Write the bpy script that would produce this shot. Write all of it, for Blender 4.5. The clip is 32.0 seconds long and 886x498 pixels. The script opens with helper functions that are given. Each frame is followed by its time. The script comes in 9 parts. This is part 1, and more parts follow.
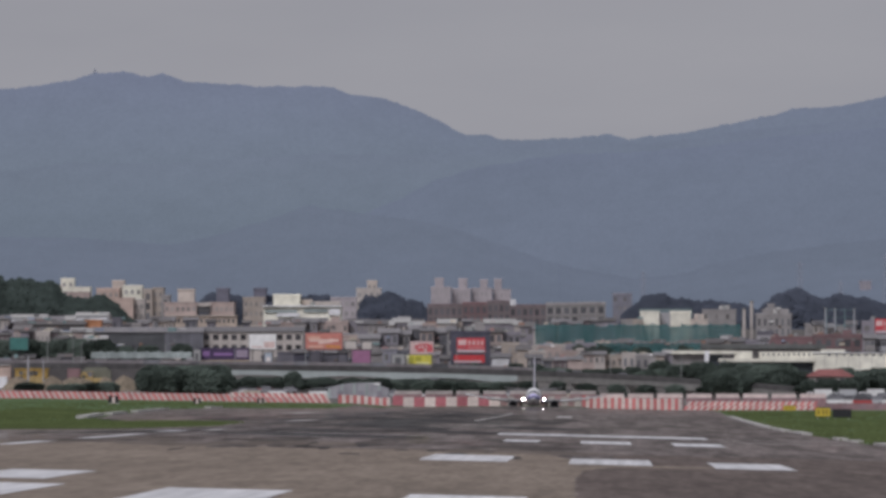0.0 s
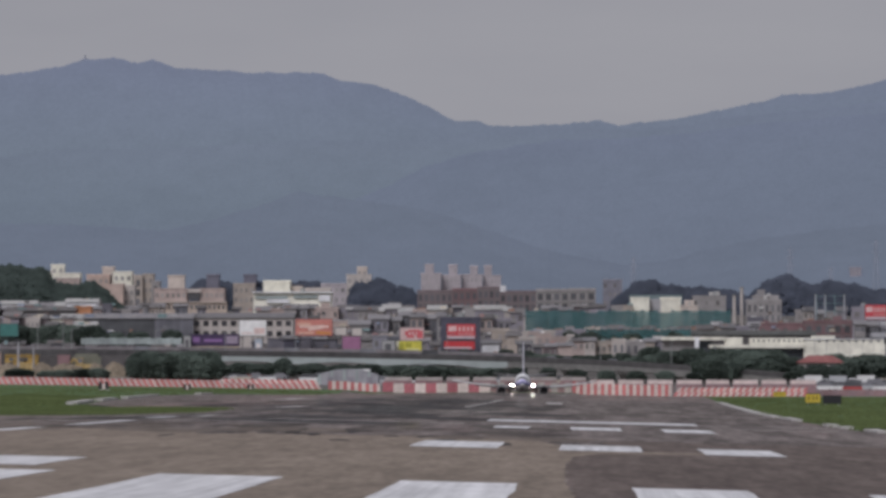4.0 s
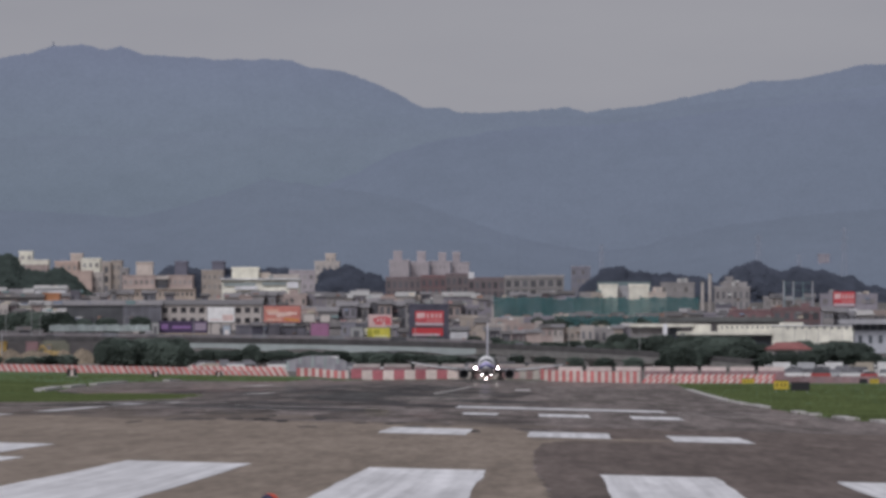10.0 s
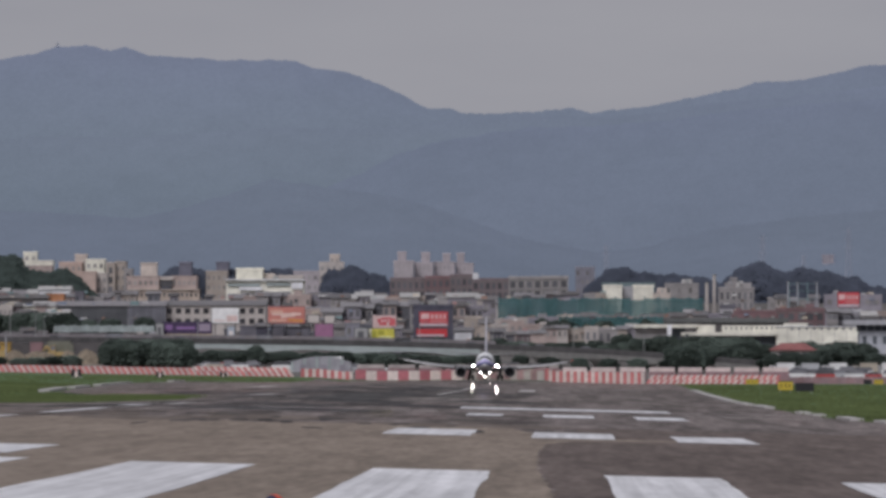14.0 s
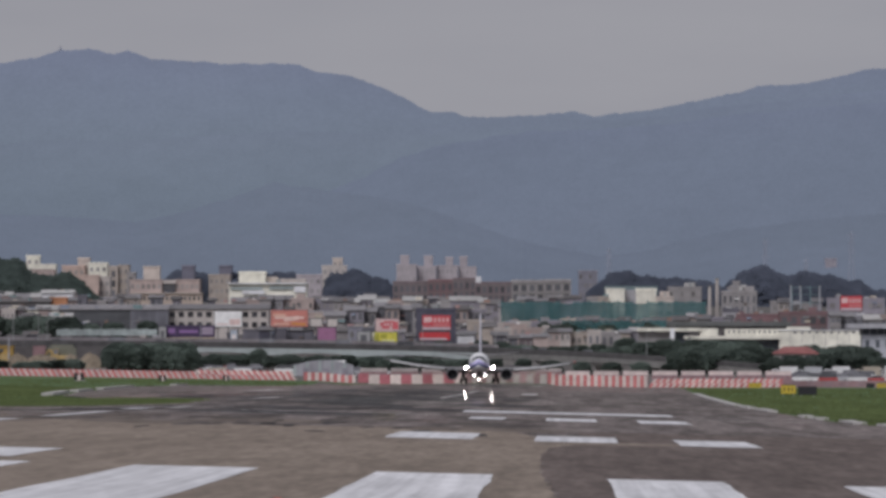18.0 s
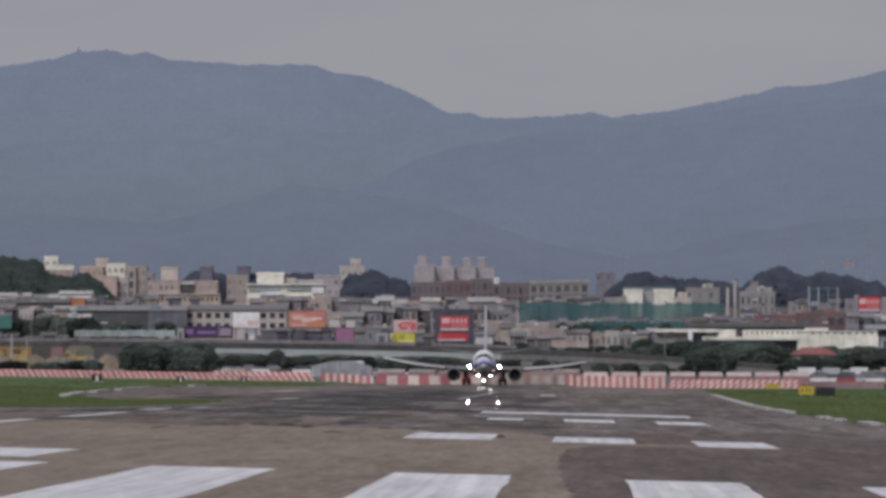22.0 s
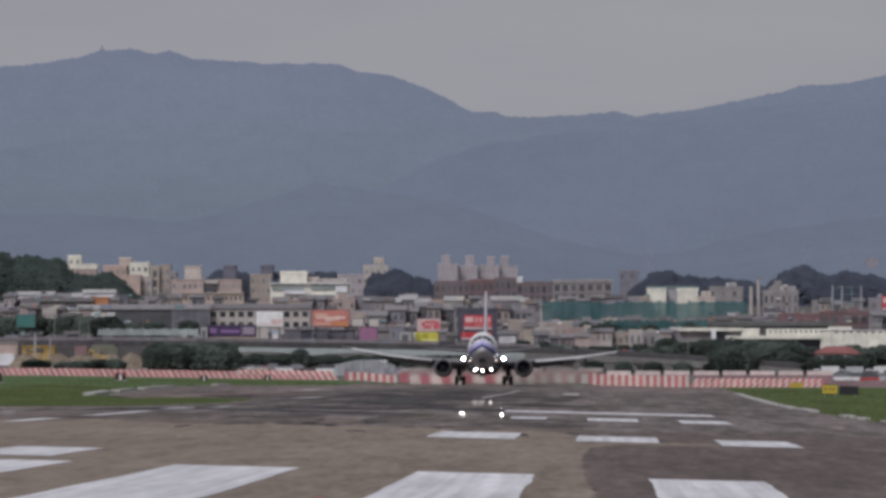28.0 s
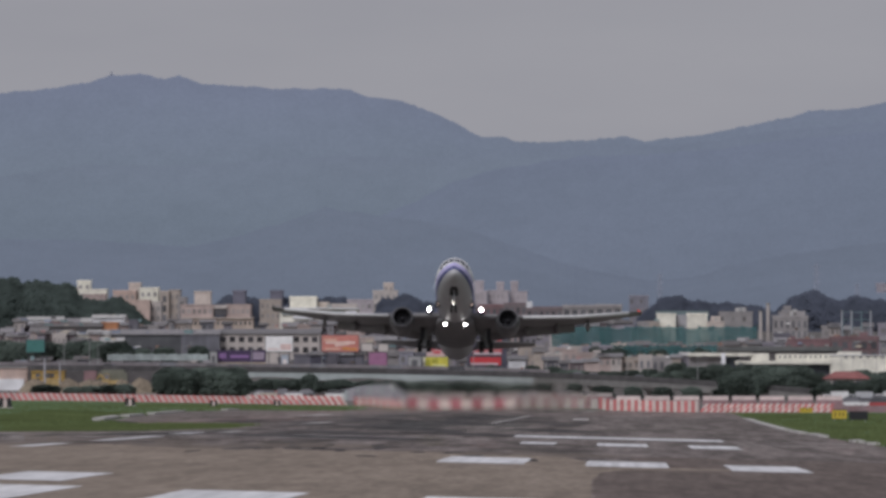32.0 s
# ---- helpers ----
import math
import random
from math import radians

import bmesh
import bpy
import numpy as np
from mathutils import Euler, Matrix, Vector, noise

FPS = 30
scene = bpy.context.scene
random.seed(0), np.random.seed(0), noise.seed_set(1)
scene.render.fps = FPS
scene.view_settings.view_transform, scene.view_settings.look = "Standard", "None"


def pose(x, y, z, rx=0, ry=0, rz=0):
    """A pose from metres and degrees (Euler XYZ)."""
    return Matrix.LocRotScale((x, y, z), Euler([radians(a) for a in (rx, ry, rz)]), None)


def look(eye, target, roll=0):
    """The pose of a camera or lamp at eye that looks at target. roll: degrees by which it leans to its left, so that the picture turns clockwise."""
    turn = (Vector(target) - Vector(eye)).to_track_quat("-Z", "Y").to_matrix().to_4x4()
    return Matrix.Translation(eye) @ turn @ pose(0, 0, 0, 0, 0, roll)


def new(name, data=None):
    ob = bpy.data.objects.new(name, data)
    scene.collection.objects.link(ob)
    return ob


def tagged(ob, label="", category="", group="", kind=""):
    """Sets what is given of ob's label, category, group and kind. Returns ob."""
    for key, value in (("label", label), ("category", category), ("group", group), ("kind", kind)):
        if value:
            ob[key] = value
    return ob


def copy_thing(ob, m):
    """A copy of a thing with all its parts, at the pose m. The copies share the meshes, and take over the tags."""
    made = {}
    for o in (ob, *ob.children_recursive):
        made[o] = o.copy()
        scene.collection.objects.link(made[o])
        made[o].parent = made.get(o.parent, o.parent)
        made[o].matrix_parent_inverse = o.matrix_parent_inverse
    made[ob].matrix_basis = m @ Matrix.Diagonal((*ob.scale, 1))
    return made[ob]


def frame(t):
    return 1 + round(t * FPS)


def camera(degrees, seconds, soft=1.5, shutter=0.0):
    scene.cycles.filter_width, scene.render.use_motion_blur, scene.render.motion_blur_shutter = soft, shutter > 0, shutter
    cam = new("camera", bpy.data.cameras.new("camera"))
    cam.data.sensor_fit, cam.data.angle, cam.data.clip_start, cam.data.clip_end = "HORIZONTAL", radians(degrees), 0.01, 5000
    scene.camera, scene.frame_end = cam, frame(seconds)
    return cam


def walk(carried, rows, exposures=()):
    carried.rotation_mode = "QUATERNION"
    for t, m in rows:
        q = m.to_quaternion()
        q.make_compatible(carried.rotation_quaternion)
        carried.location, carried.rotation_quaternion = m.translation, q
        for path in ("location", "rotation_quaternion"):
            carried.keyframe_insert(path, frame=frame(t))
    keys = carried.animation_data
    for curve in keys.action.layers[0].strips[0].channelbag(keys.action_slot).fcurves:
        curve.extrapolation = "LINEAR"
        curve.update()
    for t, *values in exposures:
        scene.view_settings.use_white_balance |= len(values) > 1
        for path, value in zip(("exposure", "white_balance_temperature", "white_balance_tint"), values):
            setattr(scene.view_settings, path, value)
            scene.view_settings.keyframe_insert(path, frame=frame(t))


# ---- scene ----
# ---- camera ----
EYE = (0.0, 0.0, 1.32)
cam = camera(4.7264, 32.0, soft=3.4)
# seconds, degrees up, degrees to the left of the runway's axis
walk(cam, [(t, pose(*EYE, 90 + up, 0, left)) for t, up, left in [
    (0, 0.795, 0.834), (0.5, 0.799, 0.797), (1, 0.804, 0.788), (1.5, 0.794, 0.801), (2, 0.772, 0.806),
    (2.5, 0.739, 0.783), (3, 0.744, 0.783), (3.5, 0.735, 0.787), (5.5, 0.698, 0.750), (6, 0.701, 0.760),
    (6.5, 0.693, 0.737), (7, 0.684, 0.710), (7.5, 0.678, 0.699), (8, 0.675, 0.700), (8.5, 0.673, 0.701),
    (9, 0.660, 0.640), (9.5, 0.651, 0.627), (10, 0.651, 0.612), (10.5, 0.656, 0.616), (11, 0.656, 0.635),
    (11.5, 0.656, 0.640), (12, 0.652, 0.643), (12.5, 0.651, 0.643), (13, 0.651, 0.621), (13.5, 0.656, 0.630),
    (14, 0.655, 0.635), (14.5, 0.656, 0.626), (16.5, 0.674, 0.675), (17, 0.679, 0.695), (17.5, 0.670, 0.654),
    (18, 0.674, 0.650), (18.5, 0.679, 0.687), (19, 0.679, 0.690), (19.5, 0.670, 0.690), (20, 0.675, 0.723),
    (20.5, 0.670, 0.718), (21, 0.669, 0.717), (21.5, 0.670, 0.727), (22, 0.679, 0.746), (22.5, 0.675, 0.741),
    (23, 0.673, 0.750), (23.5, 0.673, 0.774), (24, 0.683, 0.819), (24.5, 0.674, 0.857), (25, 0.675, 0.875),
    (25.5, 0.678, 0.867), (27.5, 0.674, 0.884), (28, 0.673, 0.871), (28.5, 0.674, 0.861), (29, 0.675, 0.865),
    (29.5, 0.674, 0.871), (30, 0.679, 0.869), (30.5, 0.678, 0.885), (31, 0.693, 0.911), (31.5, 0.725, 0.913),
    (32, 0.807, 0.922),
]], exposures=[(0, 0.07, 6200, 13), (32, 0.07, 6200, 13)])

# ---- world, sun ----
SUN_UP, SUN_ROUND = radians(43), radians(203)
world = bpy.data.worlds.new("overcast_sky")
scene.world = world
world.use_nodes = True
wn, wl = world.node_tree.nodes, world.node_tree.links
wn.clear()
sky = wn.new("ShaderNodeTexSky")
sky.sky_type, sky.sun_disc = "NISHITA", False
sky.sun_elevation, sky.sun_rotation = SUN_UP, SUN_ROUND
sky.air_density, sky.dust_density, sky.ozone_density = 1.0, 4.0, 1.0
cloud_co = wn.new("ShaderNodeTexCoord")
cloud_map = wn.new("ShaderNodeMapping")
cloud_map.inputs["Scale"].default_value = (2.0, 2.0, 9.0)
cloud = wn.new("ShaderNodeTexNoise")
cloud.inputs["Scale"].default_value, cloud.inputs["Detail"].default_value = 8.0, 6.0
ramp = wn.new("ShaderNodeValToRGB")
ramp.color_ramp.elements[0].position, ramp.color_ramp.elements[0].color = 0.3, (3.25, 3.22, 3.4, 1)
ramp.color_ramp.elements[1].position, ramp.color_ramp.elements[1].color = 0.75, (3.75, 3.68, 3.78, 1)
mix = wn.new("ShaderNodeMix")
mix.data_type = "RGBA"
mix.inputs[0].default_value = 0.93
back = wn.new("ShaderNodeBackground")
back.inputs["Strength"].default_value = 0.093
wout = wn.new("ShaderNodeOutputWorld")
wl.new(cloud_co.outputs["Generated"], cloud_map.inputs["Vector"])
wl.new(cloud_map.outputs["Vector"], cloud.inputs["Vector"])
wl.new(cloud.outputs["Fac"], ramp.inputs["Fac"])
wl.new(sky.outputs["Color"], mix.inputs[6])
wl.new(ramp.outputs["Color"], mix.inputs[7])
wl.new(mix.outputs[2], back.inputs["Color"])
wl.new(back.outputs["Background"], wout.inputs["Surface"])

sun = new("sun", bpy.data.lights.new("sun", "SUN"))
sun.data.energy, sun.data.angle, sun.data.color = 1.5, radians(25), (1.0, 0.975, 0.95)
sun.matrix_world = look((0, 0, 0), (math.sin(SUN_ROUND) * -math.cos(SUN_UP), math.cos(SUN_ROUND) * -math.cos(SUN_UP), -math.sin(SUN_UP)))


# ---- materials ----
def material(name, colour, rough=0.8, metal=0.0, grain=2.0, vary=0.25, bump=0.0, stain=0.12, each=0.0, glow=None, strength=0.0, spec=0.3):
    """A painted or natural surface: colour with fine grain, broad stains and, per piece, a slight shift."""
    m = bpy.data.materials.new(name)
    m.use_nodes = True
    n, l = m.node_tree.nodes, m.node_tree.links
    b = n["Principled BSDF"]
    b.inputs["Roughness"].default_value, b.inputs["Metallic"].default_value = rough, metal
    b.inputs["Specular IOR Level"].default_value = spec
    co = n.new("ShaderNodeTexCoord")
    fine, broad = n.new("ShaderNodeTexNoise"), n.new("ShaderNodeTexNoise")
    fine.inputs["Scale"].default_value, fine.inputs["Detail"].default_value = grain, 5
    broad.inputs["Scale"].default_value, broad.inputs["Detail"].default_value = grain * 0.13, 3
    l.new(co.outputs["Object"], fine.inputs["Vector"])
    l.new(co.outputs["Object"], broad.inputs["Vector"])
    a = n.new("ShaderNodeMapRange")
    a.inputs["From Min"].default_value, a.inputs["From Max"].default_value = 0.3, 0.7
    a.inputs["To Min"].default_value, a.inputs["To Max"].default_value = 1 - vary, 1 + vary
    c = n.new("ShaderNodeMapRange")
    c.inputs["From Min"].default_value, c.inputs["From Max"].default_value = 0.3, 0.7
    c.inputs["To Min"].default_value, c.inputs["To Max"].default_value = 1 - stain, 1 + stain
    l.new(fine.outputs["Fac"], a.inputs["Value"])
    l.new(broad.outputs["Fac"], c.inputs["Value"])
    t = n.new("ShaderNodeMath")
    t.operation = "MULTIPLY"
    l.new(a.outputs["Result"], t.inputs[0])
    l.new(c.outputs["Result"], t.inputs[1])
    last = t
    if each:
        info = n.new("ShaderNodeObjectInfo")
        e = n.new("ShaderNodeMapRange")
        e.inputs["To Min"].default_value, e.inputs["To Max"].default_value = 1 - each, 1 + each
        l.new(info.outputs["Random"], e.inputs["Value"])
        last = n.new("ShaderNodeMath")
        last.operation = "MULTIPLY"
        l.new(t.outputs["Value"], last.inputs[0])
        l.new(e.outputs["Result"], last.inputs[1])
    v = n.new("ShaderNodeVectorMath")
    v.operation = "SCALE"
    v.inputs[0].default_value = colour
    l.new(last.outputs["Value"], v.inputs["Scale"])
    l.new(v.outputs["Vector"], b.inputs["Base Color"])
    if bump:
        k = n.new("ShaderNodeBump")
        k.inputs["Strength"].default_value, k.inputs["Distance"].default_value = bump, 0.05
        l.new(fine.outputs["Fac"], k.inputs["Height"])
        l.new(k.outputs["Normal"], b.inputs["Normal"])
    if glow:
        b.inputs["Emission Color"].default_value, b.inputs["Emission Strength"].default_value = (*glow, 1), strength
    return m


def asphalt(name, colour, sheen, streak=(0.25, 0.012, 1), dark=0.45, fleck=0.2, crisp=0.13):
    """Worn paving with long stains along the runway and a film, standing in for mirage, that mirrors lamps at a low
    angle.
    """
    m = bpy.data.materials.new(name)
    m.use_nodes = True
    n, l = m.node_tree.nodes, m.node_tree.links
    b, out = n["Principled BSDF"], n["Material Output"]
    b.inputs["Roughness"].default_value, b.inputs["Specular IOR Level"].default_value = 0.95, 0.05
    co = n.new("ShaderNodeTexCoord")
    mp = n.new("ShaderNodeMapping")
    mp.inputs["Scale"].default_value = streak
    l.new(co.outputs["Object"], mp.inputs["Vector"])
    broad, fine = n.new("ShaderNodeTexNoise"), n.new("ShaderNodeTexNoise")
    broad.inputs["Scale"].default_value, broad.inputs["Detail"].default_value = 1.0, 5
    fine.inputs["Scale"].default_value, fine.inputs["Detail"].default_value = 1.6, 6
    l.new(mp.outputs["Vector"], broad.inputs["Vector"])
    mq = n.new("ShaderNodeMapping")
    mq.inputs["Scale"].default_value = (1.3, 0.055, 1)
    l.new(co.outputs["Object"], mq.inputs["Vector"])
    l.new(mq.outputs["Vector"], fine.inputs["Vector"])
    r = n.new("ShaderNodeMapRange")
    r.inputs["From Min"].default_value, r.inputs["From Max"].default_value = 0.5 - crisp, 0.5 + crisp
    r.inputs["To Min"].default_value, r.inputs["To Max"].default_value = 1 - dark, 1 + dark * 0.45
    l.new(broad.outputs["Fac"], r.inputs["Value"])
    q = n.new("ShaderNodeMapRange")
    q.inputs["From Min"].default_value, q.inputs["From Max"].default_value, q.inputs["To Min"].default_value, q.inputs["To Max"].default_value = 0.3, 0.7, 1 - fleck, 1 + fleck
    l.new(fine.outputs["Fac"], q.inputs["Value"])
    t = n.new("ShaderNodeMath")
    t.operation = "MULTIPLY"
    l.new(r.outputs["Result"], t.inputs[0])
    l.new(q.outputs["Result"], t.inputs[1])
    mg, grit, gr, t2 = n.new("ShaderNodeMapping"), n.new("ShaderNodeTexNoise"), n.new("ShaderNodeMapRange"), n.new("ShaderNodeMath")
    mg.inputs["Scale"].default_value, grit.inputs["Scale"].default_value, grit.inputs["Detail"].default_value = (7.0, 0.3, 1), 1.0, 4
    gr.inputs["From Min"].default_value, gr.inputs["From Max"].default_value, gr.inputs["To Min"].default_value, gr.inputs["To Max"].default_value = 0.3, 0.7, 1 - fleck * 0.85, 1 + fleck * 0.85
    t2.operation = "MULTIPLY"
    l.new(co.outputs["Object"], mg.inputs["Vector"])
    l.new(mg.outputs["Vector"], grit.inputs["Vector"])
    l.new(grit.outputs["Fac"], gr.inputs["Value"])
    l.new(t.outputs["Value"], t2.inputs[0])
    l.new(gr.outputs["Result"], t2.inputs[1])
    v = n.new("ShaderNodeVectorMath")
    v.operation = "SCALE"
    v.inputs[0].default_value = colour
    l.new(t2.outputs["Value"], v.inputs["Scale"])
    l.new(v.outputs["Vector"], b.inputs["Base Color"])
    if sheen:
        gl = n.new("ShaderNodeBsdfGlossy")
        gl.inputs["Roughness"].default_value = 0.008
        gl.inputs["Color"].default_value = (1, 0.97, 0.92, 1)
        mx = n.new("ShaderNodeMixShader")
        mk, mn = n.new("ShaderNodeMapRange"), n.new("ShaderNodeTexNoise")
        mm = n.new("ShaderNodeMapping")
        mm.inputs["Scale"].default_value, mn.inputs["Scale"].default_value, mn.inputs["Detail"].default_value = (0.8, 0.035, 1), 1.0, 4
        mk.inputs["From Min"].default_value, mk.inputs["From Max"].default_value, mk.inputs["To Min"].default_value, mk.inputs["To Max"].default_value = 0.36, 0.62, sheen * 0.15, sheen * 1.5
        l.new(co.outputs["Object"], mm.inputs["Vector"])
        l.new(mm.outputs["Vector"], mn.inputs["Vector"])
        l.new(mn.outputs["Fac"], mk.inputs["Value"])
        # hot air over the paving mirrors only at the flattest angles
        lw, gz, ml = n.new("ShaderNodeLayerWeight"), n.new("ShaderNodeMapRange"), n.new("ShaderNodeMath")
        lw.inputs["Blend"].default_value = 0.5
        gz.inputs["From Min"].default_value, gz.inputs["From Max"].default_value = 0.9952, 0.9968
        ml.operation = "MULTIPLY"
        l.new(lw.outputs["Facing"], gz.inputs["Value"])
        l.new(gz.outputs["Result"], ml.inputs[0])
        l.new(mk.outputs["Result"], ml.inputs[1])
        l.new(ml.outputs["Value"], mx.inputs[0])
        l.new(b.outputs["BSDF"], mx.inputs[1])
        l.new(gl.outputs["BSDF"], mx.inputs[2])
        l.new(mx.outputs["Shader"], out.inputs["Surface"])
    return m


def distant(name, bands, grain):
    """Wooded slopes far off, the air's haze put into their own glow: bands of (height, colour), woods as faint
    mottling.
    """
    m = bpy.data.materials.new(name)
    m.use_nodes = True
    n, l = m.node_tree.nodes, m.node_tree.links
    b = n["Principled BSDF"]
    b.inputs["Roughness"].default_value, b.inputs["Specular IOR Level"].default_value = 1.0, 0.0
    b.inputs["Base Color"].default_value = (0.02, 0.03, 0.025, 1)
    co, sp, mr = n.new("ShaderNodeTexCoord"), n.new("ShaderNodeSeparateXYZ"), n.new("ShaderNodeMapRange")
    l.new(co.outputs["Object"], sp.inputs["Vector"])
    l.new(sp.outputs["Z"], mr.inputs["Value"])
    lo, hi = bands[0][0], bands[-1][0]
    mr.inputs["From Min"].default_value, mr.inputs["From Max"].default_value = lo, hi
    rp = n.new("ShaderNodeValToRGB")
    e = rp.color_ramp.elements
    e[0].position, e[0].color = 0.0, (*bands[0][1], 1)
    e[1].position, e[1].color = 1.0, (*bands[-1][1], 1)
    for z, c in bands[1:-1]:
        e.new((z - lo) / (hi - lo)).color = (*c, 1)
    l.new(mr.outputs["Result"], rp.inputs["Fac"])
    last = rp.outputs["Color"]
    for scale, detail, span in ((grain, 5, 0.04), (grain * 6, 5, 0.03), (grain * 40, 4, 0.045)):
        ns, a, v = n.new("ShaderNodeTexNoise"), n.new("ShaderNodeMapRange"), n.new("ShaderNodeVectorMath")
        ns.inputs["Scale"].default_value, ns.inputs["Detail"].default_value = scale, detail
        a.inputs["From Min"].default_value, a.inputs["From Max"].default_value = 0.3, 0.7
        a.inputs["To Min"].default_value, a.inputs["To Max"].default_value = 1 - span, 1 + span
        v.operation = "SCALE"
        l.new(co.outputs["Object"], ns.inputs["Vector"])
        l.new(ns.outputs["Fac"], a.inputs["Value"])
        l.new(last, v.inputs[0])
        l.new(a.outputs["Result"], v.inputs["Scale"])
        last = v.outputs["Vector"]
    # the haze glows from the slope's surface itself
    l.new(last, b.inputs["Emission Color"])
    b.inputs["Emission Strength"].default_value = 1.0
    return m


GRASS = material("grass", (0.104, 0.157, 0.071), 0.95, grain=0.5, vary=0.35, stain=0.35, spec=0.05)
BLADES = material("grass_blades", (0.115, 0.143, 0.062), 0.9, grain=0.2, vary=0.35, stain=0.2, spec=0.05)
# crisp blotches paint the mirage's mottling into this asphalt's colour
ASPHALT = asphalt("asphalt", (0.2, 0.172, 0.164), 0.14, (0.75, 0.02, 1), dark=0.3, fleck=0.34, crisp=0.07)
ASPHALT_WARM = asphalt("asphalt_worn", (0.265, 0.219, 0.182), 0.0, (0.12, 0.03, 1), 0.1, 0.19)
ASPHALT_DARK = asphalt("asphalt_new", (0.158, 0.129, 0.118), 0.0, (0.3, 0.02, 1), 0.14, 0.22)
ASPHALT_MID = asphalt("asphalt_half_worn", (0.19, 0.16, 0.14), 0.0, (0.6, 0.03, 1), 0.2, 0.12)
TAR_PATCH = asphalt("tar_patch", (0.115, 0.1, 0.094), 0.0, (0.6, 0.03, 1), 0.2, 0.12)
# dark stains; the same colour also paints the mirage's dark patches
STAIN_AND_MIRAGE = asphalt("stain_and_mirage", (0.088, 0.082, 0.084), 0.1, (0.5, 0.03, 1), 0.4)
PAINT = asphalt("marking_paint", (0.71, 0.705, 0.725), 0.0, (0.9, 0.05, 1), 0.1, 0.09)
_n, _l = PAINT.node_tree.nodes, PAINT.node_tree.links
_co, _mp, _ns = _n.new("ShaderNodeTexCoord"), _n.new("ShaderNodeMapping"), _n.new("ShaderNodeTexNoise")
_mp.inputs["Scale"].default_value, _ns.inputs["Scale"].default_value, _ns.inputs["Detail"].default_value = (5.5, 0.02, 1), 1.0, 3
_mr, _vs = _n.new("ShaderNodeMapRange"), _n.new("ShaderNodeVectorMath")
_mr.inputs["From Min"].default_value, _mr.inputs["From Max"].default_value, _mr.inputs["To Min"].default_value, _mr.inputs["To Max"].default_value = 0.35, 0.62, 0.82, 1.06
_vs.operation = "SCALE"
_l.new(_co.outputs["Object"], _mp.inputs["Vector"])
_l.new(_mp.outputs["Vector"], _ns.inputs["Vector"])
_l.new(_ns.outputs["Fac"], _mr.inputs["Value"])
_l.new(_n["Principled BSDF"].inputs["Base Color"].links[0].from_socket, _vs.inputs[0])
_l.new(_mr.outputs["Result"], _vs.inputs["Scale"])
_l.new(_vs.outputs["Vector"], _n["Principled BSDF"].inputs["Base Color"])
PAINT_WORN = material("marking_paint_worn", (0.48, 0.46, 0.45), 0.9, grain=1.2, vary=0.25, stain=0.2, spec=0.1)
CONCRETE = material("concrete", (0.34, 0.33, 0.31), 0.9, grain=0.8, vary=0.15)
CONCRETE_DARK = material("weathered_concrete", (0.20, 0.195, 0.188), 0.9, grain=0.6, vary=0.2)
GIRDER = material("pale_green_girder", (0.39, 0.43, 0.43), 0.7, grain=0.4, vary=0.1)
FENCE_RED = material("fence_red", (0.6, 0.19, 0.198), 0.7, grain=1.0, vary=0.12, each=0.15)
FENCE_DEEP = material("fence_deep_red", (0.45, 0.15, 0.18), 0.7, grain=1.0, vary=0.12, each=0.15)
FENCE_WHITE = material("fence_white", (0.72, 0.60, 0.58), 0.7, grain=1.0, vary=0.12, each=0.1)
DARK_FRAME = material("dark_steel", (0.06, 0.06, 0.068), 0.6, grain=1.0, vary=0.15)
POLE = material("grey_pole", (0.33, 0.34, 0.34), 0.6, grain=1.0, vary=0.1)
# dark glass lifted for the haze over the town
GLASS_DARK = material("window_glass", (0.15, 0.15, 0.165), 0.25, grain=0.3, vary=0.2, each=0.5, spec=0.4)
GLASS_PALE = material("lighter_window_glass", (0.24, 0.225, 0.225), 0.3, grain=0.3, vary=0.2, each=0.45, spec=0.4)
GLASS_SOFT = material("pale_window_glass", (0.30, 0.285, 0.285), 0.35, grain=0.3, vary=0.2, each=0.3, spec=0.4)
# panes paled so that their colour carries the far towers' haze
GLASS_HAZED = material("hazed_window_glass", (0.40, 0.37, 0.385), 0.4, grain=0.3, vary=0.15, each=0.15, spec=0.3)
# dark sheets for openings: the shade inside is put into their colour
OPENING = material("opening_shade", (0.125, 0.125, 0.137), 0.8, grain=0.3, vary=0.2, each=0.4)
OPENING_DEEP = material("deep_opening_shade", (0.05, 0.048, 0.055), 0.8, grain=0.3, vary=0.2, each=0.4)
BARK = material("bark", (0.10, 0.08, 0.06), 0.95, grain=3)
# lifted above true foliage: the town's haze put into the leaf colour
LEAF = material("leaves", (0.168, 0.208, 0.18), 0.9, grain=0.25, vary=0.3, stain=0.2, each=0.25, spec=0.05)
LEAF_HILL = material("leaves_hill", (0.088, 0.112, 0.103), 0.9, grain=0.25, vary=0.3, stain=0.2, spec=0.05)
# bluer still, with the far hills' haze in the colour
LEAF_HAZED = material("leaves_hazed", (0.118, 0.133, 0.175), 0.9, grain=0.15, vary=0.2, stain=0.2, spec=0.05)
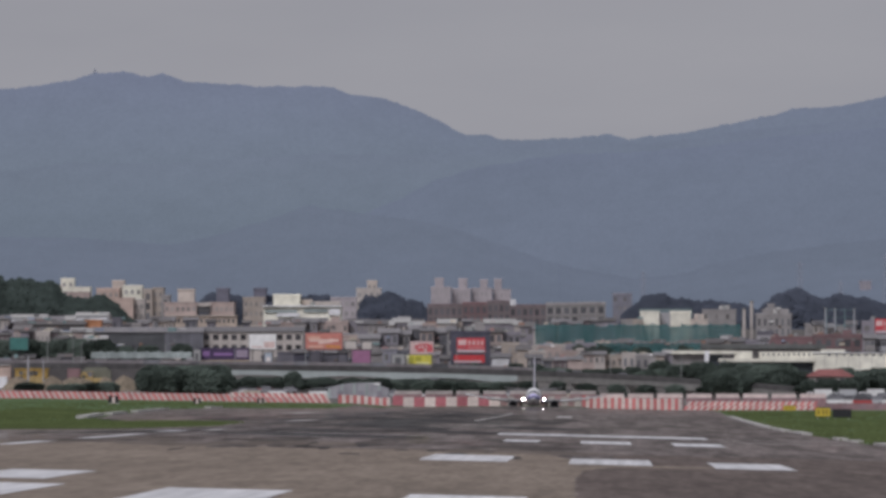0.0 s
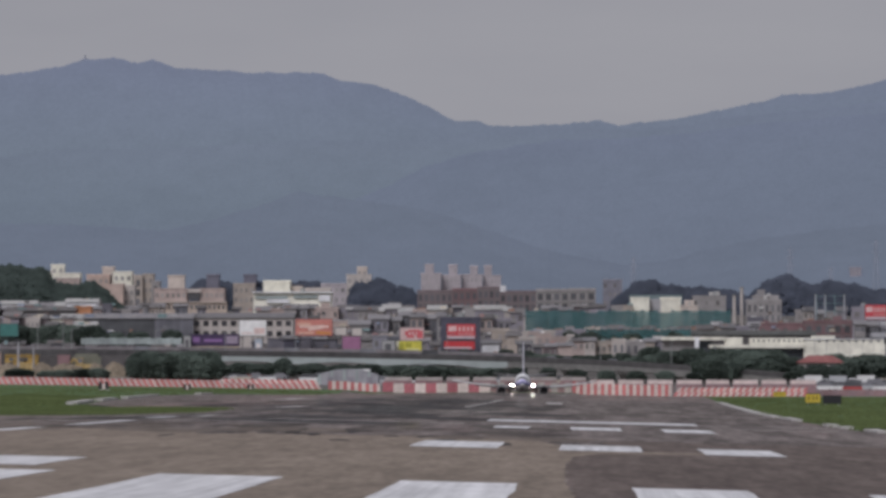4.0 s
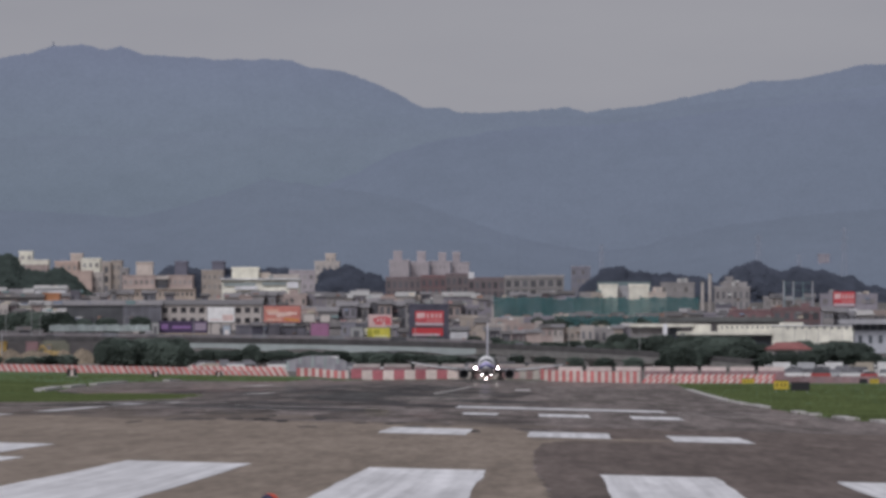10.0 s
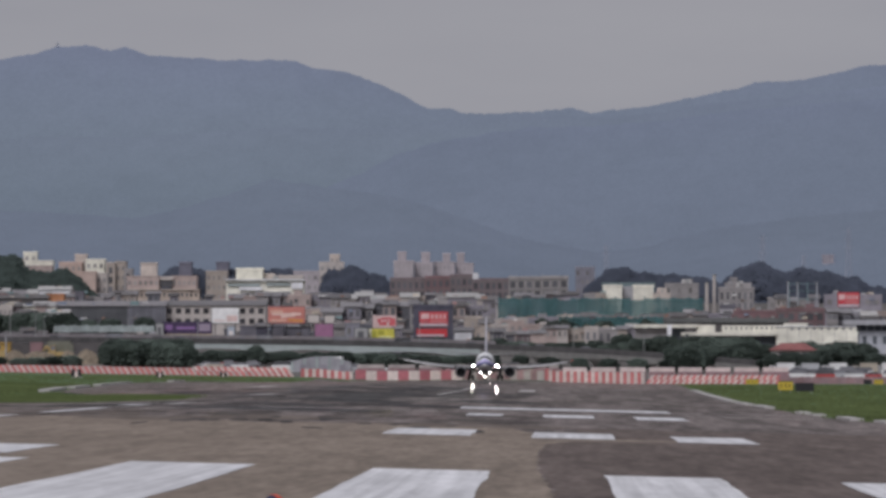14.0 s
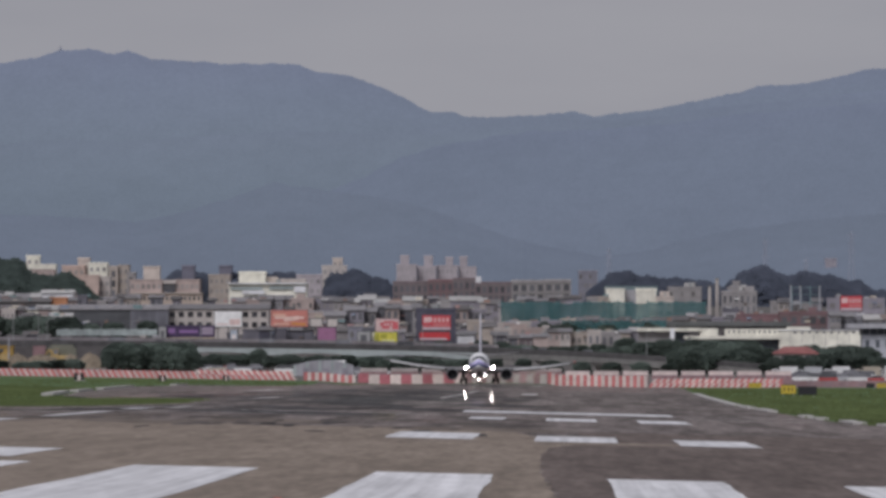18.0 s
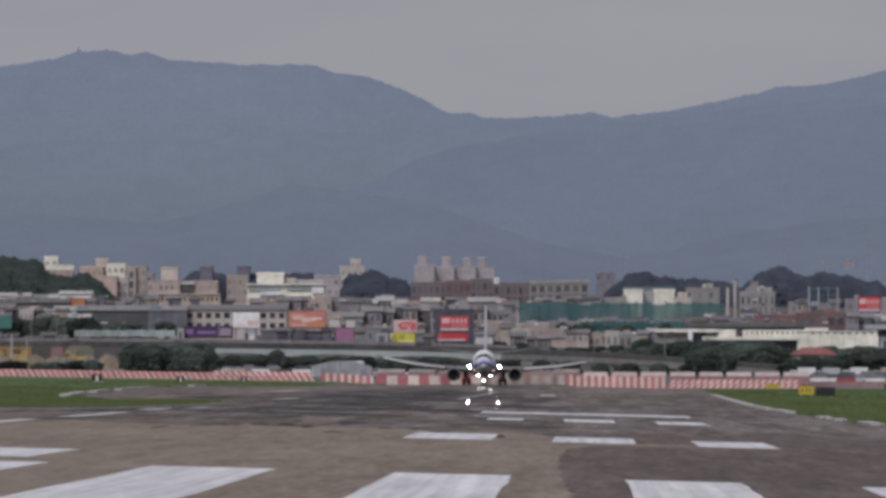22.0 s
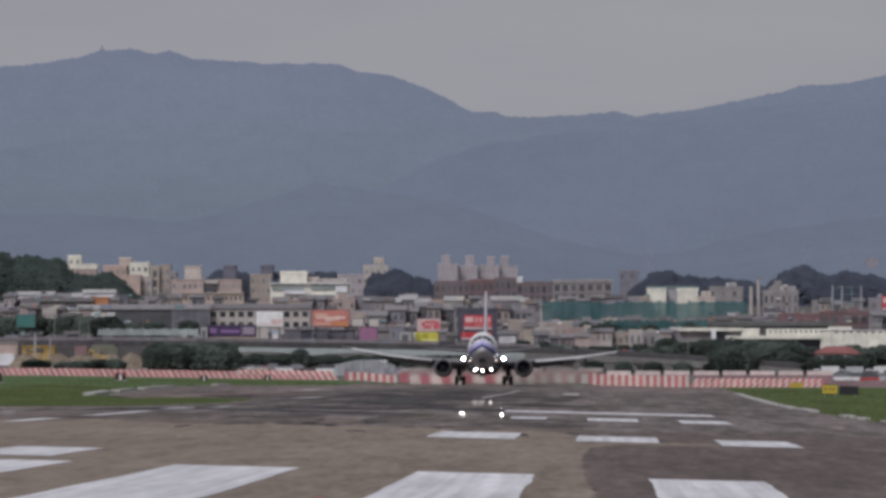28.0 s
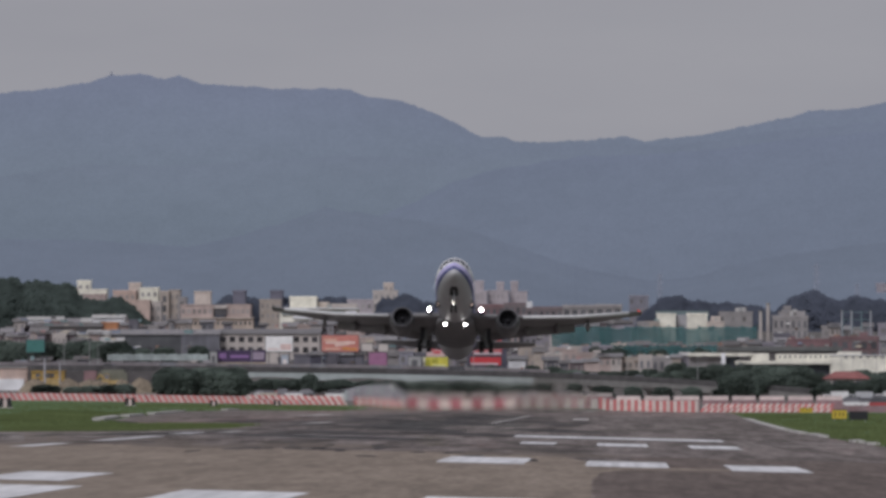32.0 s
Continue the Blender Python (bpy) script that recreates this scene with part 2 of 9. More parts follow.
for _m in (LEAF, LEAF_HILL, LEAF_HAZED):
    # light passes through the thin leaves
    _n, _l = _m.node_tree.nodes, _m.node_tree.links
    _thin, _mixed = _n.new("ShaderNodeBsdfTranslucent"), _n.new("ShaderNodeMixShader")
    _mixed.inputs[0].default_value = 0.42
    _l.new(_n["Principled BSDF"].inputs["Base Color"].links[0].from_socket, _thin.inputs["Color"])
    _l.new(_n["Principled BSDF"].outputs["BSDF"], _mixed.inputs[1])
    _l.new(_thin.outputs["BSDF"], _mixed.inputs[2])
    _l.new(_mixed.outputs["Shader"], _n["Material Output"].inputs["Surface"])
SOIL = material("soil", (0.24, 0.198, 0.15), 0.95, grain=0.8, vary=0.25)
NET = material("green_net", (0.07, 0.17, 0.178), 0.85, grain=0.3, vary=0.2)
_n, _l = NET.node_tree.nodes, NET.node_tree.links
_clear, _mixed = _n.new("ShaderNodeBsdfTransparent"), _n.new("ShaderNodeMixShader")
_mixed.inputs[0].default_value = 0.42
_l.new(_n["Principled BSDF"].outputs["BSDF"], _mixed.inputs[1])
_l.new(_clear.outputs["BSDF"], _mixed.inputs[2])
_l.new(_mixed.outputs["Shader"], _n["Material Output"].inputs["Surface"])
YELLOW = material("yellow_paint", (0.60, 0.44, 0.06), 0.6, grain=1.0, vary=0.1)
DULL_YELLOW = material("dusty_yellow_paint", (0.38, 0.28, 0.13), 0.75, grain=0.9, vary=0.25, stain=0.2)
BLACK = material("black_paint", (0.03, 0.03, 0.035), 0.7, grain=1.0, vary=0.1)
TYRE = material("tyre_rubber", (0.03, 0.03, 0.03), 0.85, grain=2)
WALLS = {}
# haze, dusk and shell were mixed with distant haze in the colour
for _key, _col in (("cream", (0.60, 0.53, 0.46)), ("salmon", (0.58, 0.45, 0.38)), ("white", (0.80, 0.80, 0.79)), ("ivory", (0.86, 0.835, 0.7)),
                   ("grey", (0.39, 0.385, 0.40)), ("dark", (0.17, 0.165, 0.185)), ("brown", (0.235, 0.19, 0.192)), ("red", (0.265, 0.168, 0.17)),
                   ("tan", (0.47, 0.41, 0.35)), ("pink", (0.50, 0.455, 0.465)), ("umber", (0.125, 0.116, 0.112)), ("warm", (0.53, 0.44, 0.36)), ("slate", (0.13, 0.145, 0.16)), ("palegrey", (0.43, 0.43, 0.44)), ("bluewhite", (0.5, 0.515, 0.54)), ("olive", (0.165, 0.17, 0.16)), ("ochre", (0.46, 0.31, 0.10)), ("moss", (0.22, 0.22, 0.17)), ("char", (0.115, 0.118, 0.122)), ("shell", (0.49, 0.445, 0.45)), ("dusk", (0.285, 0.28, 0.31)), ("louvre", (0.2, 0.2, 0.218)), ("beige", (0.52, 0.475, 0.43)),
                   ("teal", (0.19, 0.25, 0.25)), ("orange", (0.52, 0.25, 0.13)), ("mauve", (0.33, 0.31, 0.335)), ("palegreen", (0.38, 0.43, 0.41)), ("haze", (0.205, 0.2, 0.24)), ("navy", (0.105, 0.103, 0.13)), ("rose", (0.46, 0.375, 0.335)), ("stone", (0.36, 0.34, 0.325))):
    # bluish tint: the town's haze put into every wall colour
    WALLS[_key] = material("wall_" + _key, (_col[0] * 0.925, _col[1] * 0.925, _col[2] * 0.97), 0.9, grain=0.35, vary=0.16, stain=0.15, each=0.12)
ROOF_TIN = material("tin_roof", (0.21, 0.2, 0.207), 0.6, grain=0.5, vary=0.2, each=0.3)
ROOF_PALE = material("pale_roof", (0.44, 0.43, 0.42), 0.7, grain=0.5, vary=0.15, each=0.12)
ROOF_RED = material("red_roof", (0.29, 0.12, 0.115), 0.8, grain=0.5, vary=0.2)
ROOF_DARK = material("dark_roof", (0.16, 0.15, 0.15), 0.8, grain=0.5, vary=0.2, each=0.3)


TOWN = material("town_ground", (0.16, 0.15, 0.142), 0.95, grain=0.12, vary=0.35, stain=0.3, spec=0.05)
FAR_WALL = material("grey_road_wall", (0.235, 0.215, 0.225), 0.9, grain=0.5, vary=0.2)
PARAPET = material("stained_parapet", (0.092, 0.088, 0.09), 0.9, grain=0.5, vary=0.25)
BARRIER_PALE = material("barrier_pale", (0.44, 0.40, 0.385), 0.8, grain=0.8, vary=0.18, each=0.15)
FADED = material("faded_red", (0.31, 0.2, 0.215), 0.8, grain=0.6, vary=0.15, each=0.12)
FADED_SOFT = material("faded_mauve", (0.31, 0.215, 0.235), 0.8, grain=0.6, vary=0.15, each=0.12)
# board colour with the jet blast's haze put into it
HAZED_ROSE = material("hazed_rose", (0.36, 0.235, 0.24), 0.8, grain=0.6, vary=0.2, each=0.2)
BOARD_PINK = material("board_pink", (0.62, 0.48, 0.47), 0.8, grain=0.6, vary=0.15, each=0.1)


# ---- helpers of this scene ----
def mesh_of(name, verts, faces, mats, index=None, smooth=False):
    me = bpy.data.meshes.new(name)
    me.from_pydata(verts, [], faces)
    for m in mats if isinstance(mats, (list, tuple)) else (mats,):
        me.materials.append(m)
    if index is not None:
        me.polygons.foreach_set("material_index", index)
    if smooth:
        me.polygons.foreach_set("use_smooth", [True] * len(me.polygons))
    me.update()
    return me


def thing(name, at, label, category, group="", kind=""):
    ob = new(name)
    ob.location = at
    ob.empty_display_size = 0.5
    return tagged(ob, label, category, group, kind)


def child(name, me, parent, at=(0, 0, 0), label="", turn=None):
    ob = new(name, me)
    ob.parent = parent
    ob.location = at
    if turn:
        ob.rotation_euler = [radians(a) for a in turn]
    if label:
        tagged(ob, label)
    return ob


def box_data(x0, x1, y0, y1, z0, z1, start=0):
    v = [(x0, y0, z0), (x1, y0, z0), (x1, y1, z0), (x0, y1, z0), (x0, y0, z1), (x1, y0, z1), (x1, y1, z1), (x0, y1, z1)]
    f = [(0, 3, 2, 1), (4, 5, 6, 7), (0, 1, 5, 4), (1, 2, 6, 5), (2, 3, 7, 6), (3, 0, 4, 7)]
    return v, [tuple(i + start for i in q) for q in f]


def boxes(name, rows, mats, index=None):
    """One mesh of several boxes (x0, x1, y0, y1, z0, z1)."""
    vs, fs, ix = [], [], []
    for k, r in enumerate(rows):
        v, f = box_data(*r, start=len(vs))
        vs += v
        fs += f
        ix += [index[k] if index else 0] * 6
    return mesh_of(name, vs, fs, mats, ix)


def ring_mesh(name, x0, x1, z0, z1, f, y0, y1, mat, pane=None, depth=0.08):
    """A rectangular frame of width f round x0..x1, z0..z1, from y0 (front) to y1; with pane, closed by a recessed sheet."""
    o = [(x0 - f, z0 - f), (x1 + f, z0 - f), (x1 + f, z1 + f), (x0 - f, z1 + f)]
    i = [(x0, z0), (x1, z0), (x1, z1), (x0, z1)]
    vs = [(x, y1, z) for x, z in o] + [(x, y0, z) for x, z in o] + [(x, y0, z) for x, z in i] + [(x, y0 + depth if pane else y1, z) for x, z in i]
    fs, ix = [], []
    for a in range(3):
        for k in range(4):
            q = (k + 1) % 4
            fs.append((4 * a + k, 4 * a + q, 4 * a + 4 + q, 4 * a + 4 + k))
            ix.append(0)
    if pane:
        fs.append((12, 13, 14, 15))
        ix.append(1)
    else:
        for k in range(4):
            fs.append((12 + k, 12 + (k + 1) % 4, (k + 1) % 4, k))
            ix.append(0)
    return mesh_of(name, vs, fs, [mat, pane] if pane else mat, ix)


def bevel_box(name, sx, sy, sz, mat, r=0.04):
    """A box that stands on its origin, edges rounded."""
    bm = bmesh.new()
    bmesh.ops.create_cube(bm, size=1, matrix=Matrix.Translation((0, 0, sz / 2)) @ Matrix.Diagonal((sx, sy, sz, 1)))
    bmesh.ops.bevel(bm, geom=list(bm.edges), offset=r, segments=2, affect="EDGES", profile=0.6)
    me = bpy.data.meshes.new(name)
    bm.to_mesh(me)
    bm.free()
    me.materials.append(mat)
    return me


def tube(name, p, q, r, mat, n=8, r2=None):
    """A tapered round bar from p to q."""
    p, q = Vector(p), Vector(q)
    d = (q - p).normalized()
    u = d.orthogonal().normalized()
    w = d.cross(u)
    r2 = r if r2 is None else r2
    vs = [tuple(p + (u * math.cos(a) + w * math.sin(a)) * r) for a in (2 * math.pi * k / n for k in range(n))]
    vs += [tuple(q + (u * math.cos(a) + w * math.sin(a)) * r2) for a in (2 * math.pi * k / n for k in range(n))]
    fs = [(k, (k + 1) % n, n + (k + 1) % n, n + k) for k in range(n)] + [tuple(range(n - 1, -1, -1)), tuple(range(n, 2 * n))]
    return mesh_of(name, vs, fs, mat, smooth=False)


# ---- the lie of the land ----
CROWN = -15.4


def lerp(v, xs, ys):
    return float(np.interp(v, xs, ys))


def along(y):
    return lerp(y, (0, 900, 1150, 1460, 1750, 2000, 2400, 2700), (0, 0, 0.1, 0.08, -0.35, -0.6, -0.9, -1.05))


def sag(x, y):
    """The paved middle keeps level over the brow and then dips out of sight before the far fence, a dip added for the
    mirage that hides the wheels.
    """
    return lerp(x, (-60, -48, 10.5, 30), (0, 1, 1, 0)) * lerp(
        y, (1500, 1740, 1820, 1900, 1980, 2060, 2140, 2220, 2300, 2380, 2460, 2540, 2620, 2640),
        (0, 0.2, 0.26, 0.31, 0.36, 0.33, 0.2, -0.03, -0.28, -0.62, -0.97, -0.93, -0.1, 0))


def land(x, y):
    """Height of the ground: the runway's crown, its long dip, the bank by the fence and the rising town."""
    z = (-0.025 * min(x - CROWN, 26) if x > CROWN else -0.01 * min(CROWN - x, 30)) + along(y) + sag(x, y)
    if y > 900 and x < -48:
        z += lerp(x, (-140, -60, -48), (2.6, 1.3, 0)) * lerp(y, (900, 1500, 2600), (0, 0.6, 1))
    if y > 2560:
        z += 0.5 * lerp(y, (2560, 2636), (0, 1)) * lerp(x, (-54, -51, -4.3, -2), (0, 1, 1, 0))
    if y > 2660:
        z += lerp(y, (2660, 2700, 2760, 2850, 3000, 3300, 3600, 4000, 4950), (0, 1.6, 3.2, 6.5, 10.5, 17.5, 25, 31, 31))
    return z


def right_edge(y):
    return lerp(y, (0, 404, 459, 680, 1104, 1600, 2640), (13.5, 12.4, 11.3, 10.8, 13.2, 17.5, 27))


def left_edge(y):
    # the tongue at 478 to 700 m builds a mirage's mirrored grass as ground
    return lerp(y, (0, 470, 478, 520, 606, 700, 824, 1000, 1100, 1300, 1500, 1900, 2640), (-95, -95, -22.5, -18.6, -20.3, -31, -38.7, -45.4, -48, -52, -51.5, -47.5, -60))


GX = sorted({-4000, -1500, -600, -300, -200, -140, -110, -95, -80, -60, -48, -45.4, CROWN, 10.6, 30, 60, 120, 300, 700, 1500, 4000})
GY = sorted({-3000, -200, *range(0, 1100, 100), *range(1100, 2700, 80), 2660, 2662, 2700, 2760, 2850, 3000, 3300, 3600, 4000, 4950})


def ground():
    vs = [(x, y, land(x, y) - 0.06) for y in GY for x in GX]
    w = len(GX)
    fs = [(j * w + i, j * w + i + 1, j * w + w + i + 1, j * w + w + i) for j in range(len(GY) - 1) for i in range(w - 1)]
    tagged(new("ground", mesh_of("ground", vs, fs, [GRASS, TOWN], [1 if GY[k // (w - 1)] >= 2660 else 0 for k in range(len(fs))])), "mown green airfield grass running on to the town", "ground", kind="structure")


ground()


def strip(name, ys, left, right, lift, mat):
    """A sheet of paving that follows the land, from row to row of ys."""
    vs, fs = [], []
    for y in ys:
        a, b = left(y), right(y)
        xs = [a] + [c for c in (-60, -48, CROWN, 10.5) if a < c < b] + [b]
        while len(xs) < 6:
            xs.append(xs[-1])
        vs += [(x, y, land(x, y) + lift) for x in xs]
    n = 6
    for j in range(len(ys) - 1):
        fs += [(j * n + i, j * n + i + 1, j * n + n + i + 1, j * n + n + i) for i in range(n - 1)]
    return mesh_of(name, vs, fs, mat)


runway = tagged(new("runway", strip("runway", [-150, *range(0, 456, 35), 470, 474, 478, 490, 505, 520, 560, 606, 640, 670, 700, 760, 824, *range(860, 2641, 40)], left_edge, right_edge, 0.0, ASPHALT)),
                "dark grooved asphalt runway with worn stains and painted mirage mottling", "runway", kind="structure")

# ---- paving patches and markings ----
def patch(name, ys, left, right, lift, mat, label):
    ob = child(name, strip(name, ys, left, right, lift, mat), runway, label=label)
    return ob


def worn_right(y):
    return lerp(y, (0, 138, 160, 185, 225, 250, 262, 275), (0.3, -0.05, -0.2, -0.42, -0.5, -0.35, 0.2, 6)) + 0.05 * math.sin(y * 0.9)


patch("worn_paving", [100, 120, *range(130, 276, 3), *range(276, 330, 6)],
      lambda y: -95, lambda y: worn_right(y) if y < 276 else lerp(y, (276, 320, 330), (-0.3, -1.6, -4)), 0.006, ASPHALT_WARM, "lighter brown worn paving")
patch("new_paving", [100, 120, *range(130, 330, 5)], lambda y: (worn_right(y) if y < 262 else 0.4) + 0.02, lambda y: right_edge(y) - 0.05, 0.004, ASPHALT_DARK, "darker newer paving")

# x0, x1, y0, y1 of the white threshold stripes and bars
STRIPES = [
    (-7.27, -5.16, 122.0, 181.4), (-3.18, -1.18, 122.0, 180.0), (0.71, 2.62, 122.0, 177.0), (4.52, 6.43, 122.0, 175.0), (8.4, 10.3, 122.0, 175.0),
    (-11.6, -9.95, 192.0, 212.5), (-11.2, -9.1, 122.0, 183.0), (-15.2, -13.1, 122.0, 186.0),
    (-4.63, -2.36, 274.5, 302.5), (-0.78, 1.36, 272.5, 296.5), (2.93, 4.93, 267.5, 292.0),
    (-3.6, -2.25, 397.0, 416.0), (-0.7, 1.2, 395.0, 419.0), (2.77, 4.67, 392.0, 418.5), (-4.45, 4.74, 464.0, 487.0),
    (-17.5, -16.75, 308.0, 332.0), (-17.3, -16.6, 352.0, 396.0), (-17.75, -16.75, 425.0, 440.0),
]
WORN_STRIPES = [
    (-16.3, -15.6, 436.0, 460.0), (-29.3, -27.1, 985.0, 1045.0), (-18.4, -17.0, 622.0, 652.0), (-8.2, -7.9, 700.0, 1000.0), (-3.6, -2.3, 870.0, 935.0), (-4.4, -3.2, 1440.0, 1580.0),
]
for rows, mat in ((STRIPES, PAINT), (WORN_STRIPES, PAINT_WORN)):
    for x0, x1, y0, y1 in rows:
        n = max(2, int((y1 - y0) / 6))
        rag = random.Random(int(x0 * 10 + y0))
        ys = [y0 + (y1 - y0) * k / n for k in range(n + 1)]
        vs = []
        for y in ys:
            a, b = x0 + rag.uniform(-0.03, 0.03), x1 + rag.uniform(-0.03, 0.03)
            vs += [(x, y, land(x, y) + 0.014) for x in (a, (a + b) / 2, b)]
        fs = [(3 * k + i, 3 * k + i + 1, 3 * k + 4 + i, 3 * k + 3 + i) for k in range(n) for i in (0, 1)]
        child("painted_stripe", mesh_of("painted_stripe", vs, fs, mat), runway, label="white painted runway stripe" if mat is PAINT else "worn grey painted runway line")
# ragged tongues of worn paving over the dark stretch, and thin dark seams
tongue_rng = random.Random(9)
for k in range(90):
    y = tongue_rng.uniform(312, 400) if k % 2 else tongue_rng.uniform(312, 345)
    x = tongue_rng.uniform(-30, -1.5)
    w, h = tongue_rng.uniform(0.3, 1.5) * (1 if k % 5 else 2.5), tongue_rng.uniform(6, 24)
    vs, n = [], 7
    for j in range(n + 1):
        s = math.sin(math.pi * (j + 0.1) / (n + 0.2)) * tongue_rng.uniform(0.7, 1.15)
        yy = y + h * j / n
        vs += [(xx, yy, land(xx, yy) + 0.007 + 0.00002 * k) for xx in (max(-60, x - w * s), min(right_edge(yy) - 0.1, x + w * s))]
    child("worn_patch", mesh_of("worn_patch", vs, [(2 * j, 2 * j + 1, 2 * j + 3, 2 * j + 2) for j in range(n)], (ASPHALT_MID, TAR_PATCH)[k % 2]), runway, label="ragged patch of worn paving")
for x0, x1, y0, d in ((-24, -5.5, 338, 1.6), (-19, -9, 352, 2.2), (-30, -12, 372, 2.6), (-16, -3, 366, 1.8), (-26, -8, 398, 3.0), (-13, -5, 430, 4.0), (-22, -14, 455, 4.5), (4.9, 10.6, 436, 3.0), (5.2, 10.5, 470, 3.5)):
    n = 24
    vs = []
    for j in range(n + 1):
        x, wob = x0 + (x1 - x0) * j / n, noise.noise((j * 0.7, y0, 0)) * d
        vs += [(x, y0 + wob, land(x, y0) + 0.0125), (x, y0 + wob + d * (0.6 + 0.4 * noise.noise((j * 1.3, y0, 5))), land(x, y0) + 0.0125)]
    child("paving_joint", mesh_of("paving_joint", vs, [(2 * j, 2 * j + 2, 2 * j + 3, 2 * j + 1) for j in range(n)], PAINT_WORN if y0 > 380 else ASPHALT_WARM), runway, label="pale sealed paving joint")
spot_rng = random.Random(14)
for k in range(26):
    x, y = spot_rng.uniform(-15, -2), spot_rng.choice((300, 316, 322, 330, 345, 360)) + spot_rng.uniform(-7, 7)
    w, h = spot_rng.uniform(0.12, 0.42), spot_rng.uniform(5, 13)
    vs = [(x + w * math.cos(a) * spot_rng.uniform(0.6, 1.2), y + h / 2 * math.sin(a), 0) for a in (0.6283 * j for j in range(10))]
    child("tar_spot", mesh_of("tar_spot", [(vx, vy, land(vx, vy) + 0.012 + 0.00004 * k) for vx, vy, _ in vs], [tuple(range(10))], STAIN_AND_MIRAGE), runway, label="small dark tar spot")
# dark tyre marks, tar seams and the mirage's dark patches painted as blotches
stain_rng = random.Random(5)
for k in range(170):
    y = stain_rng.uniform(400, 900) if k % 4 else stain_rng.uniform(900, 1800)
    x = stain_rng.gauss(-16, 7.5)
    w, h = stain_rng.uniform(0.6, 4.2), stain_rng.uniform(10, 60) * y / 600
    if x - w < max(left_edge(y), left_edge(y + h)) + 0.5:
        continue
    vs, n = [], 6
    for j in range(n + 1):
        s = math.sin(math.pi * (j + 0.15) / (n + 0.3))
        yy = y + h * j / n
        vs += [(xx, yy, land(xx, yy) + 0.004 + 0.00005 * k) for xx in (x - w * s, x + w * s * stain_rng.uniform(0.6, 1.2))]
    child("tyre_mark", mesh_of("tyre_mark", vs, [(2 * j, 2 * j + 1, 2 * j + 3, 2 * j + 2) for j in range(n)], STAIN_AND_MIRAGE), runway, label="dark patch of tyre rubber and painted mirage")
# pale kerb stones along the grass
kerb_rng = random.Random(8)
for y, h in ((404, 14), (430, 22), (475, 8), (500, 12), (575, 40), (630, 40), (690, 44), (735, 44), (780, 44), (825, 44), (870, 44), (915, 44), (960, 44), (1005, 44), (1050, 44)):
    me = boxes("kerb_slab", [(-0.28, 0.28, 0, h, -0.05, 0.07)], PAINT_WORN)
    child("kerb_slab", me, runway, (right_edge(y + h / 2) + 0.15, y, land(right_edge(y), y) + 0.02), "pale kerb slab")
for y in range(824, 1480, 40):
    if kerb_rng.random() < 0.1 or 1085 < y < 1130 or 1300 < y < 1370:
        continue
    me = boxes("kerb_slab", [(-0.45, 0.45, 0, 40, -0.05, 0.18)], PAINT_WORN)
    child("kerb_slab", me, runway, (left_edge(y + 20) - 0.3, y, land(left_edge(y), y) + 0.02), "pale kerb slab", (0, 0, math.degrees(math.atan2(left_edge(y) - left_edge(y + 40), 40))))


# ---- grass tufts ----
def tufts():
    rng = np.random.default_rng(3)
    vs, fs = [], []

    def put(x, y, h, n):
        z = land(x, y) - 0.04
        for _ in range(n):
            dx, dy = rng.normal(0, 0.35, 2)
            w, lean = rng.uniform(0.03, 0.09), rng.normal(0, 0.08)
            k = len(vs)
            hh = h * rng.uniform(0.5, 1.2)
            vs.extend([(x + dx - w, y + dy, z), (x + dx + w, y + dy, z), (x + dx + lean, y + dy, z + hh)])
            fs.append((k, k + 1, k + 2))
    for _ in range(5200):
        y = 400 + 1300 * rng.uniform(0, 1) ** 1.6
        put(right_edge(y) + 0.6 + abs(rng.normal(0, 1)) * y * 0.016, y, 0.14, 5)
    for _ in range(2600):
        y = rng.uniform(480, 2300)
        put(left_edge(y) - 0.8 - abs(rng.normal(0, 1)) * y * 0.012, y, 0.15, 5)
    for _ in range(3400):
        # rank grass on the tongue between runway and taxiway, a mirage built as grass, and on the meadow beyond it
        y = rng.uniform(484, 650)
        put(left_edge(y) - 0.3 - rng.uniform(0, 12), y, 0.13, 6)
        y = rng.uniform(830, 1150)
        put(left_edge(y) - 3.0 - rng.uniform(0, 9), y, 0.22, 4)
    tagged(new("grass_tufts", mesh_of("grass_tufts", vs, fs, BLADES)), "uneven green grass tufts at the runway's edge", "grass", kind="stuff")


tufts()


# ---- airfield fittings ----
def sign_board(x, y, w, h, mat, label, z=0.25):
    t = thing("taxiway_sign", (x, y, land(x, y)), label, "sign")
    child("panel", bevel_box("panel", w, 0.25, h, mat), t, (0, 0, z))
    child("cap", bevel_box("cap", w + 0.06, 0.3, 0.06, BLACK, 0.015), t, (0, 0, z + h))
    for s in (-0.35, 0.35):
        child("leg", tube("leg", (s * w, 0, -0.06), (s * w, 0, z + 0.02), 0.04, POLE), t)
    if mat is YELLOW:
        for i in (-0.28, 0.02, 0.26):
            child("legend_bar", boxes("legend_bar", [(i * w - 0.05, i * w + 0.05, -0.135, -0.122, z + h * 0.28, z + h * 0.72)], BLACK), t, label="black bar of unreadable lettering")
    return t


sign_board(20.5, 985, 1.35, 0.78, YELLOW, "yellow taxiway sign board on short legs in the grass")
sign_board(22.15, 980, 1.7, 0.72, BLACK, "black back of a taxiway sign board in the grass", 0.15)
sign_board(28.6, 1614, 1.9, 0.7, YELLOW, "distant yellow taxiway sign board in the grass")
sign_board(55.5, 1950, 1.5, 0.8, BLACK, "distant black sign back in the grass")
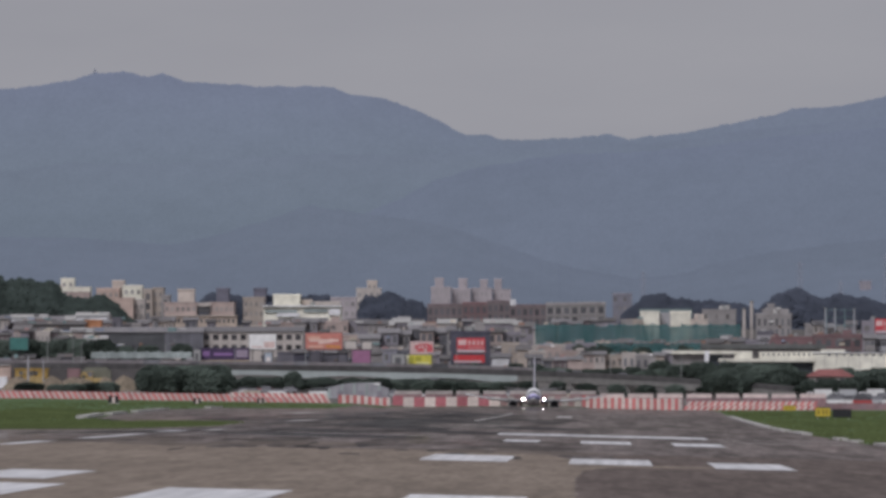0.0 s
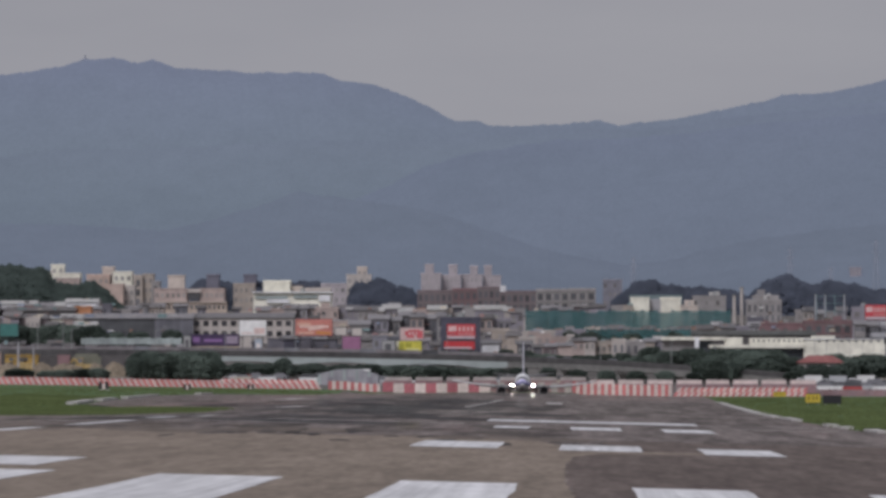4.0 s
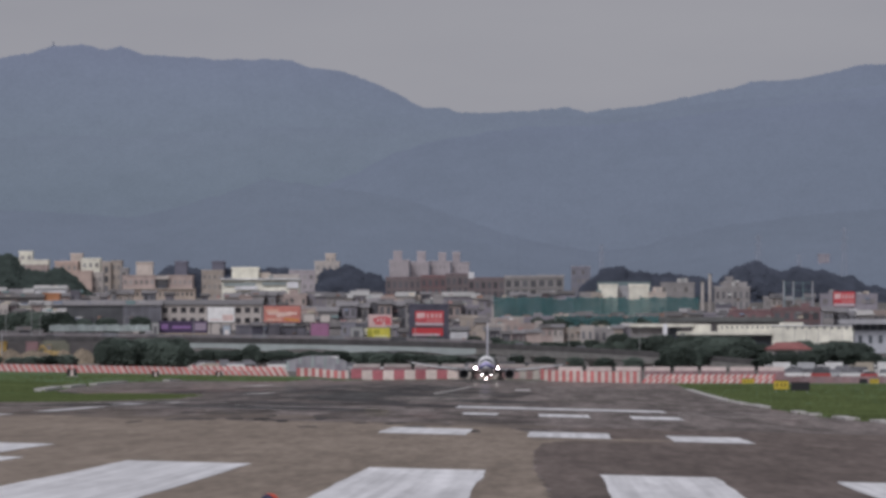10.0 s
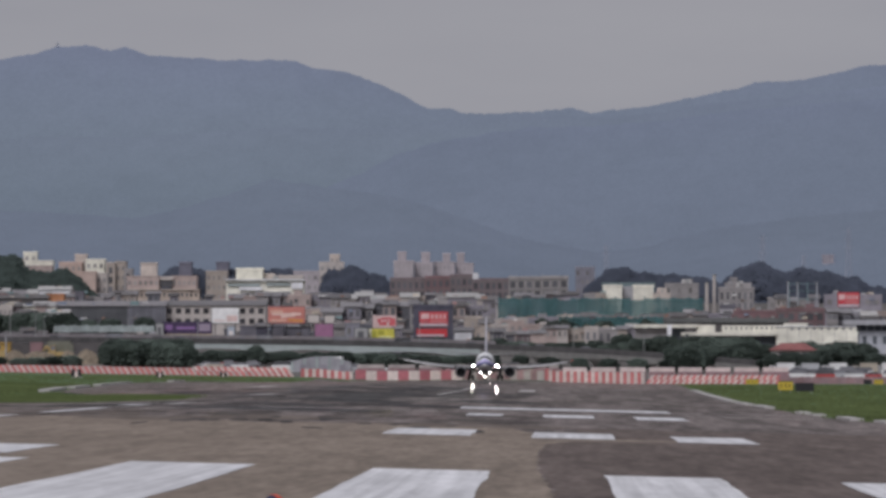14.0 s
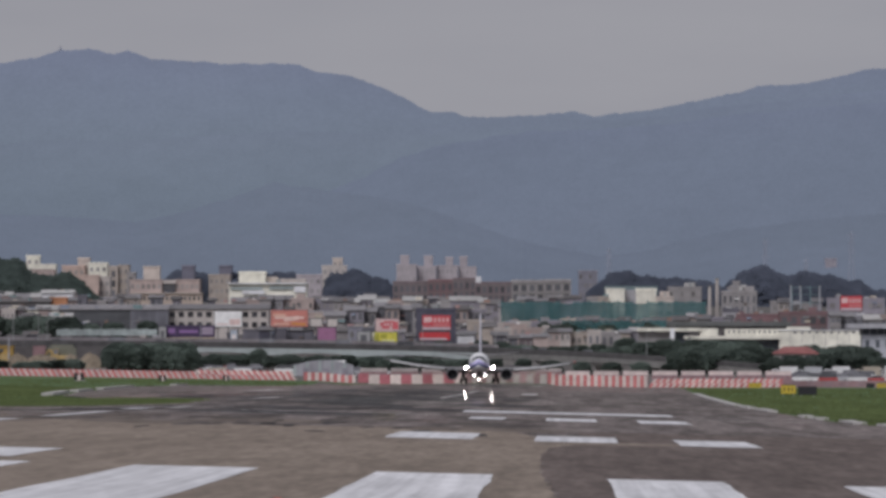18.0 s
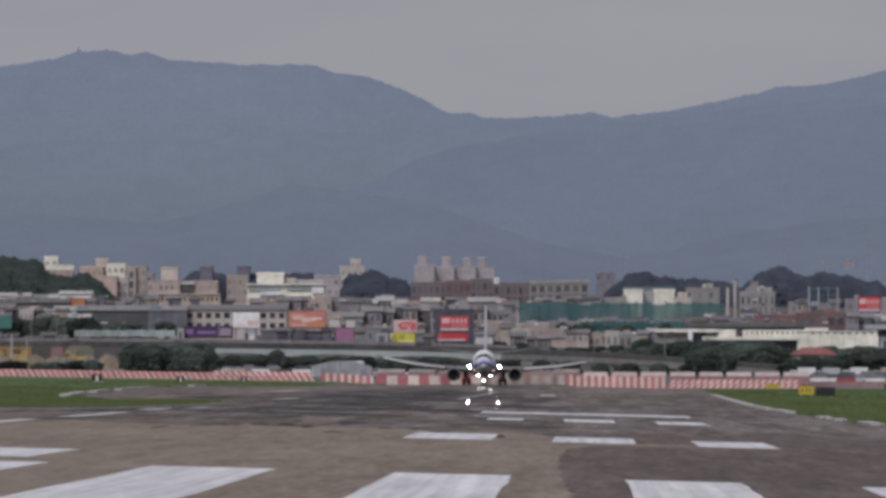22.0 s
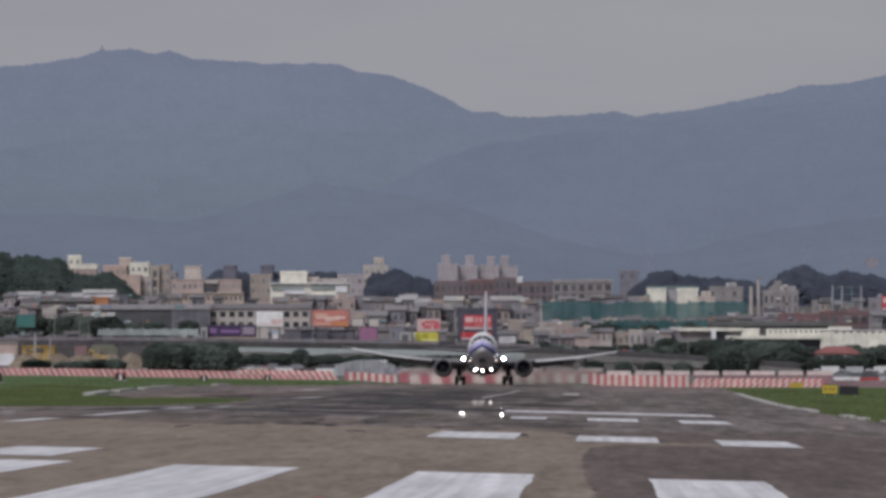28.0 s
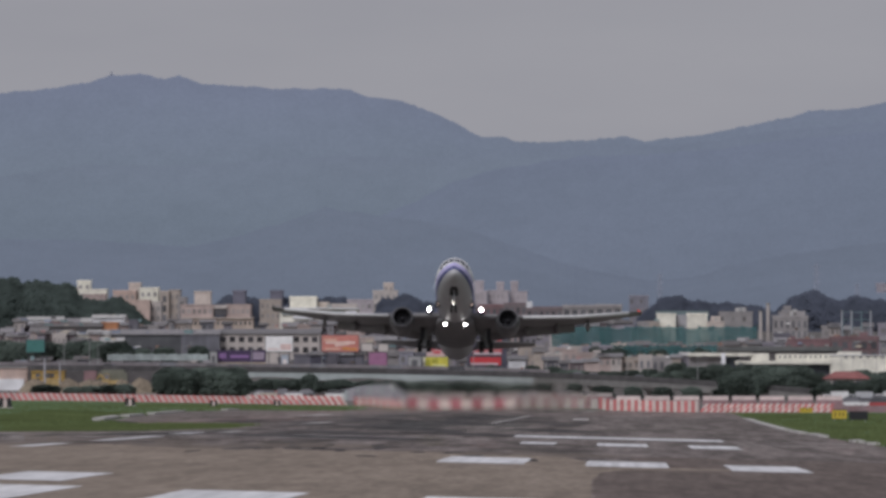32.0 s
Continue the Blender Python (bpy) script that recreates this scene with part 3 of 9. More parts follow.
sign_board(57.5, 1950, 1.7, 0.8, YELLOW, "distant yellow sign beside a black one in the grass")


def marker_pair(x, y, s):
    t = thing("marker_board", (x, y, land(x, y)), "pair of black marker boards with a white face between them", "marker board")
    for k in (-1, 1):
        child("board", bevel_box("board", 0.46 * s, 0.1 * s, 0.95 * s, BLACK, 0.03), t, (k * 0.46 * s, 0, 0.06), turn=(0, k * -5, 0))
    child("white_face", bevel_box("white_face", 0.36 * s, 0.06 * s, 0.72 * s, FENCE_WHITE, 0.02), t, (0, 0.05, 0.04), "white face panel")
    child("foot", boxes("foot", [(-0.8 * s, 0.8 * s, -0.12, 0.12, -0.08, 0.07)], CONCRETE), t)


marker_pair(-67.9, 1500, 1.08)
marker_pair(-71.2, 1900, 1.0)
marker_pair(-72.6, 2300, 1.1)
marker_pair(-74.0, 1300, 1.2)


def end_light(x, y):
    t = thing("runway_light", (x, y, land(x, y)), "low red and orange runway end light on a short stem", "light")
    child("stem", tube("stem", (0, 0, -0.04), (0, 0, 0.17), 0.04, DARK_FRAME), t)
    bm = bmesh.new()
    bmesh.ops.create_uvsphere(bm, u_segments=32, v_segments=18, radius=0.108, matrix=Matrix.Translation((0, 0, 0.217)) @ Matrix.Diagonal((1, 1, 0.95, 1)))
    me = bpy.data.meshes.new("dome")
    bm.to_mesh(me)
    bm.free()
    me.materials.append(material("red_lens", (0.55, 0.09, 0.05), 0.35, grain=8, vary=0.08))
    me.materials.append(material("blue_black_skirt", (0.035, 0.04, 0.08), 0.5, grain=8, vary=0.08))
    for p in me.polygons:
        p.material_index = 1 if math.hypot(p.center.x + 0.03, p.center.z - 0.212) < 0.092 and p.center.y < 0.02 else 0
        p.use_smooth = True
    child("dome", me, t)
    child("base", tube("base", (0, 0, -0.02), (0, 0, 0.04), 0.11, DARK_FRAME, 14), t)


end_light(-3.082, 115.0)


# ---- fences at the runway's end ----
def candy_fence(name, x0, x1, y0, y1, height, pitch, slant, label, base=0.0, red=FENCE_RED, pale=FENCE_WHITE):
    """A fence of slanted red and white boards on posts, from (x0, y0) to (x1, y1)."""
    t = thing(name, (x0, y0, 0), label, "fence")
    n = max(1, round(abs(x1 - x0) / pitch * 2))
    w = (x1 - x0) / n
    for k in range(n):
        a, b = k * w, (k + 1) * w
        ya, yb = (y1 - y0) * k / n, (y1 - y0) * (k + 1) / n
        z0 = land(x0 + a, y0 + ya) + base
        vs = []
        for dy in (0, 0.18):
            vs += [(a, ya + dy, z0), (b, yb + dy, z0), (b + slant, yb + dy, z0 + height), (a + slant, ya + dy, z0 + height)]
        fs = [(0, 1, 2, 3), (7, 6, 5, 4), (0, 4, 5, 1), (1, 5, 6, 2), (2, 6, 7, 3), (3, 7, 4, 0)]
        child("board", mesh_of("board", vs, fs, red if k % 2 == 0 else pale), t)
    for k in range(0, n + 1, 8):
        a = k * w
        child("post", boxes("post", [(a - 0.06, a + 0.06, 0.2, 0.36, land(x0 + a, y0) - 0.3, land(x0 + a, y0) + base + height)], POLE), t)
    return t


def pale_block(x0, x1, y, z0, z1, paint=None):
    t = thing("barrier_block", ((x0 + x1) / 2, y, land((x0 + x1) / 2, y)), "pale barrier block with a dull red foot", "barrier", "barrier blocks")
    g = t.location.z
    w = (x1 - x0) / 2
    child("block", bevel_box("block", w * 2, 0.8, (z1 - z0) * 0.8, paint or BARRIER_PALE, 0.08), t, (0, 0, z0 - g + (z1 - z0) * 0.2))
    child("foot", bevel_box("foot", w * 2 + 0.3, 1.0, z0 - g + (z1 - z0) * 0.2 + 0.2, FADED, 0.06), t, (0, 0, -0.2), "dull red foot")


# ---- buildings ----
WINDOW_MESHES = {}


def window_mesh(w, h, style, trim=CONCRETE):
    key = (round(w, 1), round(h, 1), style, trim.name)
    if key not in WINDOW_MESHES:
        w, h = max(0.4, key[0]), max(0.4, key[1])
        b = 0.09 if style != "open" else 0.14
        WINDOW_MESHES[key] = ring_mesh("window", -w / 2, w / 2, 0, h, b, -0.14, 0.02, trim, OPENING_DEEP if style == "square" else OPENING if style == "open" else GLASS_PALE if style == "pale" else GLASS_HAZED if style == "hazy" else GLASS_SOFT if style == "soft" else GLASS_DARK)
    return WINDOW_MESHES[key]


CLUTTER = [material("clutter_" + nm, c, 0.8, grain=0.8, vary=0.2, each=0.2) for nm, c in (("rust", (0.30, 0.19, 0.15)), ("white", (0.68, 0.67, 0.66)), ("teal", (0.22, 0.32, 0.33)), ("brown", (0.2, 0.155, 0.135)), ("grey", (0.30, 0.30, 0.31)),
                                                                                          ("cream", (0.58, 0.52, 0.43)), ("dark", (0.09, 0.09, 0.1)), ("rose", (0.42, 0.26, 0.25)), ("blue", (0.24, 0.28, 0.36)))]
ROOFS = {"flat": None, "tin": ROOF_TIN, "pale": ROOF_PALE, "dark": ROOF_DARK}


def building(name, x0, x1, top, y, depth, wall, floors, bays, style, roof, label):
    rng = random.Random(int(x0 * 7 + y + top * 3))
    g = land((x0 + x1) / 2, y + depth / 2) - 0.6
    mat = WALLS[wall]
    t = thing(name, ((x0 + x1) / 2, y, g), label, "building")
    w, h = (x1 - x0) / 2, max(1.0, top - g - (0.7 if roof == "flat" else 0.4))
    storey = 2.9 if style == "square" else 3.1
    # body with a floor band at every storey
    if style == "strip":
        # a raised fascia on pillars, with its own small vents
        deep = 2.4 if bays else 0.85
        child("wall", boxes("wall", [(-w, w, 0, depth, h - deep, h)], mat), t)
        for k in range(2):
            q = -w + 0.3 + (2 * w - 0.6) * k
            child("pillar", boxes("pillar", [(q - 0.25, q + 0.25, 0.2, 0.7, 0, h - deep)], mat), t)
    else:
        child("wall", boxes("wall", [(-w, w, 0, depth, 0, h)], mat), t)
    if style == "ribs":
        for k in range(bays + 1):
            q = -w + 2 * w * k / bays
            child("rib", boxes("rib", [(q - 0.2, q + 0.2, -0.28, 0, 0, h)], mat), t)
    band = CONCRETE if wall in ("cream", "beige", "ivory", "white", "tan") else CONCRETE_DARK
    for k in range(floors):
        z = h - 0.5 - k * storey
        if z > 0.5 and style in ("open", "band", "big", "recess"):
            child("floor_band", boxes("floor_band", [(-w - 0.08, w + 0.08, -0.12, depth + 0.08, z - 0.2, z)], band), t)
    if roof == "flat":
        vs = []
        for e, z in ((0.15, h), (0.15, h + 0.7), (-0.2, h + 0.7), (-0.2, h + 0.2)):
            vs += [(-w - e, -e, z), (w + e, -e, z), (w + e, depth + e, z), (-w - e, depth + e, z)]
        fs = [(4 * a + k, 4 * a + (k + 1) % 4, 4 * a + 4 + (k + 1) % 4, 4 * a + 4 + k) for a in range(3) for k in range(4)] + [(12, 13, 14, 15), (3, 2, 1, 0)]
        child("roof", mesh_of("roof", vs, fs, mat), t)
    else:
        e = 0.5
        vs = []
        r = min(1.3, depth * 0.09)
        for xx in (-w - e, w + e):
            vs += [(xx, -e, h - 0.05), (xx, depth / 2, h + r), (xx, depth + e, h - 0.05), (xx, -e, h - 0.25), (xx, depth / 2, h + r - 0.2), (xx, depth + e, h - 0.25)]
        fs = [(0, 6, 7, 1), (1, 7, 8, 2), (3, 4, 10, 9), (4, 5, 11, 10), (0, 3, 9, 6), (2, 8, 11, 5), (0, 1, 4, 3), (1, 2, 5, 4), (6, 9, 10, 7), (7, 10, 11, 8)]
        child("roof", mesh_of("roof", vs, fs, ROOFS[roof]), t)
    # rooftop tanks and stair heads
    if roof == "flat" and w > 2.5 and y < 3380 and name not in ("white_house", "white_warehouse"):
        for _ in range(rng.randint(1, 3)):
            q = rng.uniform(-w * 0.7, w * 0.7)
            s = rng.uniform(0.7, 1.5)
            if rng.random() < 0.5:
                child("water_tank", tube("water_tank", (q, depth * 0.4, h + 0.15), (q, depth * 0.4, h + 0.3 + s * 1.2), s * 0.55, rng.choice((POLE, ROOF_PALE)), 10), t)
            else:
                child("stair_head", boxes("stair_head", [(q - s, q + s, depth * 0.35, depth * 0.35 + 2.4, h + 0.15, h + 0.3 + s * 1.3)], mat), t)
    # small sheds and tanks on the roof, awnings and boards on the front
    if y < 3300 and w > 1.2 and name not in ("sign_backing", "white_house", "white_warehouse", "white_hall", "concrete_frame_block"):
        for _ in range(max(1, int(w / 1.2))):
            q, s = rng.uniform(-w * 0.85, w * 0.85), rng.uniform(0.35, 1.3)
            d0 = rng.uniform(0.3, depth * 0.5)
            base = h + 0.15 if roof == "flat" else h - 0.1
            child("roof_shed", boxes("roof_shed", [(q - s, q + s, d0, d0 + rng.uniform(0.8, 2.2), base, base + rng.uniform(0.4, 1.2))], rng.choice(CLUTTER)), t)
        for _ in range(int(w / 2.0)):
            q, s = rng.uniform(-w * 0.85, w * 0.85), rng.uniform(0.3, 1.0)
            z = h - rng.uniform(0.6, 4.5)
            if z > 1.0:
                child("awning", boxes("awning", [(q - s, q + s, -rng.uniform(0.25, 0.6), -0.02, z, z + rng.uniform(0.25, 0.8))], rng.choice(CLUTTER)), t)
    # windows
    if style not in ("none", "ribs", "strip") and bays:
        pitch = 2 * w / bays
        for k in range(floors):
            z = h - 0.95 - k * storey
            hh = {"small": 1.35, "open": 2.0, "tall": 2.1, "band": 1.2, "hazy": 1.35, "soft": 1.3, "recess": 2.2, "big": 2.4, "square": 1.5}[style]
            if z - hh < 0.3:
                break
            for b in range(bays):
                if style == "small" and rng.random() < 0.2:
                    continue
                ww = pitch * {"small": 0.5, "open": 0.6, "tall": 0.42, "band": 0.9, "hazy": 0.4, "soft": 0.5, "recess": 0.8, "big": 0.66, "square": 0.6}[style]
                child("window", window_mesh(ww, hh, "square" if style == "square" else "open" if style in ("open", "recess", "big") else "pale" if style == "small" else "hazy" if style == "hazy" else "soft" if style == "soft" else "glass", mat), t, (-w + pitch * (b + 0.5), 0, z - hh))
    return t


def composite(name, y, label, category, rows):
    """A building of box-shaped members: (part, x0, x1, z0 or None for the ground, z1, set back, depth, finish)."""
    x = sum(r[1] + r[2] for r in rows) / (2 * len(rows))
    g = land(x, y) - 0.6
    t = thing(name, (x, y, g), label, category)
    for part, x0, x1, z0, z1, back_by, deep, finish in rows:
        child(part, boxes(part, [(x0 - x, x1 - x, back_by, back_by + deep, 0.0 if z0 is None else z0 - g, z1 - g)], OPENING if finish == "shade" else WALLS[finish]), t)
    return t


PRINTS = {}


def print_mat(key, col):
    if key not in PRINTS:
        PRINTS[key] = material("print_" + key, col, 0.6, grain=0.6, vary=0.12, stain=0.1)
    return PRINTS[key]


def billboard(x0, x1, z0, z1, y, kind, label):
    w, h = x1 - x0, z1 - z0
    g = land((x0 + x1) / 2, y)
    t = thing("billboard", ((x0 + x1) / 2, y, g), label, "billboard")
    base = {"white": (0.88, 0.87, 0.87), "orange": (0.6, 0.235, 0.2), "purple": (0.075, 0.05, 0.11), "redwhite": (0.68, 0.5, 0.49), "yellow": (0.66, 0.6, 0.1), "redtext": (0.60, 0.08, 0.10),
            "red": (0.58, 0.06, 0.07), "magenta": (0.36, 0.17, 0.29), "whiteplain": (0.6, 0.55, 0.52), "grey": (0.36, 0.36, 0.36), "bluewhite": (0.45, 0.5, 0.58), "teal": (0.07, 0.2, 0.185)}[kind]
    a, b = z0 - g, z1 - g
    child("panel", bevel_box("panel", w, 0.35, h, print_mat(kind, base), 0.05), t, (0, 0, a))
    f = 0.14
    child("frame", ring_mesh("frame", -w / 2, w / 2, a, b, f, -0.1, 0.4, DARK_FRAME), t)
    for s in (-0.38, 0, 0.38):
        child("post", boxes("post", [(s * w - 0.12, s * w + 0.12, 0.4, 0.65, -0.4, b - 0.2)], DARK_FRAME), t)
    layer = [0.0]
    white, pale = print_mat("mark_white", (0.78, 0.72, 0.70)), print_mat("mark_pale", (0.70, 0.42, 0.33))

    def mark(u0, u1, v0, v1, m, tilt=0.0):
        layer[0] += 0.012
        k0 = -0.182 - layer[0]
        zs = (a + h * v0, a + h * v1)
        xs = (-w / 2 + w * u0, -w / 2 + w * u1)
        vs = [(xs[0], k0, zs[0]), (xs[1], k0, zs[0] + tilt * h), (xs[1], k0, zs[1] + tilt * h), (xs[0], k0, zs[1]), (xs[0], -0.16, zs[0]), (xs[1], -0.16, zs[0] + tilt * h), (xs[1], -0.16, zs[1] + tilt * h), (xs[0], -0.16, zs[1])]
        child("printed_mark", mesh_of("printed_mark", vs, [(0, 1, 2, 3), (7, 6, 5, 4), (0, 4, 5, 1), (1, 5, 6, 2), (2, 6, 7, 3), (3, 7, 4, 0)], m), t)
    if kind == "white":
        mark(0.55, 0.95, 0.1, 0.5, print_mat("mark_pink", (0.72, 0.55, 0.52)))
        mark(0.08, 0.5, 0.12, 0.2, print_mat("mark_pink", (0.72, 0.55, 0.52)))
    elif kind == "orange":
        mark(0.05, 0.4, 0.62, 0.8, pale)
        mark(0.35, 0.75, 0.3, 0.55, print_mat("mark_palepink", (0.78, 0.56, 0.5)), 0.12)
        mark(0.1, 0.9, 0.48, 0.62, print_mat("mark_palepink", (0.78, 0.56, 0.5)))
        mark(0.55, 0.95, 0.12, 0.28, print_mat("mark_amber", (0.66, 0.3, 0.10)), -0.06)
        mark(0.08, 0.5, 0.1, 0.24, pale)
    elif kind == "purple":
        mark(0.06, 0.2, 0.3, 0.75, print_mat("mark_lilac", (0.28, 0.16, 0.36)))
        mark(0.28, 0.66, 0.35, 0.6, print_mat("mark_lilac", (0.28, 0.16, 0.36)))
        mark(0.74, 0.97, 0.2, 0.85, print_mat("mark_greylilac", (0.34, 0.28, 0.36)))
        child("lower_strip", boxes("lower_strip", [(-w / 2, w / 2, -0.05, 0.3, a - 0.95, a - 0.18)], print_mat("mark_cream", (0.55, 0.44, 0.32))), t, label="cream lower strip")
    elif kind == "redwhite":
        red = print_mat("mark_red", (0.6, 0.13, 0.15))
        for u0, u1, v0, v1, tilt in ((0.2, 0.95, 0.42, 0.72, 0.05), (0.28, 0.6, 0.22, 0.46, 0), (0.7, 0.96, 0.2, 0.5, 0), (0.34, 0.8, 0.68, 0.82, 0.04)):
            mark(u0, u1, v0, v1, red, tilt)
        for u0, u1, v0, v1 in ((0.36, 0.44, 0.46, 0.66), (0.5, 0.58, 0.46, 0.7), (0.66, 0.72, 0.5, 0.7)):
            mark(u0, u1, v0, v1, print_mat("mark_rose", (0.74, 0.5, 0.5)))
    elif kind == "redtext":
        rose, blush = print_mat("mark_rose", (0.74, 0.5, 0.5)), print_mat("mark_blush", (0.66, 0.27, 0.27))
        mark(0.05, 0.34, 0.5, 0.86, rose, 0.04)
        for u0, u1 in ((0.4, 0.5), (0.54, 0.66), (0.7, 0.8), (0.84, 0.94)):
            mark(u0, u1, 0.5, 0.86, blush)
            mark(u0 + 0.02, u1 - 0.03, 0.56, 0.8, rose)
        mark(0.38, 0.95, 0.3, 0.4, blush)
        mark(0.02, 0.98, 0.03, 0.2, print_mat("mark_palered", (0.58, 0.5, 0.54)))
    elif kind == "yellow":
        mark(0.0, 0.12, 0.0, 1.0, print_mat("mark_margin", (0.62, 0.6, 0.48)))
        mark(0.1, 0.3, 0.2, 0.85, print_mat("mark_olive", (0.40, 0.38, 0.06)))
        mark(0.36, 0.6, 0.5, 0.85, print_mat("mark_olive", (0.40, 0.38, 0.06)))
        mark(0.4, 0.9, 0.18, 0.4, print_mat("mark_paleyellow", (0.72, 0.70, 0.3)))
    elif kind == "red":
        mark(0.0, 0.9, 0.05, 0.28, print_mat("mark_palered", (0.58, 0.5, 0.54)))
    elif kind == "grey":
        # flat mark with the opening's shade put into its colour
        mark(0.25, 0.7, 0.1, 0.75, print_mat("mark_shade", (0.13, 0.13, 0.14)))
    elif kind == "bluewhite":
        mark(0.2, 0.8, 0.2, 0.6, white)
    return t


def viaduct(line, y):
    t = thing("viaduct", (0, y, 0), "long road viaduct with pale girders and a dark parapet", "viaduct", kind="structure")
    for (xa, za), (xb, zb) in zip(line, line[1:]):
        n = max(1, round((xb - xa) / 4.2))
        for k in range(n):
            x0, x1 = xa + (xb - xa) * k / n, xa + (xb - xa) * (k + 1) / n
            z0, z1 = za + (zb - za) * k / n, za + (zb - za) * (k + 1) / n

            def slab(nm, lo, hi, ya, yb, mat, gap=0.0):
                vs = [(x0 + gap, ya, z0 + lo), (x1 - gap, ya, z1 + lo), (x1 - gap, yb, z1 + lo), (x0 + gap, yb, z0 + lo), (x0 + gap, ya, z0 + hi), (x1 - gap, ya, z1 + hi), (x1 - gap, yb, z1 + hi), (x0 + gap, yb, z0 + hi)]
                child(nm, mesh_of(nm, vs, [(0, 3, 2, 1), (4, 5, 6, 7), (0, 1, 5, 4), (1, 2, 6, 5), (2, 3, 7, 6), (3, 0, 4, 7)], mat), t)
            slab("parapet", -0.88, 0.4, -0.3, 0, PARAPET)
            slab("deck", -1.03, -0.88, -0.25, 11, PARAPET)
            if x0 < -20:
                slab("far_parapet", -0.85, 1.25, 10.7, 11, FAR_WALL)
            haunch = [-2.2 - 0.7 * math.cos(math.pi * (x + 51.4) / 25) ** 4 for x in (x0, x1)]
            vs = [(x, yy, z + d) for x, z, h in ((x0, z0, haunch[0]), (x1, z1, haunch[1])) for yy, d in ((-0.2, h), (-0.2, -1.03), (10, -1.03), (10, h))]
            child("girder", mesh_of("girder", vs, [(0, 1, 2, 3), (7, 6, 5, 4), (0, 4, 5, 1), (1, 5, 6, 2), (2, 6, 7, 3), (3, 7, 4, 0)], GIRDER if x0 < -22 else CONCRETE_DARK), t)
        if za - 3 > land(xa, y):
            xm = (xa + xb) / 2
            child("pier", boxes("pier", [(xm - 0.8, xm + 0.8, 3, 7, land(xm, y) - 0.5, (za + zb) / 2 - 2.7)], CONCRETE), t)
            child("pier_head", boxes("pier_head", [(xm - 1.4, xm + 1.4, 1.2, 9, (za + zb) / 2 - 3.3, (za + zb) / 2 - 2.6)], CONCRETE), t)


def leaves(centres, n, size, rng, inner=0.55, jitter=0.6, flat=0.0):
    """Leaf clumps: small bent quads scattered on and in lobes (x, y, z, rx, ry, rz)."""
    vs, fs = [], []
    w = np.array([c[3] * c[5] for c in centres])
    pick = rng.choice(len(centres), n, p=w / w.sum())
    d = rng.normal(size=(n, 3))
    d /= np.linalg.norm(d, axis=1)[:, None]
    rad = rng.uniform(inner, 1.08, n)
    c = np.array(centres)[pick]
    pos = c[:, :3] + d * c[:, 3:] * rad[:, None]
    nrm = d * (1 - flat) + np.array((0, -0.3 - 0.4 * flat, 0.5 + 0.4 * flat)) + rng.normal(0, jitter, (n, 3))
    nrm /= np.linalg.norm(nrm, axis=1)[:, None]
    u = np.cross(nrm, rng.normal(size=(n, 3)))
    u /= np.linalg.norm(u, axis=1)[:, None]
    v = np.cross(nrm, u)
    s = size * rng.uniform(0.5, 1.3, n)[:, None]
    bend = nrm * s * 0.35
    a, b, e, f = pos - u * s - v * s * 0.6, pos + u * s * 0.9 - v * s * 0.7 - bend, pos + u * s * 0.7 + v * s + bend * 0.3, pos - u * s + v * s * 0.8 - bend
    vs = np.stack([a, b, e, f], 1).reshape(-1, 3)
    fs = [(4 * k, 4 * k + 1, 4 * k + 2, 4 * k + 3) for k in range(n)]
    return vs.tolist(), fs


def make_tree(seed, bush):
    rng = np.random.default_rng(seed)
    lobes = []
    low = 0.08 if bush else 0.2
    for _ in range(64):
        a = rng.uniform(0, 6.28)
        r = rng.uniform(0.16, 0.42)
        z = rng.uniform(low + 0.08, 0.84 - 0.5 * max(0.0, r - 0.2))
        s = rng.uniform(0.05, 0.13)
        lobes.append((r * math.cos(a), r * math.sin(a), z, s, s, s * 0.8))
    lobes.append((0, 0, 0.52, 0.41, 0.41, 0.37 if not bush else 0.43))
    vs, fs = leaves(lobes, 5000, 0.03, rng, 0.8, 0.5, 0.8)
    for c in lobes:
        k = len(vs)
        for j in range(1, 5):
            for i in range(8):
                a, b = i * math.pi / 4 + j * 0.4, math.pi * j / 5
                q = rng.uniform(0.78, 0.95)
                vs.append([c[0] + c[3] * q * math.sin(b) * math.cos(a), c[1] + c[4] * q * math.sin(b) * math.sin(a), c[2] + c[5] * q * math.cos(b)])
        fs += [(k + 8 * j + i, k + 8 * j + (i + 1) % 8, k + 8 * j + 8 + (i + 1) % 8, k + 8 * j + 8 + i) for j in range(3) for i in range(8)]
        fs += [tuple(k + i for i in range(7, -1, -1)), tuple(k + 24 + i for i in range(8))]
    crown = mesh_of("crown", vs, fs, LEAF)
    bm_v, bm_f = [], []
    for p, q, r, r2 in ((Vector((0, 0, -0.1)), Vector((0.02, 0, 0.45)), 0.035, 0.022), (Vector((0.01, 0, 0.32)), Vector((0.22, 0.05, 0.62)), 0.018, 0.008),
                        (Vector((0.01, 0, 0.36)), Vector((-0.2, -0.04, 0.66)), 0.018, 0.008), (Vector((0.02, 0, 0.42)), Vector((0.03, 0.16, 0.8)), 0.018, 0.006)):
        k = len(bm_v)
        for c, rr in ((p, r), (q, r2)):
            bm_v += [(c.x + rr * math.cos(j * 1.0472), c.y + rr * math.sin(j * 1.0472), c.z) for j in range(6)]
        bm_f += [(k + j, k + (j + 1) % 6, k + 6 + (j + 1) % 6, k + 6 + j) for j in range(6)]
    return crown, mesh_of("trunk", bm_v, bm_f, BARK)


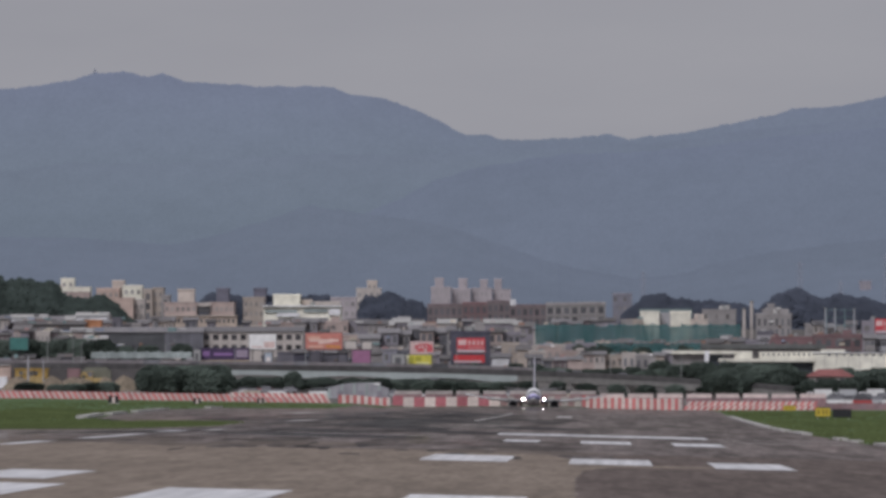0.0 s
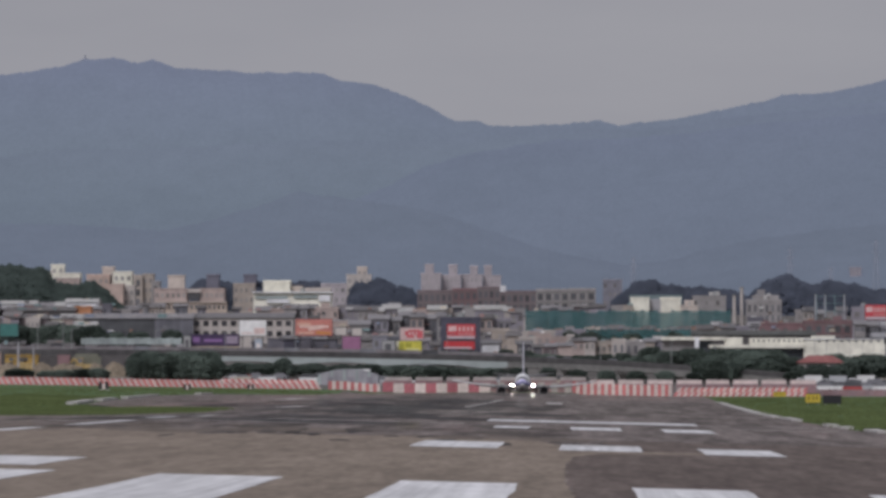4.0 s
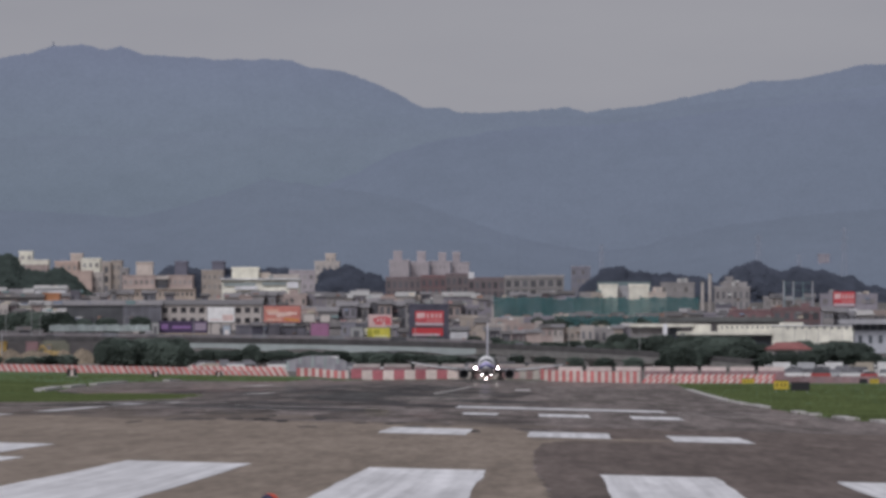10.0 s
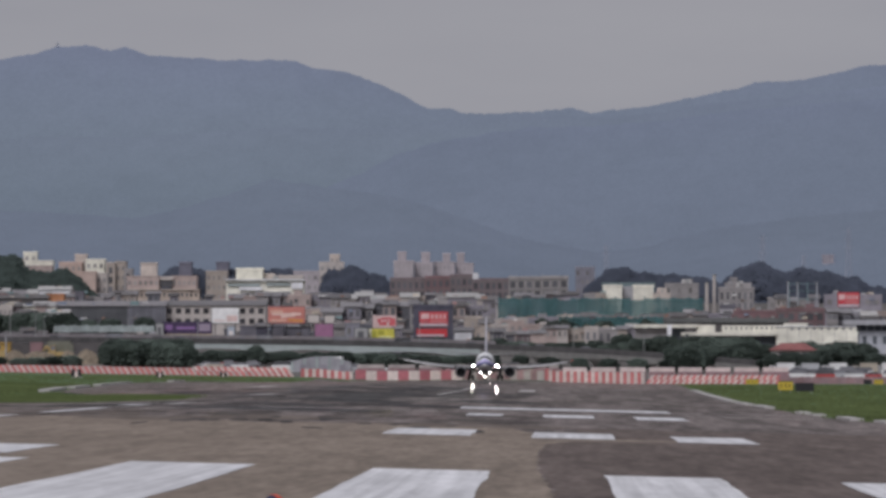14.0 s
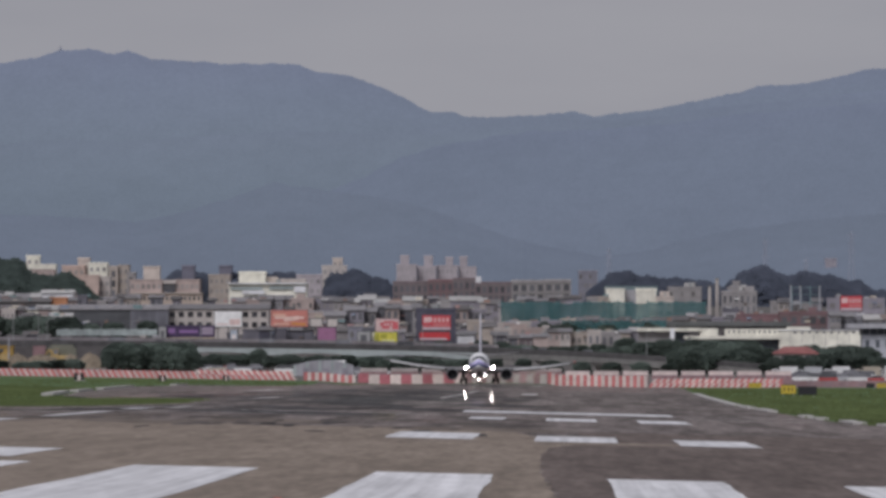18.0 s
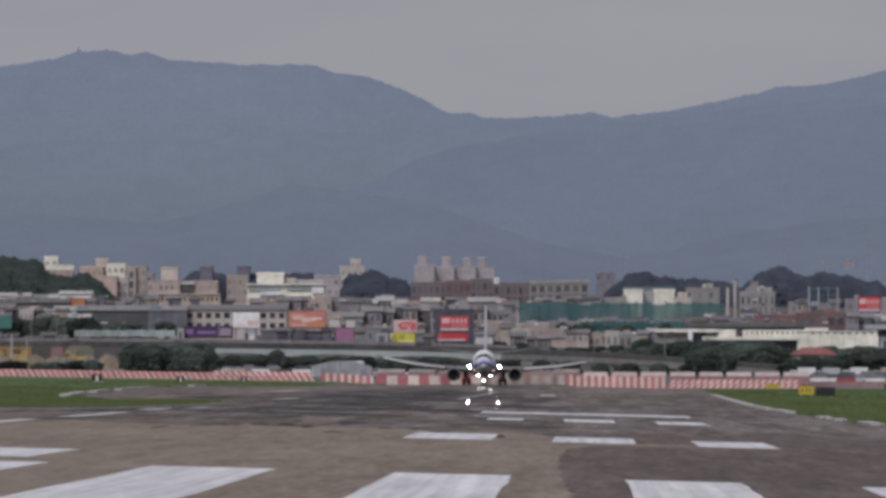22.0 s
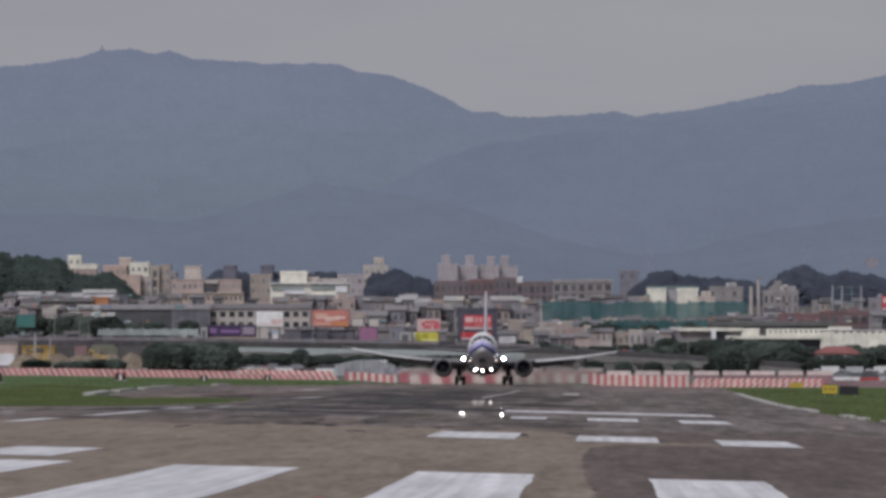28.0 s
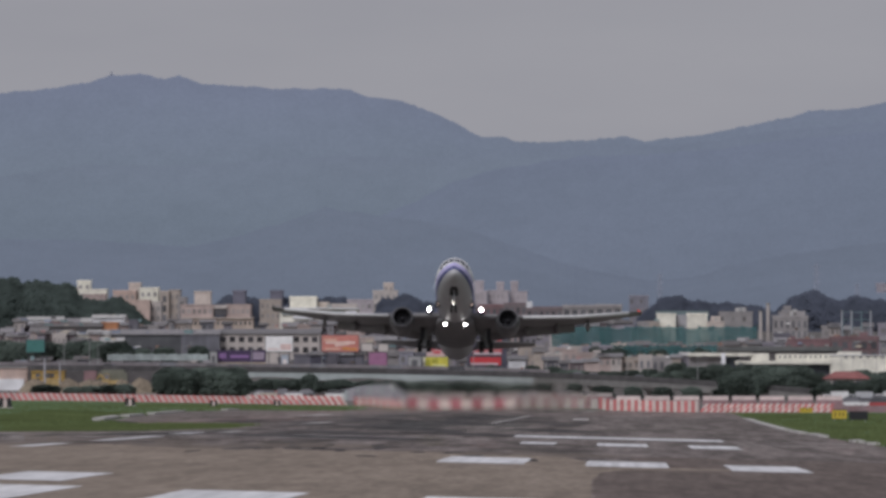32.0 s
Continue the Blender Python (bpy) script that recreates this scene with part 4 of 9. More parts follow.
TREES = [make_tree(20 + k, False) for k in range(5)]
BUSHES = [make_tree(40 + k, True) for k in range(3)]
tree_rng = random.Random(12)


def tree(x, y, width, top, kind="tree"):
    g = land(x, y)
    h = max(1.5, top - g)
    crown, trunk = tree_rng.choice(BUSHES if kind == "bush" else TREES)
    t = thing("bush" if kind == "bush" else "tree", (x, y, g), "dense dark green bush behind the fence" if kind == "bush" else "dark green broadleaf tree in the town", "bush" if kind == "bush" else "tree",
              "roadside bushes" if kind == "bush" else "town trees")
    t.rotation_euler = (0, 0, tree_rng.uniform(0, 6.28))
    for nm, me in (("crown", crown), ("trunk", trunk)):
        o = child(nm, me, t)
        o.scale = (width * 1.25, width * 1.25, h)


def woods(profile, y, label):
    """A wooded rise: a solid slope with many leaf clumps on it."""
    rng = np.random.default_rng(int(abs(profile[0][0]) * 10))
    xs, zs = [p[0] for p in profile], [p[1] for p in profile]
    vs, fs = [], []

    def uneven(x):
        return noise.noise((x * 0.21, y, 0)) * 1.7 + noise.noise((x * 0.6, y, 4)) * 0.7

    n = 120
    for k in range(n + 1):
        x = xs[0] + (xs[-1] - xs[0]) * k / n
        top = lerp(x, xs, zs) - 0.5 + uneven(x)
        g = land(x, y) - 2
        for dy, q in ((-26, 0.0), (-20, 0.55), (-10, 0.9), (0, 1.0), (30, 0.5), (60, 0)):
            vs.append((x, y + dy, g + max(0.5, top - g) * q))
    fs = [(6 * k + i, 6 * k + 6 + i, 6 * k + 7 + i, 6 * k + i + 1) for k in range(n) for i in range(5)]
    m = int(max(2600, (xs[-1] - xs[0]) * 170))
    cen = []
    for _ in range(int((xs[-1] - xs[0]) * 34) + 300):
        x = rng.uniform(xs[0], xs[-1])
        top = lerp(x, xs, zs) + uneven(x)
        g = land(x, y) - 1
        q = 1 - abs(rng.normal(0, 0.4)) % 1
        r = rng.uniform(0.3, 1.0)
        cen.append((x, y + lerp(q, (0, 0.55, 0.9, 1), (-27, -21, -11, 0)), g + (top - g) * q - r * 0.6, r, r, r * 0.8))
    lv, lf = leaves(cen, int(m * 3.6), 0.42, rng, 0.9, 0.18, 0.95)
    k = len(vs)
    fs += [tuple(i + k for i in q) for q in lf]
    tagged(new("woods", mesh_of("woods", vs + lv, fs, LEAF_HILL if y < 3500 else LEAF_HAZED)), label, "woods", kind="stuff")


def net_screen(x0, x1, z0, z1, y):
    t = thing("net_screen", (x0, y, land(x0, y)), "tall green sports net hung between slim poles", "net")
    g = t.location.z
    n = 14
    w = (x1 - x0) / n
    for k in range(n):
        vs, m = [], 6
        for j in range(m + 1):
            sag = 0.25 * math.sin(math.pi * j / m)
            vs += [(w * k + w * j / m, 0.12 * math.sin(j * 2.1 + k), z0 - g), (w * k + w * j / m, 0.12 * math.sin(j * 1.7), z1 - g - sag - (0.5 if k % 5 == 4 else 0))]
        vs += [(a, b + 0.05, c) for a, b, c in vs]
        q = 2 * m + 2
        fs = [(2 * j, 2 * j + 2, 2 * j + 3, 2 * j + 1) for j in range(m)] + [(q + 2 * j + 1, q + 2 * j + 3, q + 2 * j + 2, q + 2 * j) for j in range(m)]
        child("net_panel", mesh_of("net_panel", vs, fs, NET), t)
        child("pole", tube("pole", (w * k, 0.2, -0.4), (w * k, 0.2, z1 - g + 0.5), 0.13, WALLS["teal"], 6), t)
    child("pole", tube("pole", (w * n, 0.2, -0.4), (w * n, 0.2, z1 - g + 0.5), 0.13, WALLS["teal"], 6), t)


def street_lamp(x, y, z0, h):
    t = thing("street_lamp", (x, y, z0), "tall pale street lamp with a short arm", "street lamp", "street lamps")
    child("pole", tube("pole", (0, 0, -0.3), (0, 0, h), 0.11, POLE, 8, 0.07), t)
    child("arm", tube("arm", (0, 0, h), (1.6, 0, h + 0.3), 0.06, POLE, 6), t)
    child("head", bevel_box("head", 0.8, 0.3, 0.16, CLUTTER[4], 0.05), t, (1.8, 0, h + 0.2))


def chimney(x, y, r, top):
    g = land(x, y)
    t = thing("chimney_stack", (x, y, g), "tall slender white column above the roofs", "chimney")
    child("shaft", tube("shaft", (0, 0, -0.4), (0, 0, top - g - 0.4), r, WALLS["beige"], 14, r * 0.85), t)
    child("collar", tube("collar", (0, 0, top - g - 0.4), (0, 0, top - g), r * 1.05, CONCRETE, 14), t)


def mast(x, y, r, top, label):
    g = land(x, y)
    t = thing("post", (x, y, g), label, "post")
    child("shaft", tube("shaft", (0, 0, -0.4), (0, 0, top - g), r, WALLS["palegrey"], 8, r * 0.7), t)
    child("cap", tube("cap", (0, 0, top - g), (0, 0, top - g + 0.25), r * 1.2, POLE, 8), t)


# steel paled and blued: the far slope's haze put into its colour
HAZED_STEEL = material("hazed_pylon_steel", (0.31, 0.33, 0.40), 0.8, grain=0.5, vary=0.1)


def pylon(x, y, top):
    g = land(x, y)
    t = thing("lattice_pylon", (x, y, g), "thin hazy lattice power pylon on the far slope", "pylon")
    h = top - g
    for s in (-1, 1):
        child("leg", tube("leg", (s * h * 0.05, 0, 0), (s * 0.3, 0, h), 0.22, HAZED_STEEL, 5, 0.12), t)
    for k in range(6):
        a, b = k / 6, (k + 1) / 6
        s = 1 if k % 2 else -1
        child("brace", tube("brace", (s * h * 0.05 * (1 - a) + s * 0.3 * a, 0, h * a), (-s * h * 0.05 * (1 - b) - s * 0.3 * b, 0, h * b), 0.09, HAZED_STEEL, 4), t)
    for q in (0.72, 0.84, 0.95):
        child("cross_arm", tube("cross_arm", (-h * 0.07, 0, h * q), (h * 0.07, 0, h * q), 0.12, HAZED_STEEL, 4), t)


def summit_mast(x, y, top, foot):
    t = thing("summit_mast", (x, y, foot - 3), "small mast on the mountain's summit", "mast")
    # summit haze put into the bluish steel colour
    m = material("hazed_mast_steel", (0.25, 0.27, 0.33), 0.8, grain=0.5, vary=0.1)
    child("shaft", tube("shaft", (0, 0, 0), (0, 0, top - foot + 3), 0.5, m, 6, 0.3), t)
    child("dish", tube("dish", (-0.9, 0, top - foot + 1), (0.9, 0, top - foot + 1), 0.5, m, 6), t)
    child("hut", boxes("hut", [(-2.5, 2.5, -1, 1, 0, 3.6)], m), t)


def site_shed(x0, x1, zb, zt, y):
    w = x1 - x0
    g = land((x0 + x1) / 2, y)
    t = thing("site_shed", ((x0 + x1) / 2, y, g), "grey corrugated shed with a shallow curved roof", "shed")
    h, rise = zb - g, zt - zb
    n = 24
    for k in range(n):
        a, b = -w / 2 + w * k / n, -w / 2 + w * (k + 1) / n
        f = lambda q: h + rise * (1 - (2 * q / w) ** 2)
        o = 0.0 if k % 2 else 0.08
        vs = [(a, -o, -0.3), (b, -o, -0.3), (b, -o, f(b)), (a, -o, f(a)), (a, 8, -0.3), (b, 8, -0.3), (b, 8, f(b)), (a, 8, f(a))]
        child("cladding_panel", mesh_of("cladding_panel", vs, [(0, 1, 2, 3), (7, 6, 5, 4), (0, 4, 5, 1), (1, 5, 6, 2), (2, 6, 7, 3), (3, 7, 4, 0)], WALLS["grey"] if k % 5 else WALLS["palegreen"]), t)
    for q in (-0.3, 0.05, 0.36):
        child("door", boxes("door", [(q * w - 0.7, q * w + 0.7, -0.16, 0, -0.1, h * 0.75)], WALLS["mauve"]), t)


def excavator(x, y):
    t = thing("excavator", (x, y, land(x, y)), "yellow excavator with a raised arm on bare soil", "excavator")
    t.scale = (1.15, 1.15, 1.15)
    for s in (-1.1, 1.1):
        child("track", bevel_box("track", 0.6, 3.6, 0.9, TYRE, 0.25), t, (s, 0, 0))
    child("body", bevel_box("body", 4.2, 3.0, 1.5, DULL_YELLOW, 0.2), t, (0.2, 0, 0.95))
    cab = child("cab", bevel_box("cab", 1.1, 1.6, 1.5, DULL_YELLOW, 0.12), t, (-0.6, -0.4, 2.4))
    child("cab_window", boxes("cab_window", [(-0.45, 0.45, -0.82, -0.79, 0.35, 1.3)], GLASS_DARK), cab)
    child("boom", tube("boom", (-0.8, 0, 2.2), (-2.1, 0, 3.7), 0.42, DULL_YELLOW, 6, 0.32), t)
    child("arm", tube("arm", (-2.1, 0, 3.7), (-3.1, 0, 2.2), 0.3, DULL_YELLOW, 6, 0.22), t)
    child("bucket", bevel_box("bucket", 0.9, 1.0, 0.8, DARK_FRAME, 0.12), t, (-3.0, 0, 1.8))


def soil_heap(x, y, w, top):
    g = land(x, y) - 0.4
    vs, n, m = [], 20, 6
    rng = random.Random(6)
    for j in range(m + 1):
        for k in range(n):
            a = 2 * math.pi * k / n
            r = w / 2 * (1 - j / m) * (1 + 0.15 * math.sin(3 * a + 1)) * rng.uniform(0.93, 1.07)
            vs.append((x + r * math.cos(a), y + r * 0.7 * math.sin(a), g + (top - g) * (1 - (1 - j / m) ** 1.6) * rng.uniform(0.95, 1.03)))
    fs = [(j * n + k, j * n + (k + 1) % n, (j + 1) * n + (k + 1) % n, (j + 1) * n + k) for j in range(m) for k in range(n)]
    tagged(new("soil_mound", mesh_of("soil_mound", vs, fs, SOIL)), "heap of tan excavated soil behind the fence", "soil heap")


def hoarding(x0, x1, z0, z1, y):
    t = thing("hoarding", (x0, y, land(x0, y)), "pale green site hoarding along the road", "hoarding")
    g = t.location.z
    n = 26
    w = (x1 - x0) / n
    for k in range(n):
        child("panel", boxes("panel", [(w * k + 0.03, w * (k + 1) - 0.03, 0.02 * (k % 2), 0.1 + 0.02 * (k % 2), z0 - g, z1 - g + 0.12 * (k % 3))], WALLS["palegreen"]), t)
        if k % 3 == 0:
            child("post", boxes("post", [(w * k - 0.06, w * k + 0.06, 0.14, 0.26, -0.4, z1 - g)], POLE), t)


def red_roof_house(x0, x1, eave, ridge, y):
    g = land((x0 + x1) / 2, y)
    t = thing("red_roof_house", ((x0 + x1) / 2, y, g), "low house with a faded red hipped roof among trees", "house")
    w, d = (x1 - x0) / 2, 7
    a, b = eave - g, ridge - g
    child("wall", boxes("wall", [(-w + 0.6, w - 0.6, 0.6, d - 0.6, -0.3, a)], WALLS["beige"]), t)
    vs = [(-w, 0, a), (w, 0, a), (w, d, a), (-w, d, a), (-w * 0.5, d / 2, b), (w * 0.5, d / 2, b), (-w, 0, a - 0.2), (w, 0, a - 0.2), (w, d, a - 0.2), (-w, d, a - 0.2)]
    child("roof", mesh_of("roof", vs, [(0, 1, 5, 4), (1, 2, 5), (2, 3, 4, 5), (3, 0, 4), (0, 6, 7, 1), (1, 7, 8, 2), (2, 8, 9, 3), (3, 9, 6, 0)], ROOF_RED), t)
    for q in (-0.5, 0, 0.5):
        child("window", window_mesh(1.2, 1.2, "glass"), t, (q * w, 0.6, max(0.3, a - 1.8)))


CAR_PAINTS = [material("car_paint_" + nm, c, 0.35, grain=2, vary=0.05, spec=0.5) for nm, c in (("white", (0.75, 0.75, 0.75)), ("silver", (0.45, 0.46, 0.48)), ("grey", (0.2, 0.2, 0.22)), ("dark", (0.07, 0.07, 0.09)), ("red", (0.42, 0.07, 0.07)), ("blue", (0.12, 0.19, 0.33)), ("tan", (0.45, 0.4, 0.33)))]
CAR_WORDS = ("white", "silver", "grey", "dark", "red", "blue", "tan")
VEHICLES = {}


def vehicle(kind, paint, x, y, turn=0.0):
    """A parked car, van or lorry: body, cabin or box, glass and four wheels; the first of each look is built, the rest are copies."""
    m = pose(x, y, land(x, y) + 0.02, 0, 0, turn)
    key = (kind, paint)
    if key in VEHICLES:
        return copy_thing(VEHICLES[key], m)
    p = CAR_PAINTS[paint]
    t = thing(kind, (0, 0, 0), {"car": "parked %s car behind the barrier", "van": "parked %s van behind the barrier", "lorry": "parked lorry with a %s box body"}[kind] % CAR_WORDS[paint], kind, "parked vehicles")
    ln, wd, hb = {"car": (4.4, 1.75, 0.85), "van": (4.9, 1.85, 1.1), "lorry": (6.5, 2.2, 0.9)}[kind]
    child("body", bevel_box("body", ln, wd, hb, p, 0.12), t, (0, 0, 0.28))
    if kind == "lorry":
        child("box", bevel_box("box", ln * 0.68, wd, 2.0, p, 0.05), t, (ln * 0.15, 0, 0.28 + hb))
        child("cab", bevel_box("cab", ln * 0.24, wd, 1.3, p, 0.15), t, (-ln * 0.36, 0, 0.28 + hb))
        child("cab_window", boxes("cab_window", [(-ln * 0.45, -ln * 0.28, -wd / 2 - 0.02, wd / 2 + 0.02, hb + 0.8, hb + 1.35)], GLASS_DARK), t)
    else:
        hc, lc = (0.62, 0.5) if kind == "car" else (0.95, 0.78)
        w2 = wd * 0.44
        a = ln * lc / 2
        vs = [(-a - 0.35, -wd / 2 + 0.06, 0), (a + 0.3, -wd / 2 + 0.06, 0), (a + 0.3, wd / 2 - 0.06, 0), (-a - 0.35, wd / 2 - 0.06, 0), (-a + 0.1, -w2, hc), (a - 0.05, -w2, hc), (a - 0.05, w2, hc), (-a + 0.1, w2, hc)]
        child("cabin", mesh_of("cabin", vs, [(4, 5, 6, 7), (0, 1, 5, 4), (1, 2, 6, 5), (2, 3, 7, 6), (3, 0, 4, 7)], [GLASS_DARK, p], [1, 0, 0, 0, 0]), t, (0.1, 0, 0.26 + hb))
    for sx in (-0.32, 0.32):
        for sy in (-1, 1):
            child("wheel", tube("wheel", (sx * ln, sy * (wd / 2 - 0.2), 0.32), (sx * ln, sy * (wd / 2 + 0.02), 0.32), 0.33, TYRE, 12), t)
    t.matrix_basis = m
    VEHICLES[key] = t
    return t


def road_vehicle(kind, paint, x, y, z):
    """A vehicle on the viaduct's deck."""
    t = vehicle(kind, paint, x, y)
    t.location.z = z + 0.02
    return t


candy_fence("barrier_fence", -154.23, -89.62, 2640, 2640, 1.81, 1.5, -1.05, "long low fence of slanted red and white boards", base=0, red=FENCE_RED, pale=BOARD_PINK)
candy_fence("barrier_fence", -89.48, -65.86, 2640, 2640, 1.1, 1.60, -0.75, "lower tier of slanted red and white boards by the runway's end", pale=BOARD_PINK)
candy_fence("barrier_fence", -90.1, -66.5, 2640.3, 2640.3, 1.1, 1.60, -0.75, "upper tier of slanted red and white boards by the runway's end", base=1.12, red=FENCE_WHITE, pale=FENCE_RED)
candy_fence("barrier_fence", -64.19, -51.41, 2640, 2640, 2.01, 1.81, 0.00, "row of upright red and white striped boards", base=0, red=FENCE_RED)
candy_fence("barrier_fence", -50.85, -24.45, 2640, 2640, 2.29, 5.28, 0.00, "blast fence of large red and white panels", base=0, red=FENCE_DEEP)
# the exhaust haze over this stretch is put into its board colours
candy_fence("barrier_fence", -24.18, -4.45, 2640, 2640, 2.36, 3.33, 0.00, "blast fence stretch with exhaust haze put into its pinkish grey colour", base=0, red=HAZED_ROSE, pale=BARRIER_PALE)
candy_fence("barrier_fence", -4.17, 20.29, 2640, 2640, 2.85, 1.74, 0.00, "blast fence of upright red and white striped boards", base=0, red=FENCE_RED)
candy_fence("barrier_fence", 20.56, 53.08, 2640, 2640, 1.05, 1.60, 0.7, "lower tier of slanted red and white fence boards behind the grass", base=0, red=FENCE_RED)
candy_fence("barrier_fence", 21.36, 53.08, 2640.3, 2640.3, 1.1, 1.60, 0.75, "upper tier of slanted red and white fence boards behind the grass", base=1.07, red=FENCE_WHITE, pale=FENCE_RED)
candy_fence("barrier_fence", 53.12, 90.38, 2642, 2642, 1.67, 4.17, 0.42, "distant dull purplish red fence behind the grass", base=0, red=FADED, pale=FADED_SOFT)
pale_block(-51.06, -44.34, 2680, 2.03, 3.1)
pale_block(-43.35, -36.64, 2680, 2.03, 3.1)
pale_block(-35.65, -29.95, 2680, 2.03, 3.1)
pale_block(-28.96, -23.22, 2680, 2.03, 3.1)
pale_block(-22.24, -15.65, 2680, 2.03, 3.1)
pale_block(-14.66, -8.19, 2680, 2.03, 3.1)
pale_block(-7.2, -0.81, 2680, 2.03, 3.1)
pale_block(0.18, 6.17, 2680, 1.04, 2.38, FENCE_WHITE)
pale_block(7.16, 13.49, 2680, 1.04, 2.38, FENCE_WHITE)
pale_block(14.47, 20.8, 2680, 1.04, 2.38, FENCE_WHITE)
pale_block(21.79, 28.08, 2680, 1.04, 2.38, FENCE_WHITE)
pale_block(29.07, 34.89, 2680, 1.04, 2.38, FENCE_WHITE)
pale_block(35.88, 42.01, 2680, 1.04, 2.38, FENCE_WHITE)
pale_block(43.0, 49.08, 2680, 1.04, 2.38, FENCE_WHITE)
pale_block(50.07, 56.53, 2680, 1.04, 2.38, FENCE_WHITE)
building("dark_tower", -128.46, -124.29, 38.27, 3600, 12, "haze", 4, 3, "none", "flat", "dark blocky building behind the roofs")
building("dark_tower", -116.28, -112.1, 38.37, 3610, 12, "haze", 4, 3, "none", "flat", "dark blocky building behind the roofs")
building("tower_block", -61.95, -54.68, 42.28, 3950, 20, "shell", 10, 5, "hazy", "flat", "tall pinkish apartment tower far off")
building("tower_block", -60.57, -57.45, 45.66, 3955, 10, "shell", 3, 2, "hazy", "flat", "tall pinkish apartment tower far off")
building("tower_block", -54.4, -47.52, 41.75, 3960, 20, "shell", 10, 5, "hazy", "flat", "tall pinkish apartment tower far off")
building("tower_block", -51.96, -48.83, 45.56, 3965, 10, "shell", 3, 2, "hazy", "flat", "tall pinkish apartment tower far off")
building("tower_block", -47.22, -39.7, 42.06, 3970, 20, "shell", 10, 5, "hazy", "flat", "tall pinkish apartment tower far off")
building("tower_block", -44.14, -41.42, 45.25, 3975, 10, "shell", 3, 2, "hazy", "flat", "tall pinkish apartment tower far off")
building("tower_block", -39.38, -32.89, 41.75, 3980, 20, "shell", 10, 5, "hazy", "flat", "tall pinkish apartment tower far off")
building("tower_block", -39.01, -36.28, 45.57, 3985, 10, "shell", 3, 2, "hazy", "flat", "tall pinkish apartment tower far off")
building("brick_block", -56.0, -44.58, 32.08, 3500, 18, "brown", 4, 6, "open", "flat", "brown brick block with small windows")
building("brick_block", -44.52, -36.42, 32.59, 3495, 18, "red", 4, 4, "open", "flat", "red brick block with small windows")
building("brick_block", -36.37, -29.02, 33.1, 3490, 18, "brown", 4, 4, "open", "flat", "brown brick block with small windows")
building("brick_block", -28.94, -17.22, 31.72, 3480, 18, "brown", 4, 6, "open", "flat", "brown brick block with small windows")
building("apartment_block", -16.92, -6.48, 31.74, 3420, 18, "stone", 4, 4, "open", "flat", "long stone apartment block with dark windows")
building("apartment_block", -6.47, 1.98, 31.88, 3415, 18, "stone", 4, 3, "open", "flat", "long stone apartment block with dark windows")
# wall colour greyed and blued for the haze before it
building("apartment_house", 4.8, 11.6, 38.52, 3800, 12, "dusk", 5, 4, "small", "flat", "narrow haze-grey apartment house with rows of windows")
building("white_house", 12.4, 28.64, 28.91, 3318, 10, "teal", 2, 0, "none", "flat", "white walled house above the green net")
building("white_house", 12.68, 18.41, 28.07, 3300, 16, "ivory", 2, 3, "none", "flat", "white walled house above the green net")
building("white_house", 18.44, 21.92, 27.59, 3305, 14, "grey", 2, 2, "none", "flat", "white walled house above the green net")
building("white_house", 21.88, 28.14, 28.07, 3300, 16, "ivory", 2, 3, "none", "flat", "white walled house above the green net")
building("low_house", 8.66, 13.16, 25.56, 3290, 10, "tan", 2, 2, "small", "flat", "low tan town house")
building("low_house", 28.05, 33.25, 25.56, 3290, 10, "cream", 2, 2, "small", "flat", "low cream town house")
building("apartment_block", 32.27, 42.67, 29.0, 3350, 16, "stone", 4, 6, "small", "flat", "long stone apartment block with dark windows")
building("apartment_block", 47.55, 58.16, 26.98, 3250, 18, "stone", 4, 6, "tall", "flat", "long stone apartment block with dark windows")
building("apartment_block", 51.16, 53.22, 29.99, 3262, 6, "stone", 2, 1, "none", "flat", "long stone apartment block with dark windows")
building("apartment_block", 49.59, 55.42, 28.26, 3260, 10, "stone", 2, 2, "none", "flat", "long stone apartment block with dark windows")
building("apartment_block", 47.87, 52.65, 21.66, 3248, 2, "dark", 1, 4, "tall", "flat", "long dark apartment block with dark windows")
building("low_house", 63.63, 66.11, 24.36, 3312, 14, "stone", 2, 1, "small", "flat", "low stone town house")
building("low_house", 65.71, 68.62, 24.22, 3292, 14, "beige", 2, 2, "small", "tin", "low beige town house")
building("low_house", 68.78, 71.73, 23.46, 3300, 14, "stone", 2, 2, "small", "tin", "low stone town house")
building("low_house", 71.99, 76.29, 23.92, 3312, 14, "stone", 2, 2, "small", "flat", "low stone town house")
building("low_house", 76.29, 79.31, 24.48, 3312, 14, "mauve", 2, 2, "small", "tin", "low mauve town house")
building("brick_hall", 49.74, 63.0, 19.39, 3150, 14, "red", 2, 6, "small", "flat", "low red brick hall")
building("brick_hall", 62.8, 76.85, 19.99, 3140, 16, "red", 2, 5, "open", "flat", "low red brick hall")
building("sign_house", 78.32, 95.33, 24.39, 3200, 14, "mauve", 4, 6, "small", "flat", "grey house behind a red billboard")
building("grey_shed", 76.98, 79.95, 19.18, 3112, 14, "stone", 2, 2, "band", "tin", "grey metal roofed town shed")
building("grey_shed", 80.15, 83.75, 18.9, 3120, 14, "grey", 2, 2, "band", "tin", "grey metal roofed town shed")
building("grey_shed", 83.8, 87.27, 18.98, 3122, 16, "grey", 2, 2, "band", "flat", "grey metal roofed town shed")
building("grey_shed", 86.71, 91.4, 18.05, 3102, 16, "stone", 2, 3, "band", "pale", "grey metal roofed town shed")
